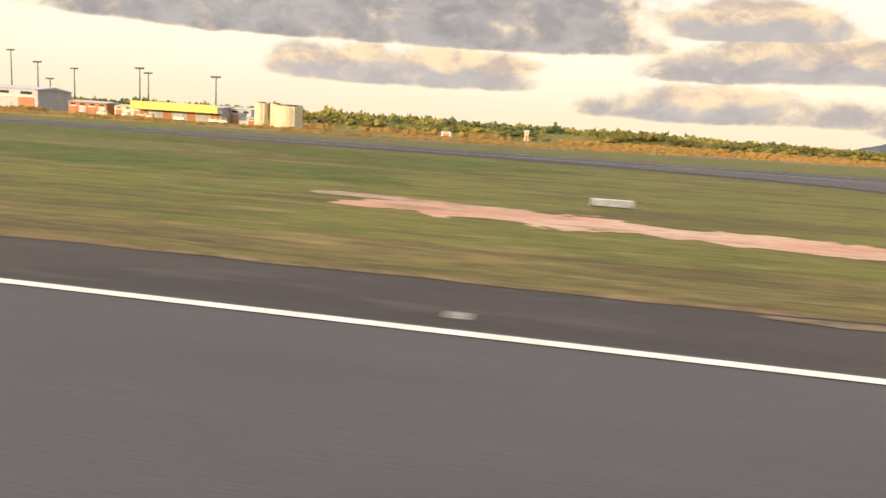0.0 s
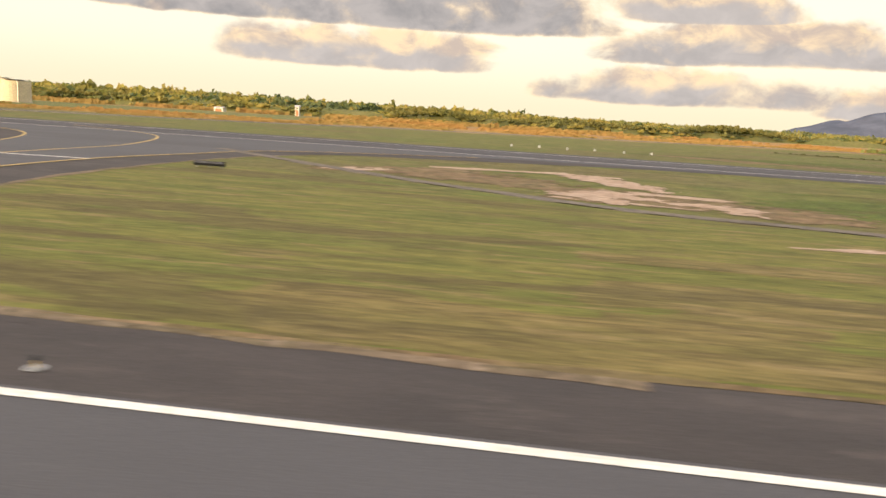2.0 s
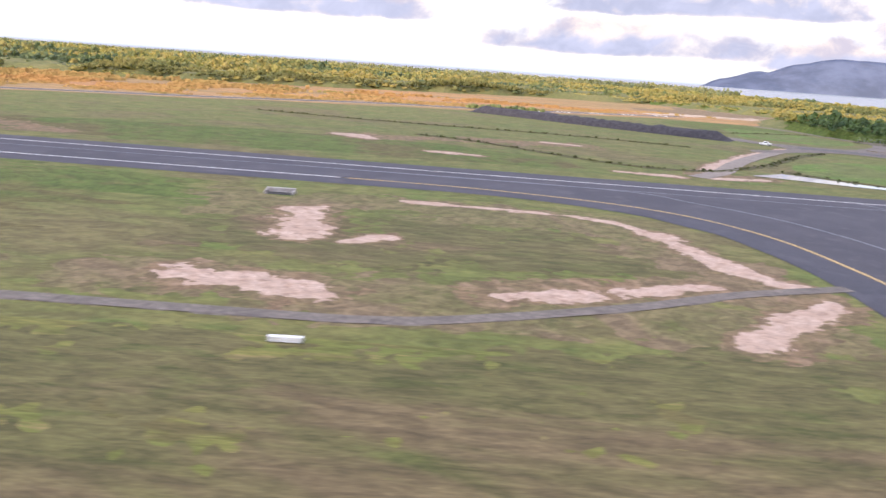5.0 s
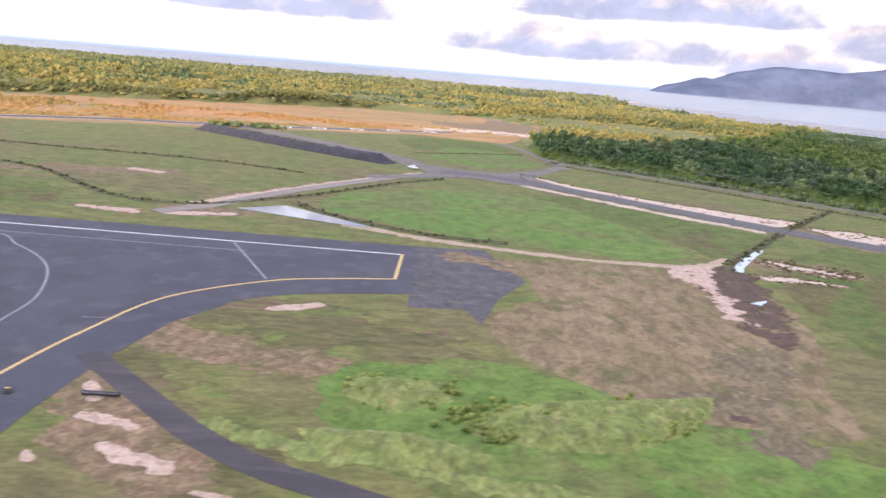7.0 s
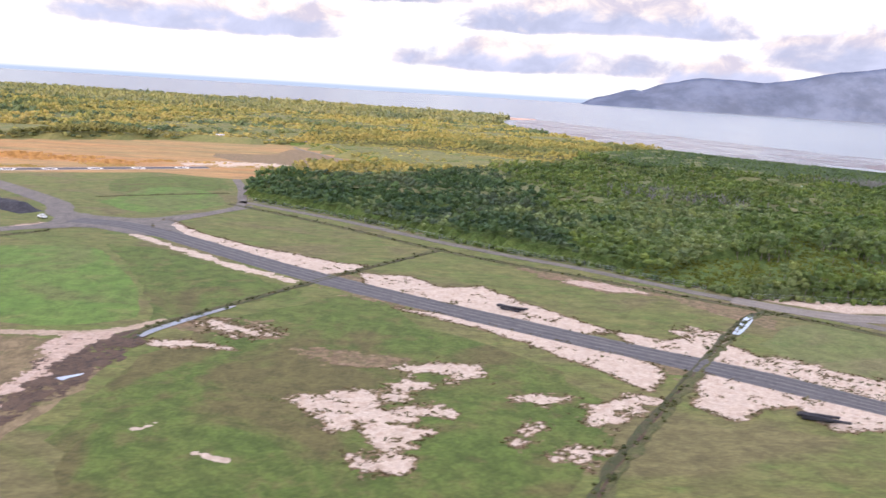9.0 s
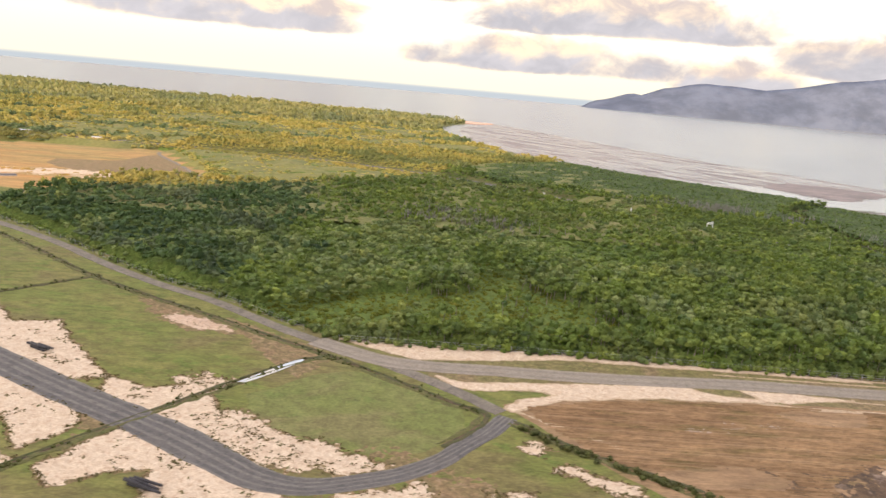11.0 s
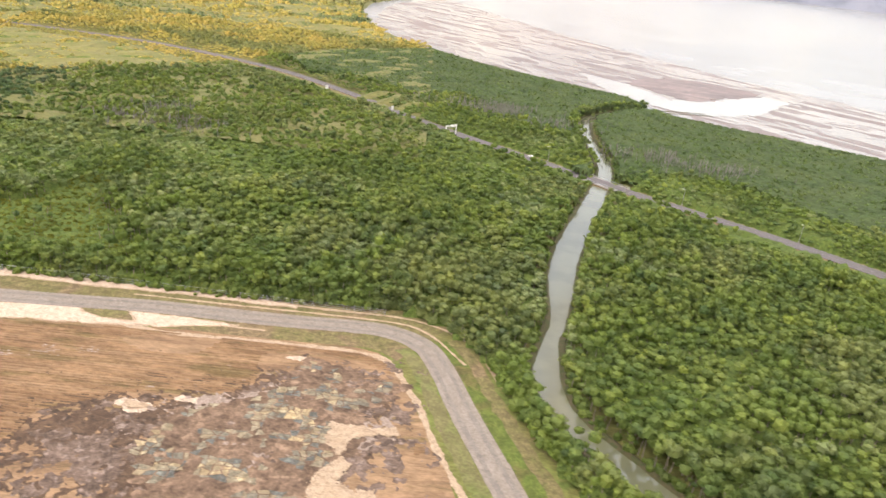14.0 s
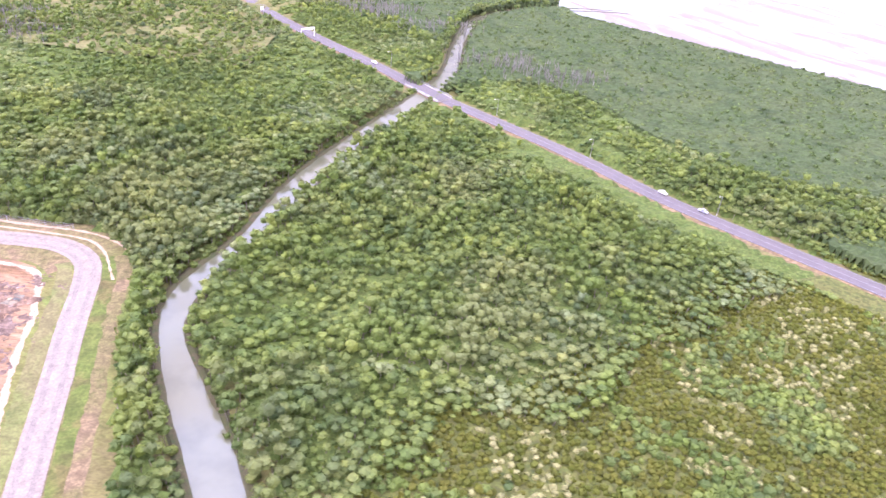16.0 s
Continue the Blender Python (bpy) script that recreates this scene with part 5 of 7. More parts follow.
for o0, o1, mat, label in ((2.5, 5.0, LUSH, "green grass strip beside the perimeter road"), (4.2, 7.4, VERGE, "dry strip at the foot of the mangroves"), (-5.2, -2.5, MEADOW, "green grass strip beside the perimeter road")):
    structure(ribbon("road_verge", MAIN[13:], [(o0, 0.026 - 0.002 * abs(o1)), (o1, 0.026 - 0.002 * abs(o1))], mat, ragged_edge=0.6), label, "verge")
for k, (o0, o1) in enumerate(((-7.0, -2.3), (2.3, 9.0))):
    structure(ribbon("road_verge", MAIN[3:14], [(o0, 0.0185 + 0.001 * k), (o1, 0.0185 + 0.001 * k)], VERGE, ragged_edge=0.7), "dry olive verge of the perimeter road", "verge")
road("gravel_road_2", [(203, 104), (209, 112.5), (216, 127), (227, 145.5), (238, 161), (250, 168)], 3.0, GRAVEL, "grey gravel track", 0.065)
road("gravel_road_3", [(160, 243), (176, 240), (192.4, 228), (229.4, 193), (238, 178), (250, 170)], 6.0, TRACK, "dark gravel road beside the heap", 0.06, 0.8)
road("gravel_road_4", [(254, 171), (262, 176), (275, 196), (272, 220), (268, 238), (263, 254)], 2.6, TRACK, "dark gravel track by the woods", 0.062)
WOODSIDE = [(274, 208), (292, 195.5), (309, 182.5), (322, 170.5), (332, 162), (344, 152.8), (356, 145), (366, 136.5), (375, 129), (386, 121.3), (396.8, 113.2), (405, 106), (410.6, 100)]
road("fence_track", WOODSIDE, 2.6, TRACK, "narrow gravel track along the woods", 0.062)
road("service_path", [(40, 62), (59, 46), (66, 41.4), (72.6, 37.4), (80, 35.6), (90, 34.2), (120, 34.2), (159, 35.1), (168, 35.6), (173.5, 37.3), (182.5, 41.5), (189.6, 45.7), (198, 49.3)], 1.15, TRACK, "narrow worn service path", 0.05, 0.4)
road("service_path_2", [(218, 52.6), (224, 47.1), (229.3, 42.2), (233.7, 39.1), (238.4, 37), (250, 33.3), (280, 28)], 2.0, SHOULDER, "narrow dark asphalt service path", 0.05, 0.1)
road("wood_track", [(264, 392), (268, 380), (290, 344), (312, 304)], 2.0, TRACK, "earth track through scrub", 0.05)
HIGH = [(120, 440), (215, 432), (295, 424), (352, 412), (396.5, 391), (433, 367), (470, 329), (490, 303.5), (514, 277), (545, 246.5), (563.5, 226.6), (605, 190.3), (631.3, 164), (669.7, 133.2), (720, 92), (800, 25), (900, -80)]
structure(ribbon("highway_verge", HIGH, [(-3.7, 0.0), (-2.95, 0.3), (2.95, 0.3), (3.6, 0.0)], SOIL, ragged_edge=0.6), "pale dusty highway verge", "verge")
structure(ribbon("highway", HIGH, slab(5.4, 0.42, 0.25), HIGHWAY), "grey two-lane highway through mangroves", "road")
for o in (-2.4, 2.4, 0.0):
    structure(ribbon("lane_line", HIGH, [(o - 0.05, 0.43), (o + 0.05, 0.43)], FADED), "worn white lane line", "marking")


def ditch(name, pts, width, wet, label):
    w = width / 2
    ob = structure(ribbon(name, pts, [(-w - 0.6, 0.02), (-w - 0.2, 0.12), (-w * 0.3, 0.055)], BANKGRASS, ragged_edge=0.9, seed=2), label, "ditch")
    ribbon("far_bank", pts, [(w * 0.3, 0.055), (w + 0.15, 0.12), (w + 0.45, 0.02)], BANK, ob, ragged_edge=0.7, seed=5)
    ribbon("ditch_bed", pts, [(-w * 0.34, 0.058), (w * 0.34, 0.058)], wet, ob, ragged_edge=w * 0.4)
    DITCHES.append((pts, w))


DITCHES = []
ditch("ditch", [(329, 157.5), (306, 128.5), (294, 112), (285, 99), (283.6, 94)], 0.75, MUD, "dark drainage ditch with a ribbon of water")
ditch("ditch_2", [(318, 28), (327, 43), (336, 57), (340.3, 64), (347.6, 74.2), (359.2, 90.3), (376.5, 113), (383, 118)], 0.9, MUD, "dark drainage ditch crossing the road")
ditch("ditch_3", [(160, 138), (172, 131.6), (192, 113.8), (205, 111.5), (214.3, 118.8), (225, 132.5), (234.5, 147.7), (244, 158)], 0.7, MUD, "dark overgrown drainage ditch")
ditch("ditch_4", [(120, 170), (150, 163), (190, 160), (215, 152)], 0.5, MUD, "dark overgrown drainage ditch")
ditch("ditch_5", [(411.7, 97), (420.6, 89), (430.6, 82), (442, 73), (456, 60)], 1.0, MUD, "overgrown ditch beside the ploughed field")
ditch("ditch_6", [(272, 203), (290, 189.5), (306, 176), (327, 157), (342, 146), (352, 139.5), (361, 133.5), (371, 126.3), (383, 118.4), (396, 108.3), (403, 102.6), (408, 98.8), (405, 93), (401, 88.6)], 0.9, MUD, "dark drain along the perimeter track")
ditch("ditch_7", [(236, 205), (252, 214), (268, 222)], 0.4, MUD, "thin dark drain between paddocks")
ditch("ditch_8", [(220.6, 118.4), (223, 115.4), (227, 111.4), (235, 106.2), (244.5, 102.2), (254, 101.2)], 0.8, MUD, "dark drain along the paddock")
structure(sheet("pond", [(212.6, 110.6), (215.4, 112.6), (219.2, 115.6), (222.4, 113.4), (225.6, 111), (230, 107.8), (234.6, 104.4), (231.4, 104.4), (226, 106), (220.5, 107.9)], 0.075, POND, curved=False), "still pond reflecting the sky", "pond")
structure(sheet("pool_2", [(370.6, 105.2), (374, 110), (378.2, 115.8), (379.2, 115.4), (375.4, 109.6), (371.8, 105.2)], 0.1, POND, curved=True, step=0.6), "bright water standing in the ditch", "pond")
structure(sheet("pool_3", [(284, 95.2), (285.4, 98.4), (290, 105.6), (293.4, 109.8), (293.8, 109.2), (290.6, 104.4), (286.4, 97.6), (285, 94.6)], 0.1, POND, curved=True, step=0.6), "bright water standing in the ditch", "pond")
structure(sheet("pool", [(280.2, 80.2), (281.3, 81), (282.6, 81.8), (282.3, 81), (281.6, 80.2), (281.2, 79.5), (280.7, 79.8)], 0.1, POND, curved=True, step=0.3, jag=0.35), "small bright pool in the mud", "pond")


# ---------------------------------------------------------------- trees
def clumps(rng, count, size, lobes, flat=0.85):
    """Leaf clumps on the outer sides of several lobes: (count, 4, 3)."""
    r_all = np.array([l[3] for l in lobes])
    which = rng.choice(len(lobes), count, p=r_all ** 2 / (r_all ** 2).sum())
    c = np.array([l[:3] for l in lobes])[which]
    r = r_all[which]
    d = rng.normal(size=(count, 3))
    d[:, 2] = np.abs(d[:, 2]) * 1.15 - 0.3
    d /= np.linalg.norm(d, axis=1, keepdims=True)
    p = c + d * r[:, None] * rng.uniform(0.86, 1.04, (count, 1)) * np.array([1, 1, flat])
    nrm = d + rng.normal(size=(count, 3)) * 0.38
    nrm /= np.linalg.norm(nrm, axis=1, keepdims=True)
    a = np.cross(nrm, rng.normal(size=(count, 3)))
    a /= np.linalg.norm(a, axis=1, keepdims=True) + 1e-9
    b = np.cross(nrm, a)
    s = size * rng.uniform(0.6, 1.3, (count, 1))
    lift = nrm * s * 0.2
    return np.stack([p - a * s - lift, p - b * s * 0.8 + lift, p + a * s - lift, p + b * s * 0.8 + lift], 1)


def crown_kind(seed, count, size, radius, height, sides=6, levels=(-0.3, 0.55), core=0.80, knobs=6):
    """A crown: a rough core under several knobs of leaf clumps: (n, 4, 3)."""
    rng = np.random.default_rng(seed)
    middle = np.array([0, 0, height - radius * 0.95])

    def skin(turn, rise):
        d = np.array((math.cos(turn) * math.cos(rise), math.sin(turn) * math.cos(rise), math.sin(rise)))
        return middle + d * radius * core * rng.uniform(0.85, 1.1)

    rows = [[skin((k + 0.5 * (n_ % 2)) * 2 * math.pi / sides, rise) for k in range(sides)] for n_, rise in enumerate(levels)]
    top = skin(0, 1.5)
    quads = [[a[k], a[(k + 1) % sides], b[(k + 1) % sides], b[k]] for a, b in zip(rows, rows[1:]) for k in range(sides)]
    quads += [[rows[-1][k], rows[-1][k + 1], rows[-1][(k + 2) % sides], top] for k in range(0, sides, 2)]
    quads = np.array(quads)
    lobes = [(0, 0, middle[2] + radius * 0.1, radius * 0.86)]
    for k in range(knobs):
        a, q = k * 6.28 / knobs + rng.uniform(0, 0.8), radius * rng.uniform(0.35, 0.72)
        lobes.append((q * math.cos(a), q * math.sin(a), middle[2] + radius * rng.uniform(-0.05, 0.5), radius * rng.uniform(0.38, 0.52)))
    return np.concatenate([quads, clumps(rng, count, size, lobes)])


def planted(kinds, x, y, rng, scale_low=0.75, scale_high=1.25, z=0.0, tall=None, spin=1.0):
    """All the leaf clumps of trees at x, y, from a few kinds, turned and sized at random."""
    out, tones = [], []
    which = rng.integers(0, len(kinds), len(x))
    for k, kind in enumerate(kinds):
        sel = which == k
        if not sel.any():
            continue
        a, s = rng.uniform(0, 2 * math.pi, sel.sum()) * spin, rng.uniform(scale_low, scale_high, sel.sum())
        h = s * rng.uniform(0.85, 1.15, sel.sum())
        if tall is not None:
            h, s = h * tall[sel], s * (0.82 + 0.18 * tall[sel])
        c, n_ = np.cos(a) * s, np.sin(a) * s
        q = kind[None]
        px = q[..., 0] * c[:, None, None] - q[..., 1] * n_[:, None, None] + x[sel][:, None, None]
        py = q[..., 0] * n_[:, None, None] + q[..., 1] * c[:, None, None] + y[sel][:, None, None]
        pz = q[..., 2] * h[:, None, None] + z
        out.append(np.stack([px, py, pz], -1).reshape(-1, 4, 3))
        tones.append(np.repeat(np.clip(rng.normal(0.45, 0.15, sel.sum()) + 0.3 * noise_at(x[sel], y[sel], 0.06, 17.0), 0, 1), len(kind)))
    return np.concatenate(out), np.concatenate(tones)


def grove(name, kinds, x, y, rng, mat, label, category, **more):
    """One joined stand of trees or bushes."""
    quads, tone = planted(kinds, x, y, rng, **more)
    return tagged(quads_object(name, quads, mat, tone=tone), label, category, kind="stuff")


def noise_at(x, y, scale, seed):
    return np.array([noise.noise(Vector((a * scale, b * scale, seed))) for a, b in zip(x, y)])


WOOD = [(273, 218), (278, 212.5), (295, 199.5), (312, 186), (325, 173.5), (335, 165), (347, 156), (359, 148.2), (370, 138.8), (379, 131.5), (386, 127.2), (426, 126.6), (480, 124.4), (501, 124.4), (511, 120), (518.6, 107), (522.4, 95), (525.6, 84), (529.6, 74), (540, 50), (562, 12), (640, -80), (900, -150), (900, 140),
        (737, 281), (706, 300), (665, 326), (624, 350), (610, 393), (578, 419), (532, 461), (495, 515), (468, 568), (449, 625), (433, 720), (425, 830), (446, 930), (470, 1000), (430, 1070), (335, 1105),
        (90, 1135), (-300, 1225), (-1000, 1450), (-1000, 250), (-300, 250), (-100, 265), (30, 292), (110, 338), (195, 394), (268, 402), (313, 318), (313, 303), (285, 300), (272, 250)]
creek_outline = [*smooth(CREEK_LEFT, 4), *smooth(CREEK_RIGHT, 4)]
SCRUB = [(545, 58), (564, 64), (579, 82), (597, 88), (616, 108), (636, 128), (674, 145), (760, 60), (700, -80), (600, -60)]
NEAR_STAND = [(556, 90), (580, 90), (590, 108), (566, 110)]


def stand(x0, x1, y0, y1, gap, rng):
    """Jittered places inside the woods, clear of creek and highway."""
    gx, gy = np.meshgrid(np.arange(x0, x1, gap), np.arange(y0, y1, gap * 0.92), indexing="ij")
    gx = gx + (np.arange(gx.shape[1]) % 2) * gap / 2
    x, y = (gx + rng.uniform(-0.38, 0.38, gx.shape) * gap).ravel(), (gy + rng.uniform(-0.38, 0.38, gy.shape) * gap).ravel()
    keep = inside(x, y, WOOD)
    x, y = x[keep], y[keep]
    keep = ~inside(x, y, creek_outline) & (line_distance(x, y, HIGH) > np.where(x < 525, 3.6, 4.6)) & (line_distance(x + 2.4, y + 2.4, HIGH) > np.where(x < 525, 3.0, 4.5)) & ((x < 545) | (line_distance(x + 5, y + 5, HIGH) > 4.6))
    x, y = x[keep], y[keep]
    keep = (line_distance(x, y, CREEK_LEFT) > np.where(y < 235, 0.95, 0.3)) & (line_distance(x, y, CREEK_RIGHT) > 0.45)
    return x[keep], y[keep]


def trunks(x, y, height, rng, mat, name, label):
    """Thin tapered stems of a stand, three sides each."""
    n_ = len(x)
    a = rng.uniform(0, 6.28, n_)
    lean = rng.normal(size=(n_, 2)) * 0.25
    quads = []
    for k in range(3):
        a0, a1 = a + k * 2.094, a + (k + 1) * 2.094
        quads.append(np.stack([np.stack([x + 0.11 * np.cos(a0), y + 0.11 * np.sin(a0), np.zeros(n_)], 1), np.stack([x + 0.11 * np.cos(a1), y + 0.11 * np.sin(a1), np.zeros(n_)], 1),
                               np.stack([x + lean[:, 0] + 0.05 * np.cos(a1), y + lean[:, 1] + 0.05 * np.sin(a1), height], 1), np.stack([x + lean[:, 0] + 0.05 * np.cos(a0), y + lean[:, 1] + 0.05 * np.sin(a0), height], 1)], 1))
    tagged(quads_object(name, np.concatenate(quads), mat), label, "trunks", kind="stuff")


def floor_of(name, x0, x1, y0, y1, cell, low, high, mat, label):
    """Bumpy undergrowth below the crowns."""
    xs, ys = np.arange(x0, x1 + cell, cell), np.arange(y0, y1 + cell, cell)
    gx, gy = np.meshgrid(xs, ys, indexing="ij")
    rng = np.random.default_rng(5)
    ok = inside(gx, gy, WOOD) & ~(inside(gx, gy, SCRUB) & (line_distance(gx, gy, SCRUB[:7]) > 0.3)) & ~inside(gx, gy, creek_outline) & (line_distance(gx, gy, HIGH) > 6.2) & (line_distance(gx, gy, [*WOOD, WOOD[0]]) > 1.5)
    ok &= (line_distance(gx, gy, CREEK_LEFT) > 1.6) & (line_distance(gx, gy, CREEK_RIGHT) > 1.6)
    low, high = np.where(inside(gx, gy, OPENING), 0.3, low), np.where(inside(gx, gy, OPENING), 0.6, high)
    z = np.where(ok, rng.uniform(low, high, gx.shape) * np.where(gx > 556, np.clip(line_distance(gx, gy, SCRUB[:7]) / 14, 0.12, 1), 1) * np.where(gx < 474, np.clip((line_distance(gx, gy, HIGH) - 5) / 24, 0.1, 1), 1), 0.02)
    n_ = len(ys)
    idx = np.arange(gx.size).reshape(gx.shape)
    verts = np.stack([gx, gy, z], -1).reshape(-1, 3)
    use = ok[:-1, :-1] | ok[1:, :-1] | ok[:-1, 1:] | ok[1:, 1:]
    full = ok[:-1, :-1] & ok[1:, :-1] & ok[:-1, 1:] & ok[1:, 1:]
    use = np.where(np.minimum(line_distance(gx[:-1, :-1], gy[:-1, :-1], CREEK_LEFT), line_distance(gx[:-1, :-1], gy[:-1, :-1], CREEK_RIGHT)) < 7, full, use)
    use &= ~(inside(gx[:-1, :-1] + cell / 2, gy[:-1, :-1] + cell / 2, creek_outline))
    faces = np.stack([idx[:-1, :-1], idx[1:, :-1], idx[1:, 1:], idx[:-1, 1:]], -1)[use]
    me = bpy.data.meshes.new(name)
    me.from_pydata(verts.tolist(), [], faces.tolist())
    me.materials.append(mat)
    tagged(new(name, me), label, "undergrowth", kind="stuff")


rng = np.random.default_rng(11)
KINDS = [crown_kind(s, 23, 0.26, 1.03, 4.5) for s in range(14)]
FINE = [crown_kind(120 + s, 38, 0.2, (0.86, 1.0, 1.12)[s % 3], 4.5, knobs=(7, 9, 11)[s % 3]) for s in range(15)]
MID = [crown_kind(20 + s, 9, 0.46, 1.2, 4.5, 4, (-0.2, 0.6)) for s in range(10)]
FAR = [crown_kind(40 + s, 7, 0.88, 2.1, 4.5, 4, (-0.2, 0.6)) for s in range(8)]
FARTHEST = [crown_kind(60 + s, 5, 2.1, 4.8, 5.6, 4, (-0.2, 0.6)) for s in range(6)]

# near woods round the creek and along the perimeter road
x, y = stand(395, 720, 52, 240, 1.42, rng)
near = line_distance(x, y, [(470, 60), (640, 60)]) < 125
near &= ~inside(x, y, NEAR_STAND)
edge_of_scrub = line_distance(x, y, SCRUB[:7])
OPENING = [(370, 134.5), (367, 146), (383, 157), (399, 160), (411, 163), (412.5, 190), (423, 206), (431, 196), (429, 172), (438, 152), (452, 136), (434, 131), (407, 129.6), (383, 129.6)]
PALE_ZONE = [(346, 186), (366, 168), (384, 158), (400, 161), (412, 164), (412, 192), (424, 210), (434, 198), (429, 176), (438, 154), (447, 170), (441, 215), (418, 242), (384, 228), (358, 206)]
opening = inside(x, y, OPENING) & (line_distance(x, y, [*OPENING, OPENING[0]]) + 7 * noise_at(x, y, 0.12, 23.0) > 2.5)
low = inside(x, y, SCRUB) & (edge_of_scrub + 9 * noise_at(x, y, 0.12, 21.0) > 4.0)
near &= ~opening | (rng.random(len(x)) < 0.06)
x1, y1 = x[near & ~low], y[near & ~low]
tall = 0.95 + 0.28 * noise_at(x1, y1, 0.035, 3.0) + 0.28 * noise_at(x1, y1, 0.16, 8.0)
tall = tall * np.clip(line_distance(x1, y1, HIGH) / 11, 0.5, 1) * np.where(x1 > 556, np.clip(0.45 + line_distance(x1, y1, SCRUB[:7]) / 24, 0.45, 1), 1) * rng.uniform(0.75, 1.15, len(x1))
high_side = inside(x1, y1, [*HIGH[4:], (900, 400), (500, 700), (300, 560)])
tall = tall * np.where(high_side | (x1 < 545), 1, np.clip((line_distance(x1, y1, HIGH) - 2) / 22, 0.25, 1)) * np.where(y1 < 235, np.clip(0.68 + line_distance(x1, y1, CREEK_LEFT) / 14, 0.5, 1), 1)
pale = (noise_at(x1, y1, 0.05, 12.0) + 0.55 * noise_at(x1, y1, 0.35, 15.0) > 0.54) | (inside(x1, y1, PALE_ZONE) & (noise_at(x1, y1, 0.3, 15.0) > -0.02))
by_creek = (line_distance(x1, y1, [(530, 62), (630, 62)]) < 62) & ~pale
rest = ~pale & ~by_creek
grove("creekside_wood", FINE, x1[by_creek], y1[by_creek], rng, LEAF, "dense leafy mangroves beside the creek", "mangroves", scale_low=0.55, scale_high=1.3, tall=tall[by_creek])
grove("mangrove_wood", KINDS, x1[rest], y1[rest], rng, LEAF, "dense dark green mangrove wood", "mangroves", scale_low=0.6, scale_high=1.3, tall=tall[rest])
grove("pale_mangroves", FINE, x1[pale], y1[pale], rng, LEAF_PALE, "paler olive crowns among the mangroves", "mangroves", scale_low=0.7, scale_high=1.2, tall=tall[pale])
trunks(x1[::2], y1[::2], 3.2 * tall[::2], rng, BARK, "mangrove_trunks", "thin grey mangrove stems")
# torn turf round the bare sand
tx, ty = np.array(TUFTS).T
free = (line_distance(tx, ty, smooth(ROAD1, 4)) > 2.3) & (line_distance(tx, ty, smooth(MAIN, 4)) > 2.6) & (tx > 262) & ~inside(tx, ty, [*E2_LEFT, (160, 96), (241, 97), *E2_RIGHT[1:]])
tx, ty = tx[free], ty[free]
TURF = [clumps(np.random.default_rng(500 + s), 5, 0.15, [(0, 0, 0.0, 0.13), (0.2, 0.1, 0.0, 0.11), (-0.16, 0.06, 0.0, 0.1)]) for s in range(5)]
grove("turf_tufts", TURF, tx, ty, rng, TUFT, "torn brown turf tufts at the edge of bare sand", "tufts", scale_low=0.5, scale_high=1.5)
# low scrub
xs_, ys_ = stand(536, 740, 50, 150, 1.32, rng)
ok = inside(xs_, ys_, SCRUB) | ((line_distance(xs_, ys_, SCRUB[:7]) < 8) & (xs_ > 556))
xs_, ys_ = xs_[ok], ys_[ok]
kind_ = noise_at(xs_, ys_, 0.07, 2.0) + 0.5 * noise_at(xs_, ys_, 0.6, 5.0)
SHRUBS = [crown_kind(80 + s, 13, 0.2, 0.72, 0.95, 4, (-0.1, 0.6)) for s in range(8)]
cream = (noise_at(xs_, ys_, 0.055, 2.0) + 0.75 * noise_at(xs_, ys_, 0.28, 7.0) > 0.16) & inside(xs_, ys_, SCRUB) & (rng.random(len(xs_)) < 0.42)
green = (kind_ < -0.22) & ~cream
for sel, mat, name, label, low_, high_ in ((cream, CREAM, "pale_scrub", "pale cream flowering scrub bushes", 0.75, 1.2), (~cream & ~green, LEAF_OLIVE, "olive_scrub", "low olive scrub bushes", 0.85, 1.35),
                                           (green, LEAF, "green_scrub", "low green scrub bushes", 0.9, 1.8)):
    grove(name, SHRUBS, xs_[sel], ys_[sel], rng, mat, label, "scrub", scale_low=low_, scale_high=high_)
xo, yo = stand(365, 455, 124, 208, 1.3, rng)
ok = inside(xo, yo, OPENING)
grove("low_thicket", SHRUBS, xo[ok], yo[ok], rng, LEAF_OLIVE, "low olive thicket in an opening of the wood", "scrub", scale_low=0.5, scale_high=1.15)
structure(sheet("scrub_floor", SCRUB, 0.15, SCRUBLAND), "yellow-green low growth under scrub", "undergrowth")
# tall dry grass on the sunlit plain
gx_, gy_ = np.meshgrid(np.arange(-260, 262, 1.9), np.arange(138, 300, 1.9), indexing="ij")
gx_, gy_ = (gx_ + rng.uniform(-0.8, 0.8, gx_.shape)).ravel(), (gy_ + rng.uniform(-0.8, 0.8, gy_.shape)).ravel()
ok = inside(gx_, gy_, [(-260, 136), (-40, 138), (30, 152), (110, 190), (160, 226), (235, 262), (262, 255), (285, 300), (110, 300), (30, 285), (-100, 268), (-260, 262)]) & (line_distance(gx_, gy_, STRIP) > 4.4) & ~inside(gx_, gy_, SUNLIT)
beyond = gy_ - np.interp(gx_, [p[0] for p in STRIP], [p[1] for p in STRIP])
ok &= (beyond > 5) | (gx_ < -60)
ok &= noise_at(gx_, gy_, 0.05, 44.0) + 0.4 * noise_at(gx_, gy_, 0.3, 45.0) > -0.02
gx_, gy_, beyond = gx_[ok], gy_[ok], beyond[ok]


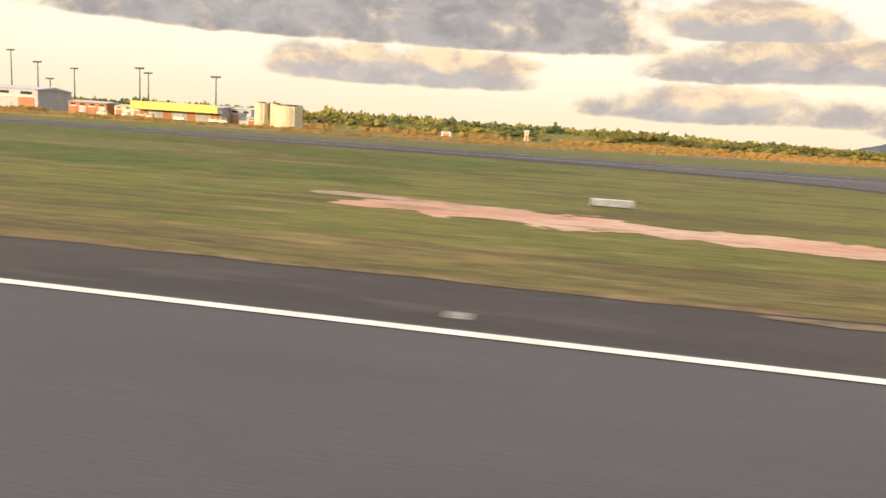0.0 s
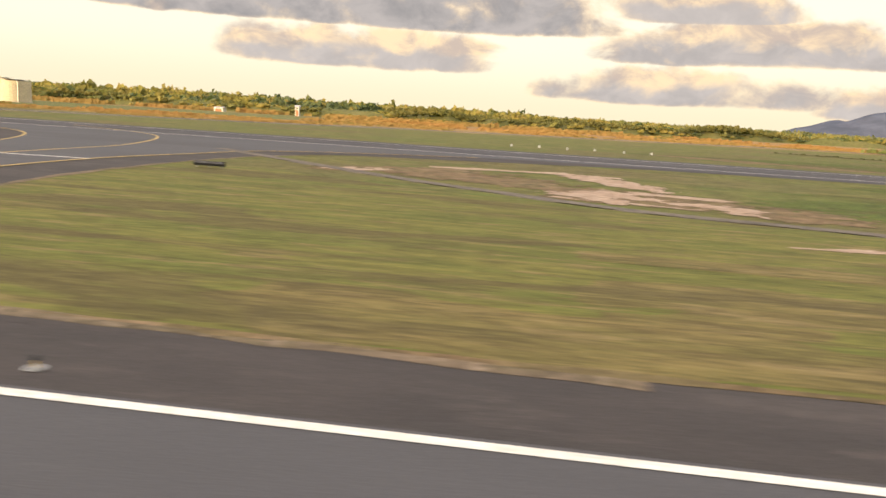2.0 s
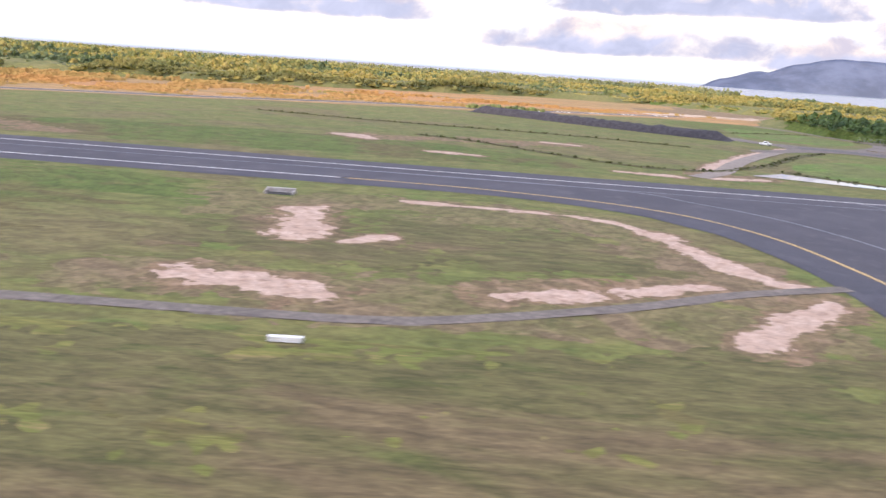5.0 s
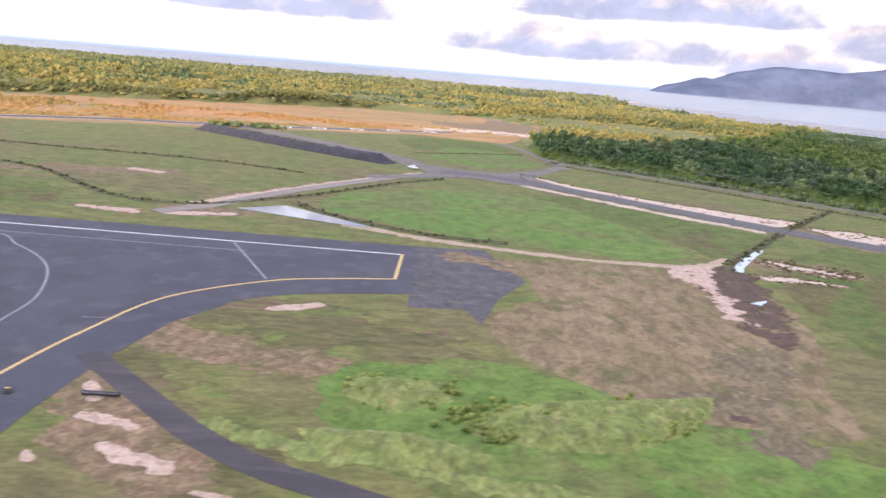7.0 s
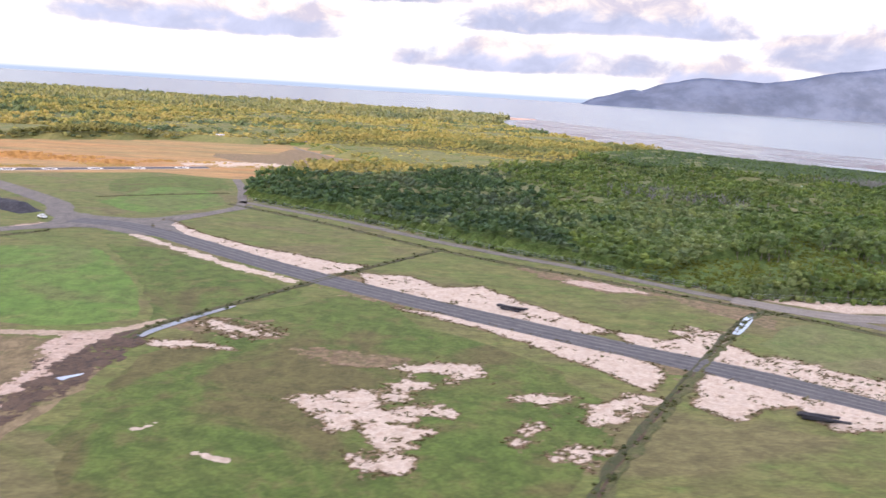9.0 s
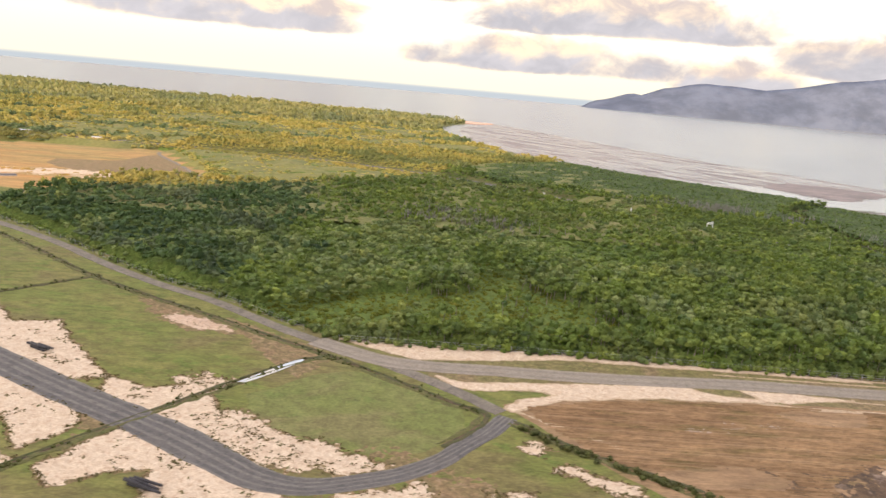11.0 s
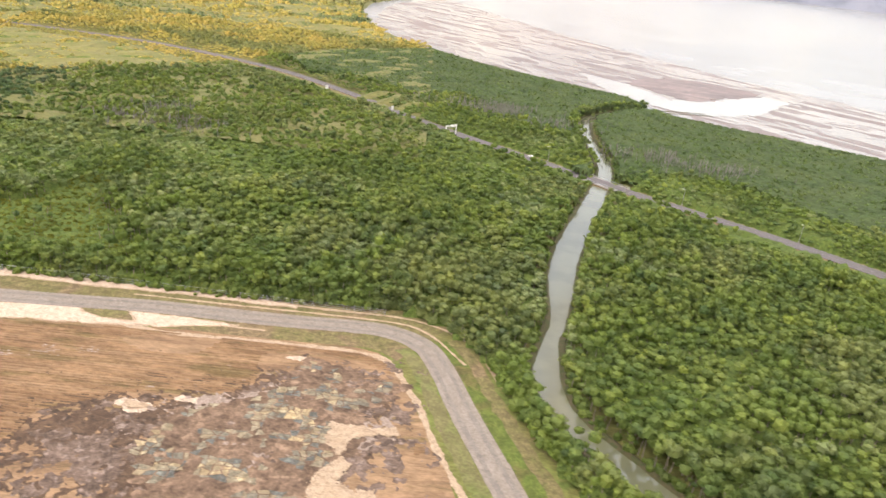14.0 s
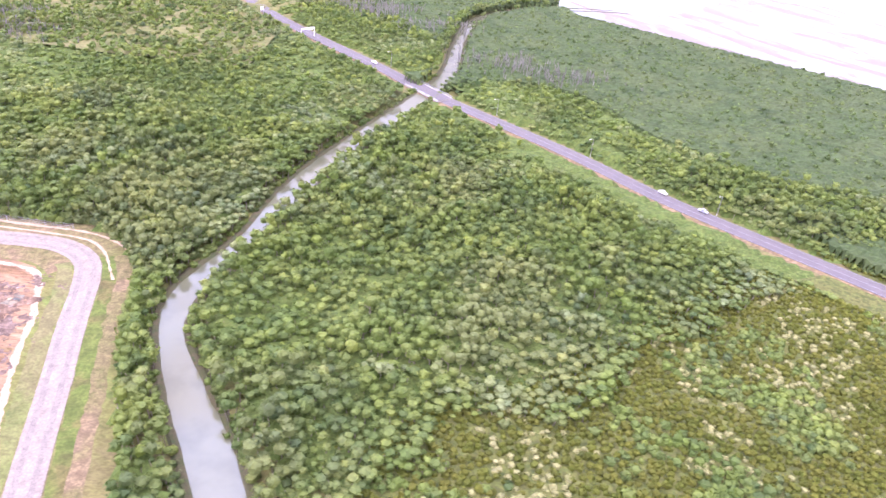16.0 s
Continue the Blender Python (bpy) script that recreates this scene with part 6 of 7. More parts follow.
def blades(seed):
    r = np.random.default_rng(seed)
    out = []
    for k in range(3):
        a, ox, oy = r.uniform(-0.7, 0.7), r.uniform(-0.7, 0.7), r.uniform(-0.7, 0.7)
        c, s, h, w = math.cos(a), math.sin(a), r.uniform(0.25, 0.45), r.uniform(0.35, 0.7)
        out.append([(ox - c * w, oy - s * w, 0), (ox + c * w, oy + s * w, 0), (ox + c * w * 0.6 + 0.1, oy + s * w * 0.6 + 0.16, h), (ox - c * w * 0.7, oy - s * w * 0.7 + 0.16, h * 0.8)])
    return np.array(out)


grove("dry_tall_grass", [blades(700 + s) for s in range(6)], gx_, gy_, rng, DRYBLADE, "tall dry orange grass on the sunlit plain", "grass", scale_low=0.7, scale_high=1.3, spin=0.05, tall=1 + 2.2 * np.clip((beyond - 30) / 60, 0, 1))
# middle distance
x, y = stand(262, 740, 50, 520, 2.3, rng)
far_off = line_distance(x, y, [(470, 60), (640, 60)]) >= 125
left_side = (x < 395) & ~inside(x, y, OPENING)
x2, y2 = x[far_off | left_side], y[far_off | left_side]
tall = 0.9 + 0.4 * noise_at(x2, y2, 0.03, 3.0)
tall = tall * np.clip(line_distance(x2, y2, HIGH) / 11, 0.4, 1) * rng.uniform(0.75, 1.15, len(x2))
near_side = ~inside(x2, y2, [*HIGH[1:], (900, 400), (500, 900), (250, 900)])
tall = tall * np.where(near_side & (x2 < 474), np.clip((line_distance(x2, y2, HIGH) - 3) / 17, 0.28, 1), 1)
upper_bank = (y2 > 236) & (line_distance(x2, y2, CREEK_LEFT) < 5)
tall = np.where(upper_bank, 0.92, tall)
MARSH = [(314, 303), (345, 303), (388, 342), (412, 378), (396, 391), (352, 412), (295, 424), (268, 402)]
marsh = inside(x2, y2, MARSH)
tall = np.where(marsh, 0.3 + 0.25 * tall, tall)
# wood past the shadow edge takes the leaves with sunlight in their colour
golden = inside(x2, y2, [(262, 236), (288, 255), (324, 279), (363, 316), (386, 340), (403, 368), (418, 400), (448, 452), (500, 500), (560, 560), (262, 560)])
pale = (noise_at(x2, y2, 0.05, 12.0) + 0.5 * noise_at(x2, y2, 0.35, 15.0) > 0.42) | (inside(x2, y2, PALE_ZONE) & (noise_at(x2, y2, 0.3, 15.0) > -0.02))
seaward = inside(x2, y2, [*HIGH[4:], (900, 400), (500, 700), (300, 560)]) & ~golden & ~upper_bank & (noise_at(x2, y2, 0.02, 31.0) + 0.02 * (line_distance(x2, y2, HIGH) - 22) > 0)
sparse = seaward & (rng.random(len(x2)) < 0.55 + 0.45 * np.exp(-np.clip(line_distance(x2, y2, HIGH) - 22, 0, 200) / 16))
grove("shore_mangroves", MID, x2[sparse], y2[sparse], rng, LEAF_SEA, "even mangroves along the shore, haze partly in their grey-green colour", "mangroves", scale_low=0.6, scale_high=0.8, tall=np.full(sparse.sum(), 0.98))


def shore_canopy(cell=1.05):
    """The closed, even canopy of young mangroves between highway and shore."""
    xs, ys = np.arange(400, 745, cell), np.arange(110, 520, cell)
    gx, gy = np.meshgrid(xs, ys, indexing="ij")
    r = np.random.default_rng(9)
    ok = inside(gx, gy, [*HIGH[4:], (900, 400), (500, 700), (300, 560)]) & inside(gx, gy, WOOD) & ~inside(gx, gy, creek_outline)
    ok &= ~inside(gx, gy, [(262, 236), (288, 255), (324, 279), (363, 316), (386, 340), (403, 368), (418, 400), (448, 452), (500, 500), (560, 560), (262, 560)])
    pts = np.argwhere(ok)
    flat = np.array([noise.noise(Vector((xs[i] * 0.02, ys[j] * 0.02, 31.0))) for i, j in pts])
    px_, py_ = gx[ok], gy[ok]
    inner = flat + 0.02 * (line_distance(px_, py_, HIGH) - 24) > 0
    inner &= (line_distance(px_, py_, CREEK_LEFT) > 1.3) & (line_distance(px_, py_, CREEK_RIGHT) > 1.3)
    ok[tuple(pts[~inner].T)] = False
    z = np.where(ok, 2.7 + r.uniform(-0.32, 0.32, gx.shape), 0.3)
    gx, gy = gx + r.uniform(-0.3, 0.3, gx.shape), gy + r.uniform(-0.3, 0.3, gx.shape)
    idx = np.arange(gx.size).reshape(gx.shape)
    use = ok[:-1, :-1] & ok[1:, :-1] | ok[:-1, 1:] & ok[1:, 1:]
    faces = np.stack([idx[:-1, :-1], idx[1:, :-1], idx[1:, 1:], idx[:-1, 1:]], -1)[use]
    used, back = np.unique(faces, return_inverse=True)
    verts = np.stack([gx, gy, z], -1).reshape(-1, 3)[used]
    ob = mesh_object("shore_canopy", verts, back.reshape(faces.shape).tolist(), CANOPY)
    tagged(ob, "closed even canopy of shore mangroves, crown shade in its dark green", "mangroves", kind="stuff")


shore_canopy()
pale = pale & ~seaward
dark = ~pale & ~golden & ~seaward
# stand beside the track takes the leaves with shade in their colour
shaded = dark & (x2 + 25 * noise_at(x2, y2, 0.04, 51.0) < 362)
grove("dark_mangroves", MID, x2[shaded], y2[shaded], rng, LEAF_SHADE_TINT, "mangroves beside the track, shade put into their dark bluish green", "mangroves", tall=tall[shaded])
dark &= ~shaded
grove("mangrove_wood_beyond", MID, x2[dark], y2[dark], rng, LEAF, "dark green mangrove wood beyond the track", "mangroves", tall=tall[dark])
grove("golden_marsh_wood", MID, x2[golden], y2[golden], rng, LEAF_SUN_TINT, "low wood beside the highway, sunlight put into its golden green", "woodland", tall=tall[golden])
pale = pale & ~golden
grove("pale_mangroves_beyond", MID, x2[pale], y2[pale], rng, LEAF_PALE, "paler grey-green crowns among the mangroves", "mangroves", scale_low=0.7, scale_high=1.1, tall=tall[pale])
x, y = stand(-420, 262, 230, 520, 5.0, rng)
xb, yb = stand(-300, 500, 520, 760, 4.8, rng)
x3, y3 = np.r_[x, xb], np.r_[y, yb]
tall = 0.85 + 0.4 * noise_at(x3, y3, 0.012, 3.0) + 0.5 * noise_at(x3, y3, 0.045, 9.0)
tall = tall * np.clip(line_distance(x3, y3, WOOD[43:]) / 70, 0.58, 1) * (0.8 + 0.5 * np.clip((200 - x3) / 260, 0, 1))
# cloud shadows as noise-picked stands with darker leaf colour
deep = noise_at(x3 * 0.35, y3, 0.03, 71.0) + 0.35 * noise_at(x3, y3, 0.12, 72.0) > 0.26
for sel, mat, name, label in ((~deep, LEAF_SUN_TINT, "far_woodland", "woodland beyond the airport, sunlight put into its golden green"), (deep, LEAF_CLOUD_SHADE, "far_dark_woodland", "far woodland stands with cloud shadow in their dark colour")):
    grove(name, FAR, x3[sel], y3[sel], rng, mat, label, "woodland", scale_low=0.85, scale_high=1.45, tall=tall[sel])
x, y = stand(-1000, -420, 230, 520, 6.4, rng)
xb, yb = stand(-1000, 500, 760, 1450, 7.8, rng)
xc, yc = stand(-1000, -300, 520, 760, 6.6, rng)
xb, yb = np.r_[xb, xc], np.r_[yb, yc]
x4, y4 = np.r_[x, xb], np.r_[y, yb]
grove("farthest_woodland", FARTHEST, x4, y4, rng, LEAF_FARTHEST, "distant woodland towards the beach, haze in its greyer colour", "woodland", scale_low=0.45, scale_high=0.8, tall=1.9 + 0.6 * noise_at(x4, y4, 0.012, 3.0))
bx_, by_ = np.meshgrid(np.arange(-420, 210, 1.9), np.arange(0, 36, 2.0), indexing="ij")
by_ = by_ + np.interp(bx_, [-420, -300, -100, 30, 110, 195, 210], [252, 252, 267, 294, 340, 396, 398])
bx_, by_ = (bx_ + rng.uniform(-0.9, 0.9, bx_.shape)).ravel(), (by_ + rng.uniform(-0.9, 0.9, by_.shape)).ravel()
mass = noise_at(bx_, by_, 0.022, 81.0) + 0.5 * noise_at(bx_, by_, 0.07, 82.0)
ok = mass > -0.22
bx_, by_, mass = bx_[ok], by_[ok], mass[ok]
grove("tree_belt_front", FINE, bx_, by_, rng, LEAF_BELT, "rounded olive trees at the edge of the plain, paled as by haze", "woodland", scale_low=0.9, scale_high=1.35, tall=np.clip(0.66 + 0.7 * mass, 0.4, 1.2))


def dead_stems(spots, count, seed):
    """Clusters of bare grey stems with forked tops standing out of the canopy."""
    r = np.random.default_rng(seed)
    sx, sy = [], []
    for (cx, cy, spread) in spots:
        sx.append(cx + r.normal(size=count) * spread)
        sy.append(cy + r.normal(size=count) * spread * 0.6)
    sx, sy = np.concatenate(sx), np.concatenate(sy)
    quads = []
    for x_, y_ in zip(sx, sy):
        h = r.uniform(4.4, 6.2)
        for k in range(4):
            base = np.array([x_, y_, 0.0 if k == 0 else h * r.uniform(0.55, 0.8)])
            tip = base + (np.array([r.normal() * 0.25, r.normal() * 0.25, h]) if k == 0 else np.array([r.normal() * 0.6, r.normal() * 0.6, r.uniform(0.6, 1.5)]))
            w = 0.13 if k == 0 else 0.075
            for turn in (0.3, 1.9):
                o = np.array([math.cos(turn) * w, math.sin(turn) * w, 0])
                quads.append([base - o, base + o, tip + o * 0.4, tip - o * 0.4])
    tagged(quads_object("dead_mangroves", np.array(quads), DEAD), "bare grey dead mangrove stems above the canopy", "dead trees", kind="stuff")


dead_stems([(522, 322, 9), (596, 252, 10), (612, 248, 8), (403, 239, 6), (533, 313, 6), (540, 322, 6), (556, 300, 9), (585, 262, 9), (410, 255, 8), (425, 236, 9)], 75, 3)
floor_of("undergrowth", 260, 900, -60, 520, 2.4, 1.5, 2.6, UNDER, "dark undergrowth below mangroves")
floor_of("woodland_floor", -1000, 500, 225, 1450, 8.0, 1.8, 3.4, UNDER_FAR, "shaded undergrowth below far woodland")


# ---------------------------------------------------------------- single trees beside the creek
def tree_thing(seed):
    r = np.random.default_rng(100 + seed)
    root = tagged(new("mangrove_tree"), "leafy green mangrove tree in a dense stand", "tree", "mangroves in the near stand")
    bm = tube_bm(0.13, 0.06, 3.6, sides=6)
    for k in range(4):
        a = k * 1.6 + r.uniform(0, 1)
        tilt = Matrix.Rotation(a, 4, "Z") @ Matrix.Rotation(radians(38 + 12 * r.random()), 4, "Y")
        tube_bm(0.06, 0.02, 1.1, (0, 0, 2.3 + 0.3 * k), 5, bm, tilt)
    part("trunk", bm, BARK, root)
    quads_object("crown", crown_kind(200 + seed, 46, 0.22, 1.1, 4.6, 8, (-0.4, 0.3, 0.8), knobs=8), LEAF, root)
    return root


singles = [tree_thing(k) for k in range(4)]
gx, gy = stand(552, 596, 86, 114, 1.75, rng)
keep = inside(gx, gy, NEAR_STAND)
for k, (px_, py_) in enumerate(zip(gx[keep], gy[keep])):
    m_ = pose(px_, py_, 0, 0, 0, random.uniform(0, 360)) @ Matrix.Scale(random.uniform(0.8, 1.2), 4)
    if k < 4:
        singles[k].matrix_basis = m_
    else:
        t_ = copy_thing(singles[k % 4], m_)


def bushes(name, pts, half, count, size, mat, label):
    """A loose belt of bushes along a line."""
    line = smooth(pts, 1.0)
    r = np.random.default_rng(len(name) + count)
    p = line[r.integers(0, len(line), count)] + r.normal(size=(count, 2)) * half
    kinds = [crown_kind(300 + s, 24, 0.26, 1.0, 1.5) for s in range(4)]
    grove(name, kinds, p[:, 0], p[:, 1], r, mat, label, "bushes", scale_low=size * 0.6, scale_high=size * 1.3)


for pts, w in DITCHES:
    line = smooth(pts, 1.0)
    count = int(len(line) * 1.5)
    r = np.random.default_rng(len(line))
    p = line[r.integers(0, len(line), count)] + r.normal(size=(count, 2)) * (w * 0.5 + 0.3)
    ok = line_distance(p[:, 0], p[:, 1], smooth(ROAD1, 3)) > 3.3
    grove("ditch_growth", [crown_kind(320 + q, 9, 0.3, 1.0, 1.1, 4, (-0.1, 0.6)) for q in range(4)], p[ok, 0], p[ok, 1], r, DITCHLEAF, "low dark growth along a ditch", "bushes", scale_low=0.14, scale_high=0.42)
bushes("reed_tufts", [(247.6, 46.2), (252, 46.6), (257, 47.4), (261.5, 48.4)], 1.3, 520, 0.27, REED_LEAF, "dense yellow-green reed clumps")
bushes("reed_tufts", [(239.5, 51), (242, 49.4), (244.6, 50.4)], 0.9, 150, 0.24, REED_LEAF, "dense yellow-green reed clumps")
bushes("ditch_bushes", [(412, 96), (421, 88), (431, 81), (442, 72)], 0.5, 90, 0.5, DITCHLEAF, "dark bushes along a ditch")
bushes("golden_bushes", [(168, 236), (180, 240), (188, 243)], 1.6, 40, 1.1, LEAF_PALE, "dry golden bushes by the heap")
bushes("fence_scrub", [(278, 211), (295, 198.6), (312, 185), (325, 172.8), (335, 164.4), (347, 155.4), (359, 147.6), (370, 138), (380, 130.4), (386, 126.8), (426, 126), (480, 123.8)], 0.7, 420, 0.75, LEAF, "scrub along the wood edge")
bushes("edge_thicket", [(384, 129.4), (426, 128.2), (480, 126), (502, 125.6), (513, 119.4), (520, 106.6), (524, 94), (527.6, 83.4), (531.4, 74)], 0.8, 760, 1.3, LEAF, "bushy green edge of the mangrove wood")
bushes("creek_scrub", [(523, 100), (522, 108), (526, 118), (528, 130), (531.5, 152)], 0.7, 90, 0.8, LEAF, "dark scrub on the creek bank")
bushes("bank_thicket", [(x - 1.3, y) for x, y in CREEK_LEFT[1:12]], 0.45, 300, 0.75, LEAF, "leafy thicket along the creek bank")
bushes("bank_thicket", [(x + 1.2, y) for x, y in CREEK_RIGHT[5:19]], 0.45, 400, 0.82, LEAF, "leafy thicket along the creek bank")


# ---------------------------------------------------------------- airfield things
def heap():
    """Long pile of dark crushed rock."""
    line = smooth([(169, 224), (186, 211), (208, 193.5), (231.5, 177.6)], 0.8)
    side = normals(line)
    verts, m = [], 11
    for i, (p, s) in enumerate(zip(line, side)):
        end = min(1.0, i / 5, (len(line) - 1 - i) / 5)
        for k in range(m):
            u = k / (m - 1) * 2 - 1
            bump = noise.noise(Vector((p[0] * 0.5, p[1] * 0.5, u * 2))) * 0.35 + noise.noise(Vector((p[0] * 0.15, p[1] * 0.15, 3))) * 0.3
            verts.append((p[0] + s[0] * u * 3.0, p[1] + s[1] * u * 3.0, max(0.0, (1 - u * u) * (2.0 + bump) * end)))
    faces = [(i * m + k, (i + 1) * m + k, (i + 1) * m + k + 1, i * m + k + 1) for i in range(len(line) - 1) for k in range(m - 1)]
    tagged(mesh_object("gravel_berm", verts, faces, HEAP), "long berm of dark crushed rock", "berm")


heap()


def marker_board(x, y, turn):
    root = tagged(new("marker_board"), "white gabled marker board on the grass", "marker board", "white marker boards")
    root.matrix_basis = pose(x, y, 0, 0, 0, turn)
    for s in (-1, 1):
        part("panel", box_bm(1.6, 0.05, 0.24, (0, s * 0.1, 0.04), 0.01), METAL, root)
    for s in (-0.7, 0.7):
        part("leg", box_bm(0.06, 0.3, 0.12, (s, 0, 0), 0.008), STEEL, root)
    part("ridge_cap", box_bm(1.62, 0.26, 0.03, (0, 0, 0.28), 0.01), METAL, root)


for x, y in ((1.3, 28.7), (87.7, 30.3), (164.2, 31.7), (17.4, 31.6)):
    marker_board(x, y, 4)


def guard_light(x, y):
    root = tagged(new("guard_light"), "small yellow runway guard light", "guard light", "guard lights at the holding line")
    root.matrix_basis = pose(x, y, 0.024)
    part("base", tube_bm(0.42, 0.42, 0.05, sides=12), DARK, root)
    part("housing", box_bm(0.36, 0.16, 0.2, (0, 0, 0.12), 0.03), YELLOW, root)
    part("stem", tube_bm(0.06, 0.06, 0.12, (0, 0, 0.03), 8), STEEL, root)
    for s in (-0.13, 0.13):
        part("lamp", tube_bm(0.06, 0.06, 0.03, (s * 0.7, -0.09, 0.22), 10, None, Matrix.Rotation(radians(90), 4, "X")), GLASS, root)


guard_light(199.6, 45.4)
guard_light(216.2, 45.3)


def direction_sign(x, y, w, turn=2):
    root = tagged(new("direction_sign"), "low black airfield sign on short legs", "airfield sign", "airfield signs")
    root.matrix_basis = pose(x, y, 0.02, 0, 0, turn)
    part("cabinet", box_bm(w, 0.22, 0.28, (0, 0, 0.12), 0.02), DARK, root)
    for s in np.linspace(-w * 0.4, w * 0.4, 3):
        part("leg", tube_bm(0.04, 0.04, 0.14, (s, 0, 0), 6), STEEL, root)
    part("face", box_bm(w * 0.94, 0.01, 0.1, (0, -0.117, 0.28), 0), FADED, root, "pale upper strip")


direction_sign(222.3, 45.6, 2.5)
direction_sign(47.6, 43.6, 2.0)


def edge_light(x, y):
    root = tagged(new("edge_light"), "small runway edge light on a stem", "edge light", "runway edge lights")
    root.matrix_basis = pose(x, y, 0.03)
    part("plate", tube_bm(0.16, 0.15, 0.02, sides=10), STEEL, root)
    part("stem", tube_bm(0.03, 0.025, 0.12, (0, 0, 0.02), 8), YELLOW, root)
    part("lens", tube_bm(0.05, 0.035, 0.07, (0, 0, 0.14), 10), GLASS, root)


for x in (10.6, 60.5, 110.4, 160.3):
    edge_light(x, 9.8)


def inset_plate(x, y):
    root = tagged(new("access_cover"), "pale steel access cover set in asphalt", "cover", "access covers")
    root.matrix_basis = pose(x, y, 0.013)
    part("rim", box_bm(0.32, 0.32, 0.02, (0, 0, 0), 0.005), CONCRETE, root)
    part("lid", box_bm(0.25, 0.24, 0.012, (0, 0, 0.02), 0.004), STEEL, root)


inset_plate(-1.5, 9.8)
inset_plate(49.8, 9.5)


def culvert(x, y, turn):
    root = tagged(new("culvert"), "concrete culvert mouth in the grass", "culvert", "culverts")
    root.matrix_basis = pose(x, y, 0, 0, 0, turn)
    part("headwall", box_bm(2.8, 0.25, 0.5, (0, 0.5, 0), 0.03), CONCRETE, root)
    part("apron", box_bm(2.4, 1.0, 0.06, (0, -0.1, 0), 0.02), DARK, root)
    for s in (-1.3, 1.3):
        part("wing_wall", box_bm(0.2, 1.0, 0.35, (s, -0.1, 0), 0.03), CONCRETE, root)


culvert(153.7, 68.2, 3)


def utility_truck(x, y, turn, mat, label, z=0.07):
    root = tagged(new("utility_truck"), label, "truck")
    root.matrix_basis = pose(x, y, z, 0, 0, turn)
    bm = box_bm(2.5, 0.92, 0.34, (0, 0, 0.22), 0.05)
    part("body", bm, mat, root)
    cab = bmesh.new()
    bmesh.ops.create_cube(cab, size=1)
    bmesh.ops.scale(cab, vec=(1.25, 0.86, 0.38), verts=cab.verts)
    for v in cab.verts:
        if v.co.z > 0:
            v.co.x *= 0.72
            v.co.y *= 0.86
    bmesh.ops.bevel(cab, geom=cab.edges[:], offset=0.04, segments=1, affect="EDGES")
    cab.transform(Matrix.Translation((0.05, 0, 0.74)))
    cabin = part("cabin", cab, mat, root)
    part("windscreen", box_bm(0.02, 0.66, 0.2, (0.6, 0, 0.63), 0, 0), GLASS, cabin)
    for s in (-1, 1):
        part("side_window", box_bm(0.8, 0.02, 0.18, (0.05, s * 0.405, 0.65)), GLASS, cabin)
    for sx in (-0.8, 0.82):
        for sy in (-0.42, 0.42):
            w = part("wheel", tube_bm(0.2, 0.2, 0.14, (sx, sy + 0.07, 0.2), 14, None, Matrix.Rotation(radians(90), 4, "X")), DARK, root)
            part("rim", tube_bm(0.11, 0.11, 0.15, (sx, sy + 0.075, 0.2), 10, None, Matrix.Rotation(radians(90), 4, "X")), STEEL, w)
    for sy in (-0.32, 0.32):
        part("headlight", box_bm(0.03, 0.16, 0.08, (1.24, sy, 0.4)), METAL, root)
    return root


utility_truck(236.8, 171.2, -35, METAL, "white utility truck parked on a gravel road", 0.06)
for x, y, turn, mat, label in ((628.5, 169.6, -46, METAL, "white car on the highway"), (637.0, 161.5, -44, GREYCLAD, "grey car on the highway"),
                               (542.0, 250.5, -45, METAL, "white car on the highway by the gantry"), (700.5, 110.0, -40, GREYCLAD, "grey car on the highway")):
    utility_truck(x, y, turn, mat, label, 0.43)


def gantry(x, y, turn):
    root = tagged(new("sign_gantry"), "white portal gantry over the highway", "gantry")
    root.matrix_basis = pose(x, y, 0, 0, 0, turn)
    for s in (-2.8, 2.8):
        part("post", tube_bm(0.2, 0.17, 3.8, (s, 0, 0), 10), METAL, root)
        part("foot", box_bm(0.8, 0.8, 0.35, (s, 0, 0), 0.04), CONCRETE, root)
    for z in (3.3, 3.8):
        part("beam", box_bm(6.0, 0.22, 0.2, (0, 0, z), 0.03), METAL, root)
    for s in np.linspace(-2.3, 2.3, 6):
        part("brace", box_bm(0.1, 0.1, 0.4, (s, 0, 3.45)), METAL, root)
    part("sign_panel", box_bm(2.4, 0.08, 0.9, (0.9, -0.2, 3.1), 0.03), METAL, root)


gantry(513.2, 273.5, 45)


def roadside_post(x, y, turn, height=4.2):
    root = tagged(new("roadside_sign"), "white roadside sign on two posts", "road sign", "roadside signs")
    root.matrix_basis = pose(x, y, 0, 0, 0, turn)
    for s in (-0.5, 0.5):
        part("post", tube_bm(0.08, 0.07, height, (s, 0, 0), 8), STEEL, root)
    part("panel", box_bm(1.5, 0.06, 1.5, (0, -0.08, height - 1.3), 0.03), METAL, root)


roadside_post(489, 297.5, 45, 3.6)
roadside_post(457.5, 328, 40, 3.2)


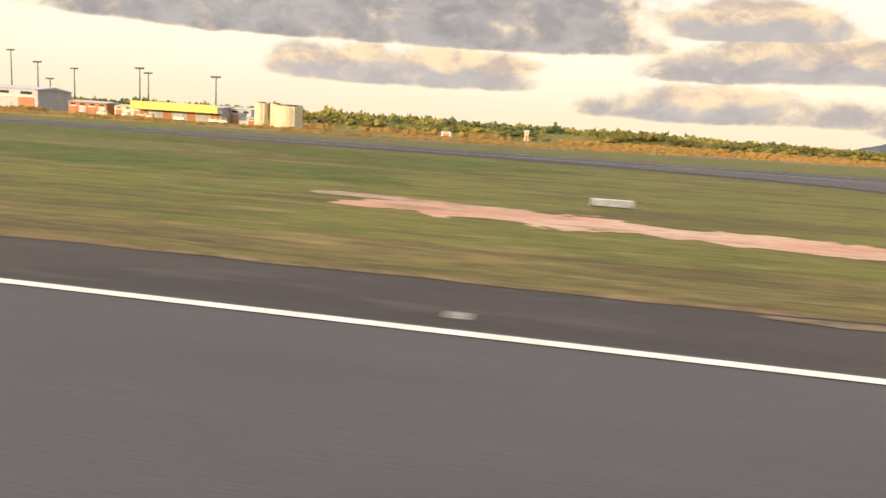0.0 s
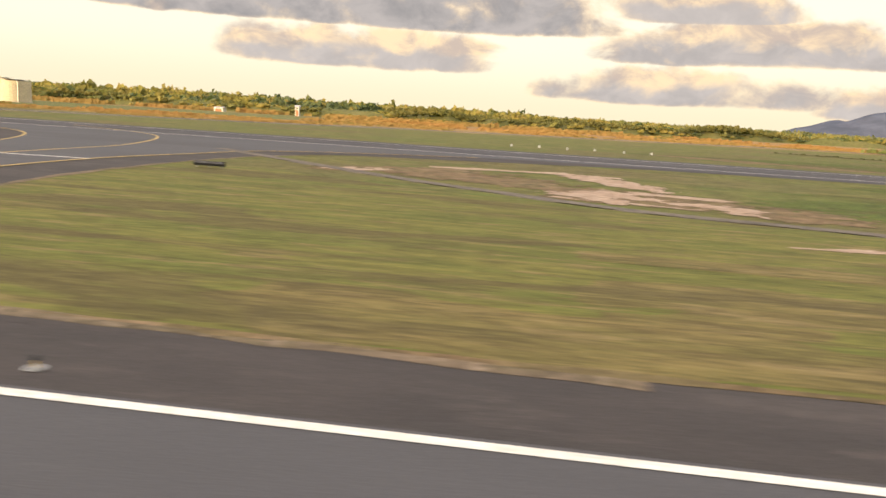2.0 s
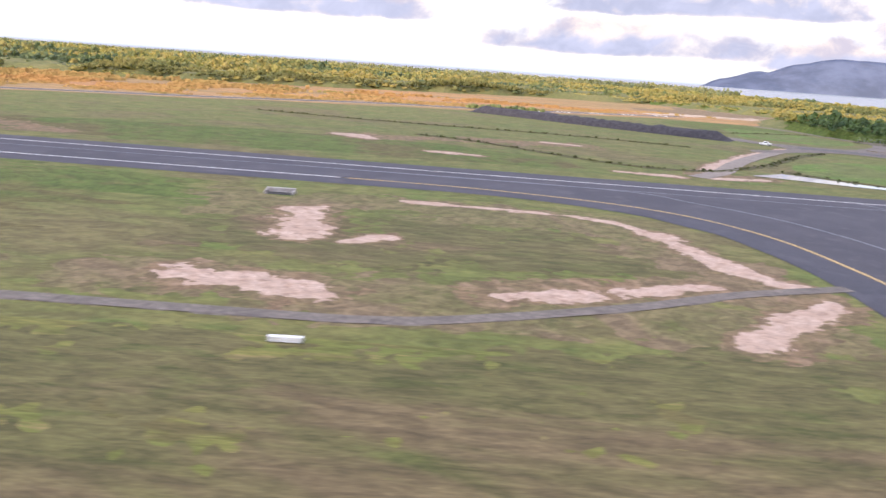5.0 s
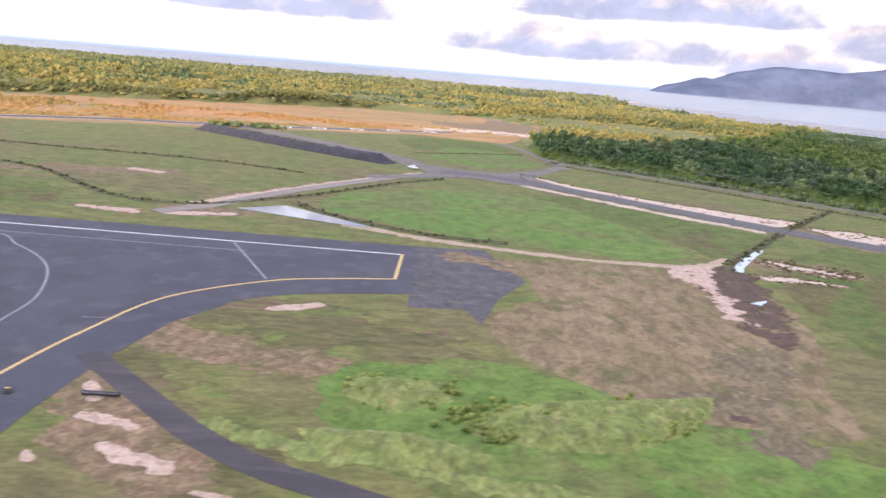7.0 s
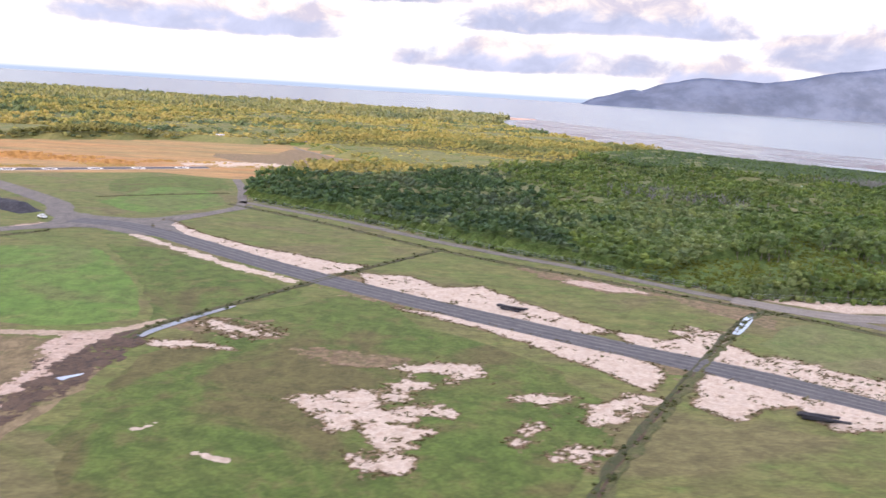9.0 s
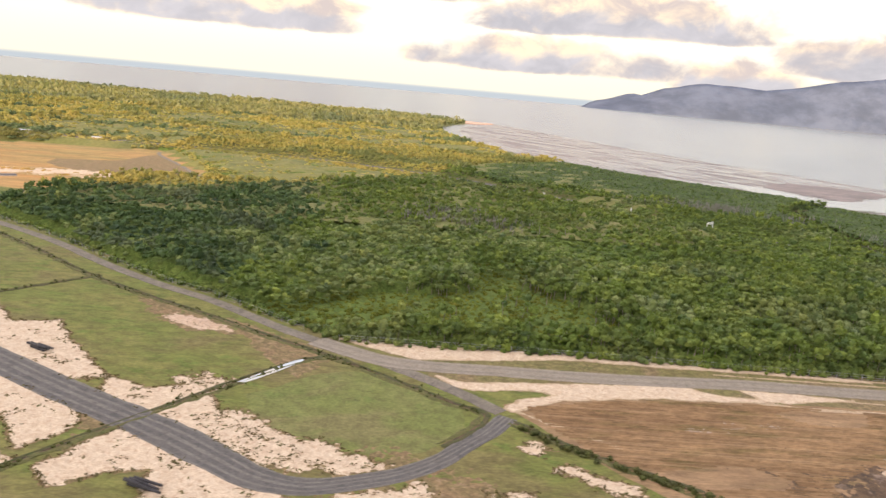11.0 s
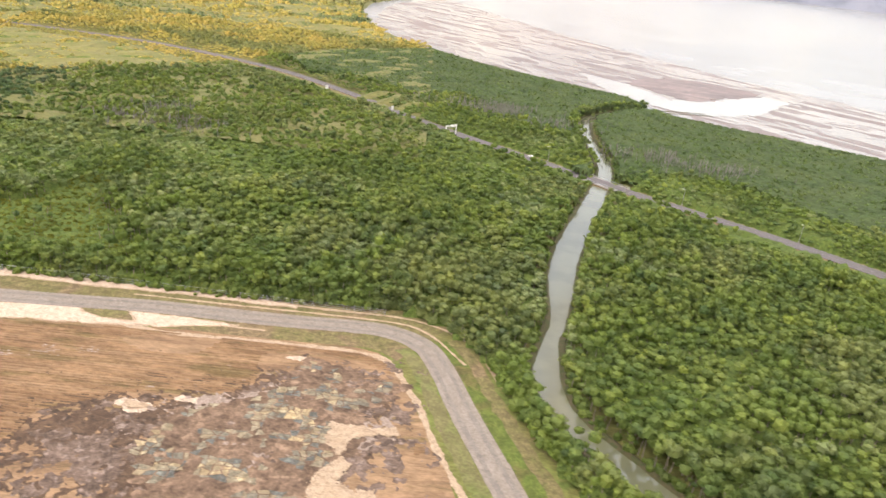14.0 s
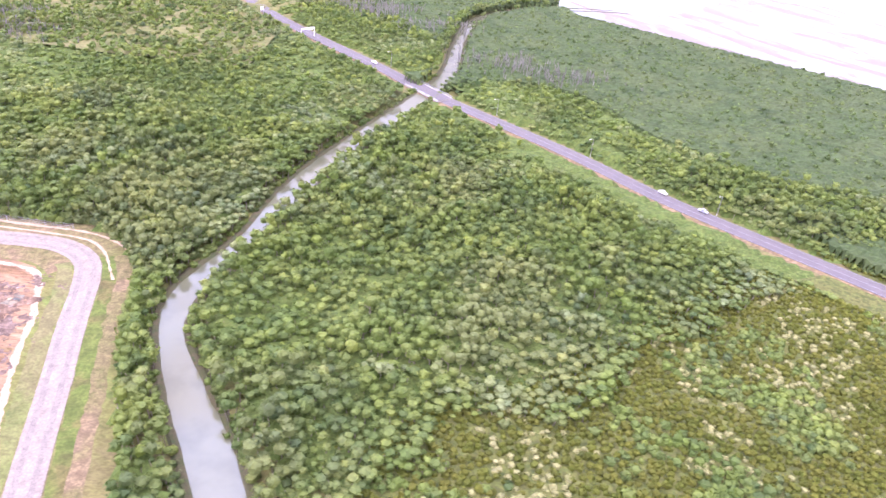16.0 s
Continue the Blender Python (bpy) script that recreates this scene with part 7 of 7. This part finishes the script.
def street_lamp(x, y, turn):
    root = tagged(new("street_lamp"), "grey street lamp beside the highway", "street lamp", "street lamps along the highway")
    root.matrix_basis = pose(x, y, 0.2, 0, 0, turn)
    part("pole", tube_bm(0.1, 0.06, 5.2, sides=8), STEEL, root)
    part("arm", tube_bm(0.05, 0.04, 1.4, (0, 0, 5.15), 6, None, Matrix.Rotation(radians(78), 4, "Y")), STEEL, root)
    part("lantern", box_bm(0.6, 0.22, 0.12, (1.5, 0, 5.4), 0.03), METAL, root)
    part("base", box_bm(0.4, 0.4, 0.2, (0, 0, -0.1), 0.03), CONCRETE, root)


for x, y in ((585.5, 213.5), (612, 189.5), (640.5, 161.5), (672, 136), (548, 250), (706, 108)):
    street_lamp(x, y, 225)


def bridge():
    root = tagged(new("road_bridge"), "low concrete highway bridge over the creek", "bridge")
    way = Vector((563.5 - 545, 226.6 - 246.5, 0)).normalized()
    turn = math.degrees(math.atan2(way.y, way.x))
    root.matrix_basis = pose(563.2, 226.9, 0, 0, 0, turn)
    part("deck", box_bm(17, 6.4, 0.45, (0, 0, 0.32), 0.03), CONCRETE, root)
    part("road_surface", box_bm(17, 5.4, 0.03, (0, 0, 0.77)), HIGHWAY, root)
    for s in (-3.1, 3.1):
        r_ = part("parapet", box_bm(17, 0.16, 0.12, (0, s, 1.15), 0.02), STEEL, root)
        for k in range(9):
            part("rail_post", box_bm(0.1, 0.1, 0.42, (-7.6 + k * 1.9, s, 0.75)), STEEL, r_)
    for sx in (-4.2, 0, 4.2):
        part("pier_cap", box_bm(0.7, 6.0, 0.3, (sx, 0, 0.05), 0.03), CONCRETE, root)
        for sy in (-2.2, 0, 2.2):
            part("pile", tube_bm(0.22, 0.22, 0.9, (sx, sy, -0.6), 10), CONCRETE, root)


bridge()


def felled_logs(x, y, turn, count, seed):
    r = random.Random(seed)
    root = tagged(new("log_pile"), "dark pile of felled logs on sand", "log pile", "log piles")
    root.matrix_basis = pose(x, y, 0.02, 0, 0, turn)
    for k in range(count):
        part("log", tube_bm(0.22, 0.16, 3 + r.random() * 2, (-2 + r.random(), (k % 4 - 1.5) * 0.42, 0.22 + (k // 4) * 0.36), 7, None, Matrix.Rotation(radians(88 + r.uniform(-4, 4)), 4, "Y")), HEAP, root)


felled_logs(337, 113.8, -30, 6, 1)
felled_logs(366.5, 75.5, -28, 5, 2)


def perimeter_fence(pts, gap=4.0):
    """Post and mesh fence along the wood's edge."""
    root = tagged(new("perimeter_fence"), "grey wire fence with steel posts", "fence")
    line = smooth(pts, gap)
    verts, faces = [], []
    for p in line:
        post = part("post", tube_bm(0.05, 0.04, 1.25, (p[0], p[1], 0), 5), STEEL, root)
    for h in (0.3, 0.7, 1.15):
        ribbon("wire", pts, [(-0.012, h), (0.012, h + 0.02)], STEEL, root, step=6)


perimeter_fence([(384, 126), (425, 125.6), (455, 124.4), (485, 122.9), (499, 122.4)], 5.0)
perimeter_fence([(276, 209.4), (293.4, 197.4), (310.4, 184.4), (323.4, 172.4), (333.4, 163.8), (345.2, 154.6), (357.2, 146.8), (367.4, 138.2), (377, 130.4)], 5.0)


# ---------------------------------------------------------------- far side of the airport
def tank(x, y, r, h):
    root = tagged(new("storage_tank"), "cream cylindrical fuel storage tank", "storage tank", "fuel storage tanks")
    root.matrix_basis = pose(x, y, 0)
    part("shell", tube_bm(r, r, h, sides=28), CLADDING, root)
    part("roof", tube_bm(r * 1.01, r * 0.1, h * 0.08, (0, 0, h), 28), METAL, root)
    part("ladder", box_bm(0.25, 0.12, h, (r * 0.7, -r * 0.72, 0)), STEEL, root)
    part("top_rail", tube_bm(r * 0.98, r * 0.98, 0.06, (0, 0, h + 0.35), 28), STEEL, root)
    part("footing", tube_bm(r * 1.05, r * 1.05, 0.12, sides=28), CONCRETE, root)


for x, y, r, h in ((-90.6, 197, 1.9, 6.4), (-87.2, 199, 1.9, 6.4), (-82.4, 197, 4.0, 6.0)):
    tank(x, y, r, h)


def hall(x, y, w, d, h, wall, label, doors, turn=0.0, canopy=False):
    root = tagged(new("hangar_building"), label, "building")
    root.matrix_basis = pose(x, y, 0, 0, 0, turn)
    body = part("wall", box_bm(w, d, h), wall, root)
    roof = bmesh.new()
    a = [roof.verts.new(v) for v in ((-w / 2 - 0.3, -d / 2 - 0.3, h), (w / 2 + 0.3, -d / 2 - 0.3, h), (w / 2 + 0.3, d / 2 + 0.3, h), (-w / 2 - 0.3, d / 2 + 0.3, h), (-w / 2 - 0.3, 0, h * 1.16), (w / 2 + 0.3, 0, h * 1.16))]
    for f in ((0, 1, 5, 4), (2, 3, 4, 5), (0, 4, 3), (1, 2, 5), (0, 3, 2, 1)):
        roof.faces.new([a[i] for i in f])
    part("roof", roof, GREYCLAD, root)
    for k in range(doors):
        s = -w / 2 + (k + 0.5) * w / doors
        door = part("door", box_bm(w / doors * 0.7, 0.12, h * 0.62, (s, -d / 2 - 0.04, 0), 0.02), GREYCLAD if k % 2 else BRICKRED, root)
        part("door_frame", box_bm(w / doors * 0.76, 0.08, h * 0.05, (s, -d / 2 - 0.05, h * 0.63)), STEEL, door)
        part("window", box_bm(w / doors * 0.5, 0.06, h * 0.12, (s, -d / 2 - 0.03, h * 0.76)), GLASS, root)
    if canopy:
        canopy_ = part("canopy", box_bm(w * 1.02, 3.0, 0.25, (0, -d / 2 - 1.5, h * 0.6), 0.03), METAL, root)
        part("fascia", box_bm(w * 1.03, 0.2, 2.3, (0, -d / 2 - 3.1, h * 0.6), 0.03), FASCIA, canopy_, "fascia with yellow sunlight in its colour")


hall(-118.5, 208, 27, 14, 4.4, GREYCLAD, "long hangar with a yellow-lit fascia", 7, 0, True)
hall(-136, 206, 9, 8, 3.2, CLADDING, "low cream shed beside the hangar", 3)
hall(-149, 205, 13, 8, 3.6, BRICKRED, "low rust-red airport shed", 4)
hall(-101.5, 210, 7, 8, 4.4, GREYCLAD, "small grey service building", 2)
hall(-94.5, 206, 7, 6, 2.0, CLADDING, "low cream service shed", 2)
hall(-176, 206, 24, 15, 6.4, GREYCLAD, "large blue-grey metal hangar", 3)
hall(-225, 206, 40, 14, 3.6, CLADDING, "long cream terminal wing", 8)
hall(174, 433, 6, 4, 2.0, CLADDING, "white house among trees", 2)
hall(216, 430, 5, 3, 1.5, CLADDING, "low white shed among trees", 2)
hall(-48, 258, 3.4, 2.6, 1.5, METAL, "small white hut at the wood edge", 1)
hall(-20, 262, 1.4, 1.4, 3.4, METAL, "narrow white tower hut", 1)
hall(238, 399, 3, 2, 1.3, GREYCLAD, "low grey hut at the wood edge", 2)


def light_mast(x, y, h):
    root = tagged(new("light_mast"), "tall apron floodlight mast", "light mast", "apron light masts")
    root.matrix_basis = pose(x, y, 0)
    part("pole", tube_bm(0.28, 0.14, h, sides=8), MAST, root)
    part("head_frame", box_bm(3.0, 0.7, 0.22, (0, 0, h), 0.02), MAST, root)
    for s in (-1.2, -0.4, 0.4, 1.2):
        part("floodlight", box_bm(0.6, 0.4, 0.4, (s, -0.3, h - 0.35), 0.03), MAST, root)
    part("base", box_bm(0.9, 0.9, 0.5, (0, 0, 0), 0.05), CONCRETE, root)


for x, y, h in ((-209, 240, 21), (-185.6, 225, 16.3), (-193, 240, 11.5), (-190.6, 250, 16.1), (-140.5, 215, 15.4), (-150.3, 235, 15.1), (-108.9, 205, 13.4)):
    light_mast(x, y, h)


def apron_vehicle(x, y, w, mat, label):
    root = tagged(new("apron_vehicle"), label, "service vehicle", "service vehicles on the apron")
    root.matrix_basis = pose(x, y, 0)
    part("body", box_bm(w, 1.1, 0.8, (0, 0, 0.25), 0.06), mat, root)
    part("cab", box_bm(0.8, 1.0, 0.45, (w * 0.3, 0, 1.05), 0.06), mat, root)
    part("window", box_bm(0.6, 0.04, 0.25, (w * 0.3, -0.5, 1.12)), GLASS, root)
    for s in (-w * 0.32, w * 0.32):
        for t_ in (-0.5, 0.5):
            part("wheel", tube_bm(0.22, 0.22, 0.14, (s, t_ + 0.07, 0.22), 12, None, Matrix.Rotation(radians(90), 4, "X")), DARK, root)


for k, x in enumerate((-178, -174, -170, -136, -130, -126, -121, -113, -104, -99)):
    apron_vehicle(x, 190 + (k % 3) * 2, 2.2 + (k % 2), METAL if k % 3 else CLADDING, "white service vehicle parked on the apron")
for k in range(6):
    ob = tagged(new("flare_marker"), "small white marker post in grass", "marker post", "white marker posts")
    ob.matrix_basis = pose(64 + k * 4.2, 112 + (k % 2) * 1.2, 0)
    part("post", box_bm(0.32, 0.14, 0.34, (0, 0, 0), 0.02), METAL, ob)
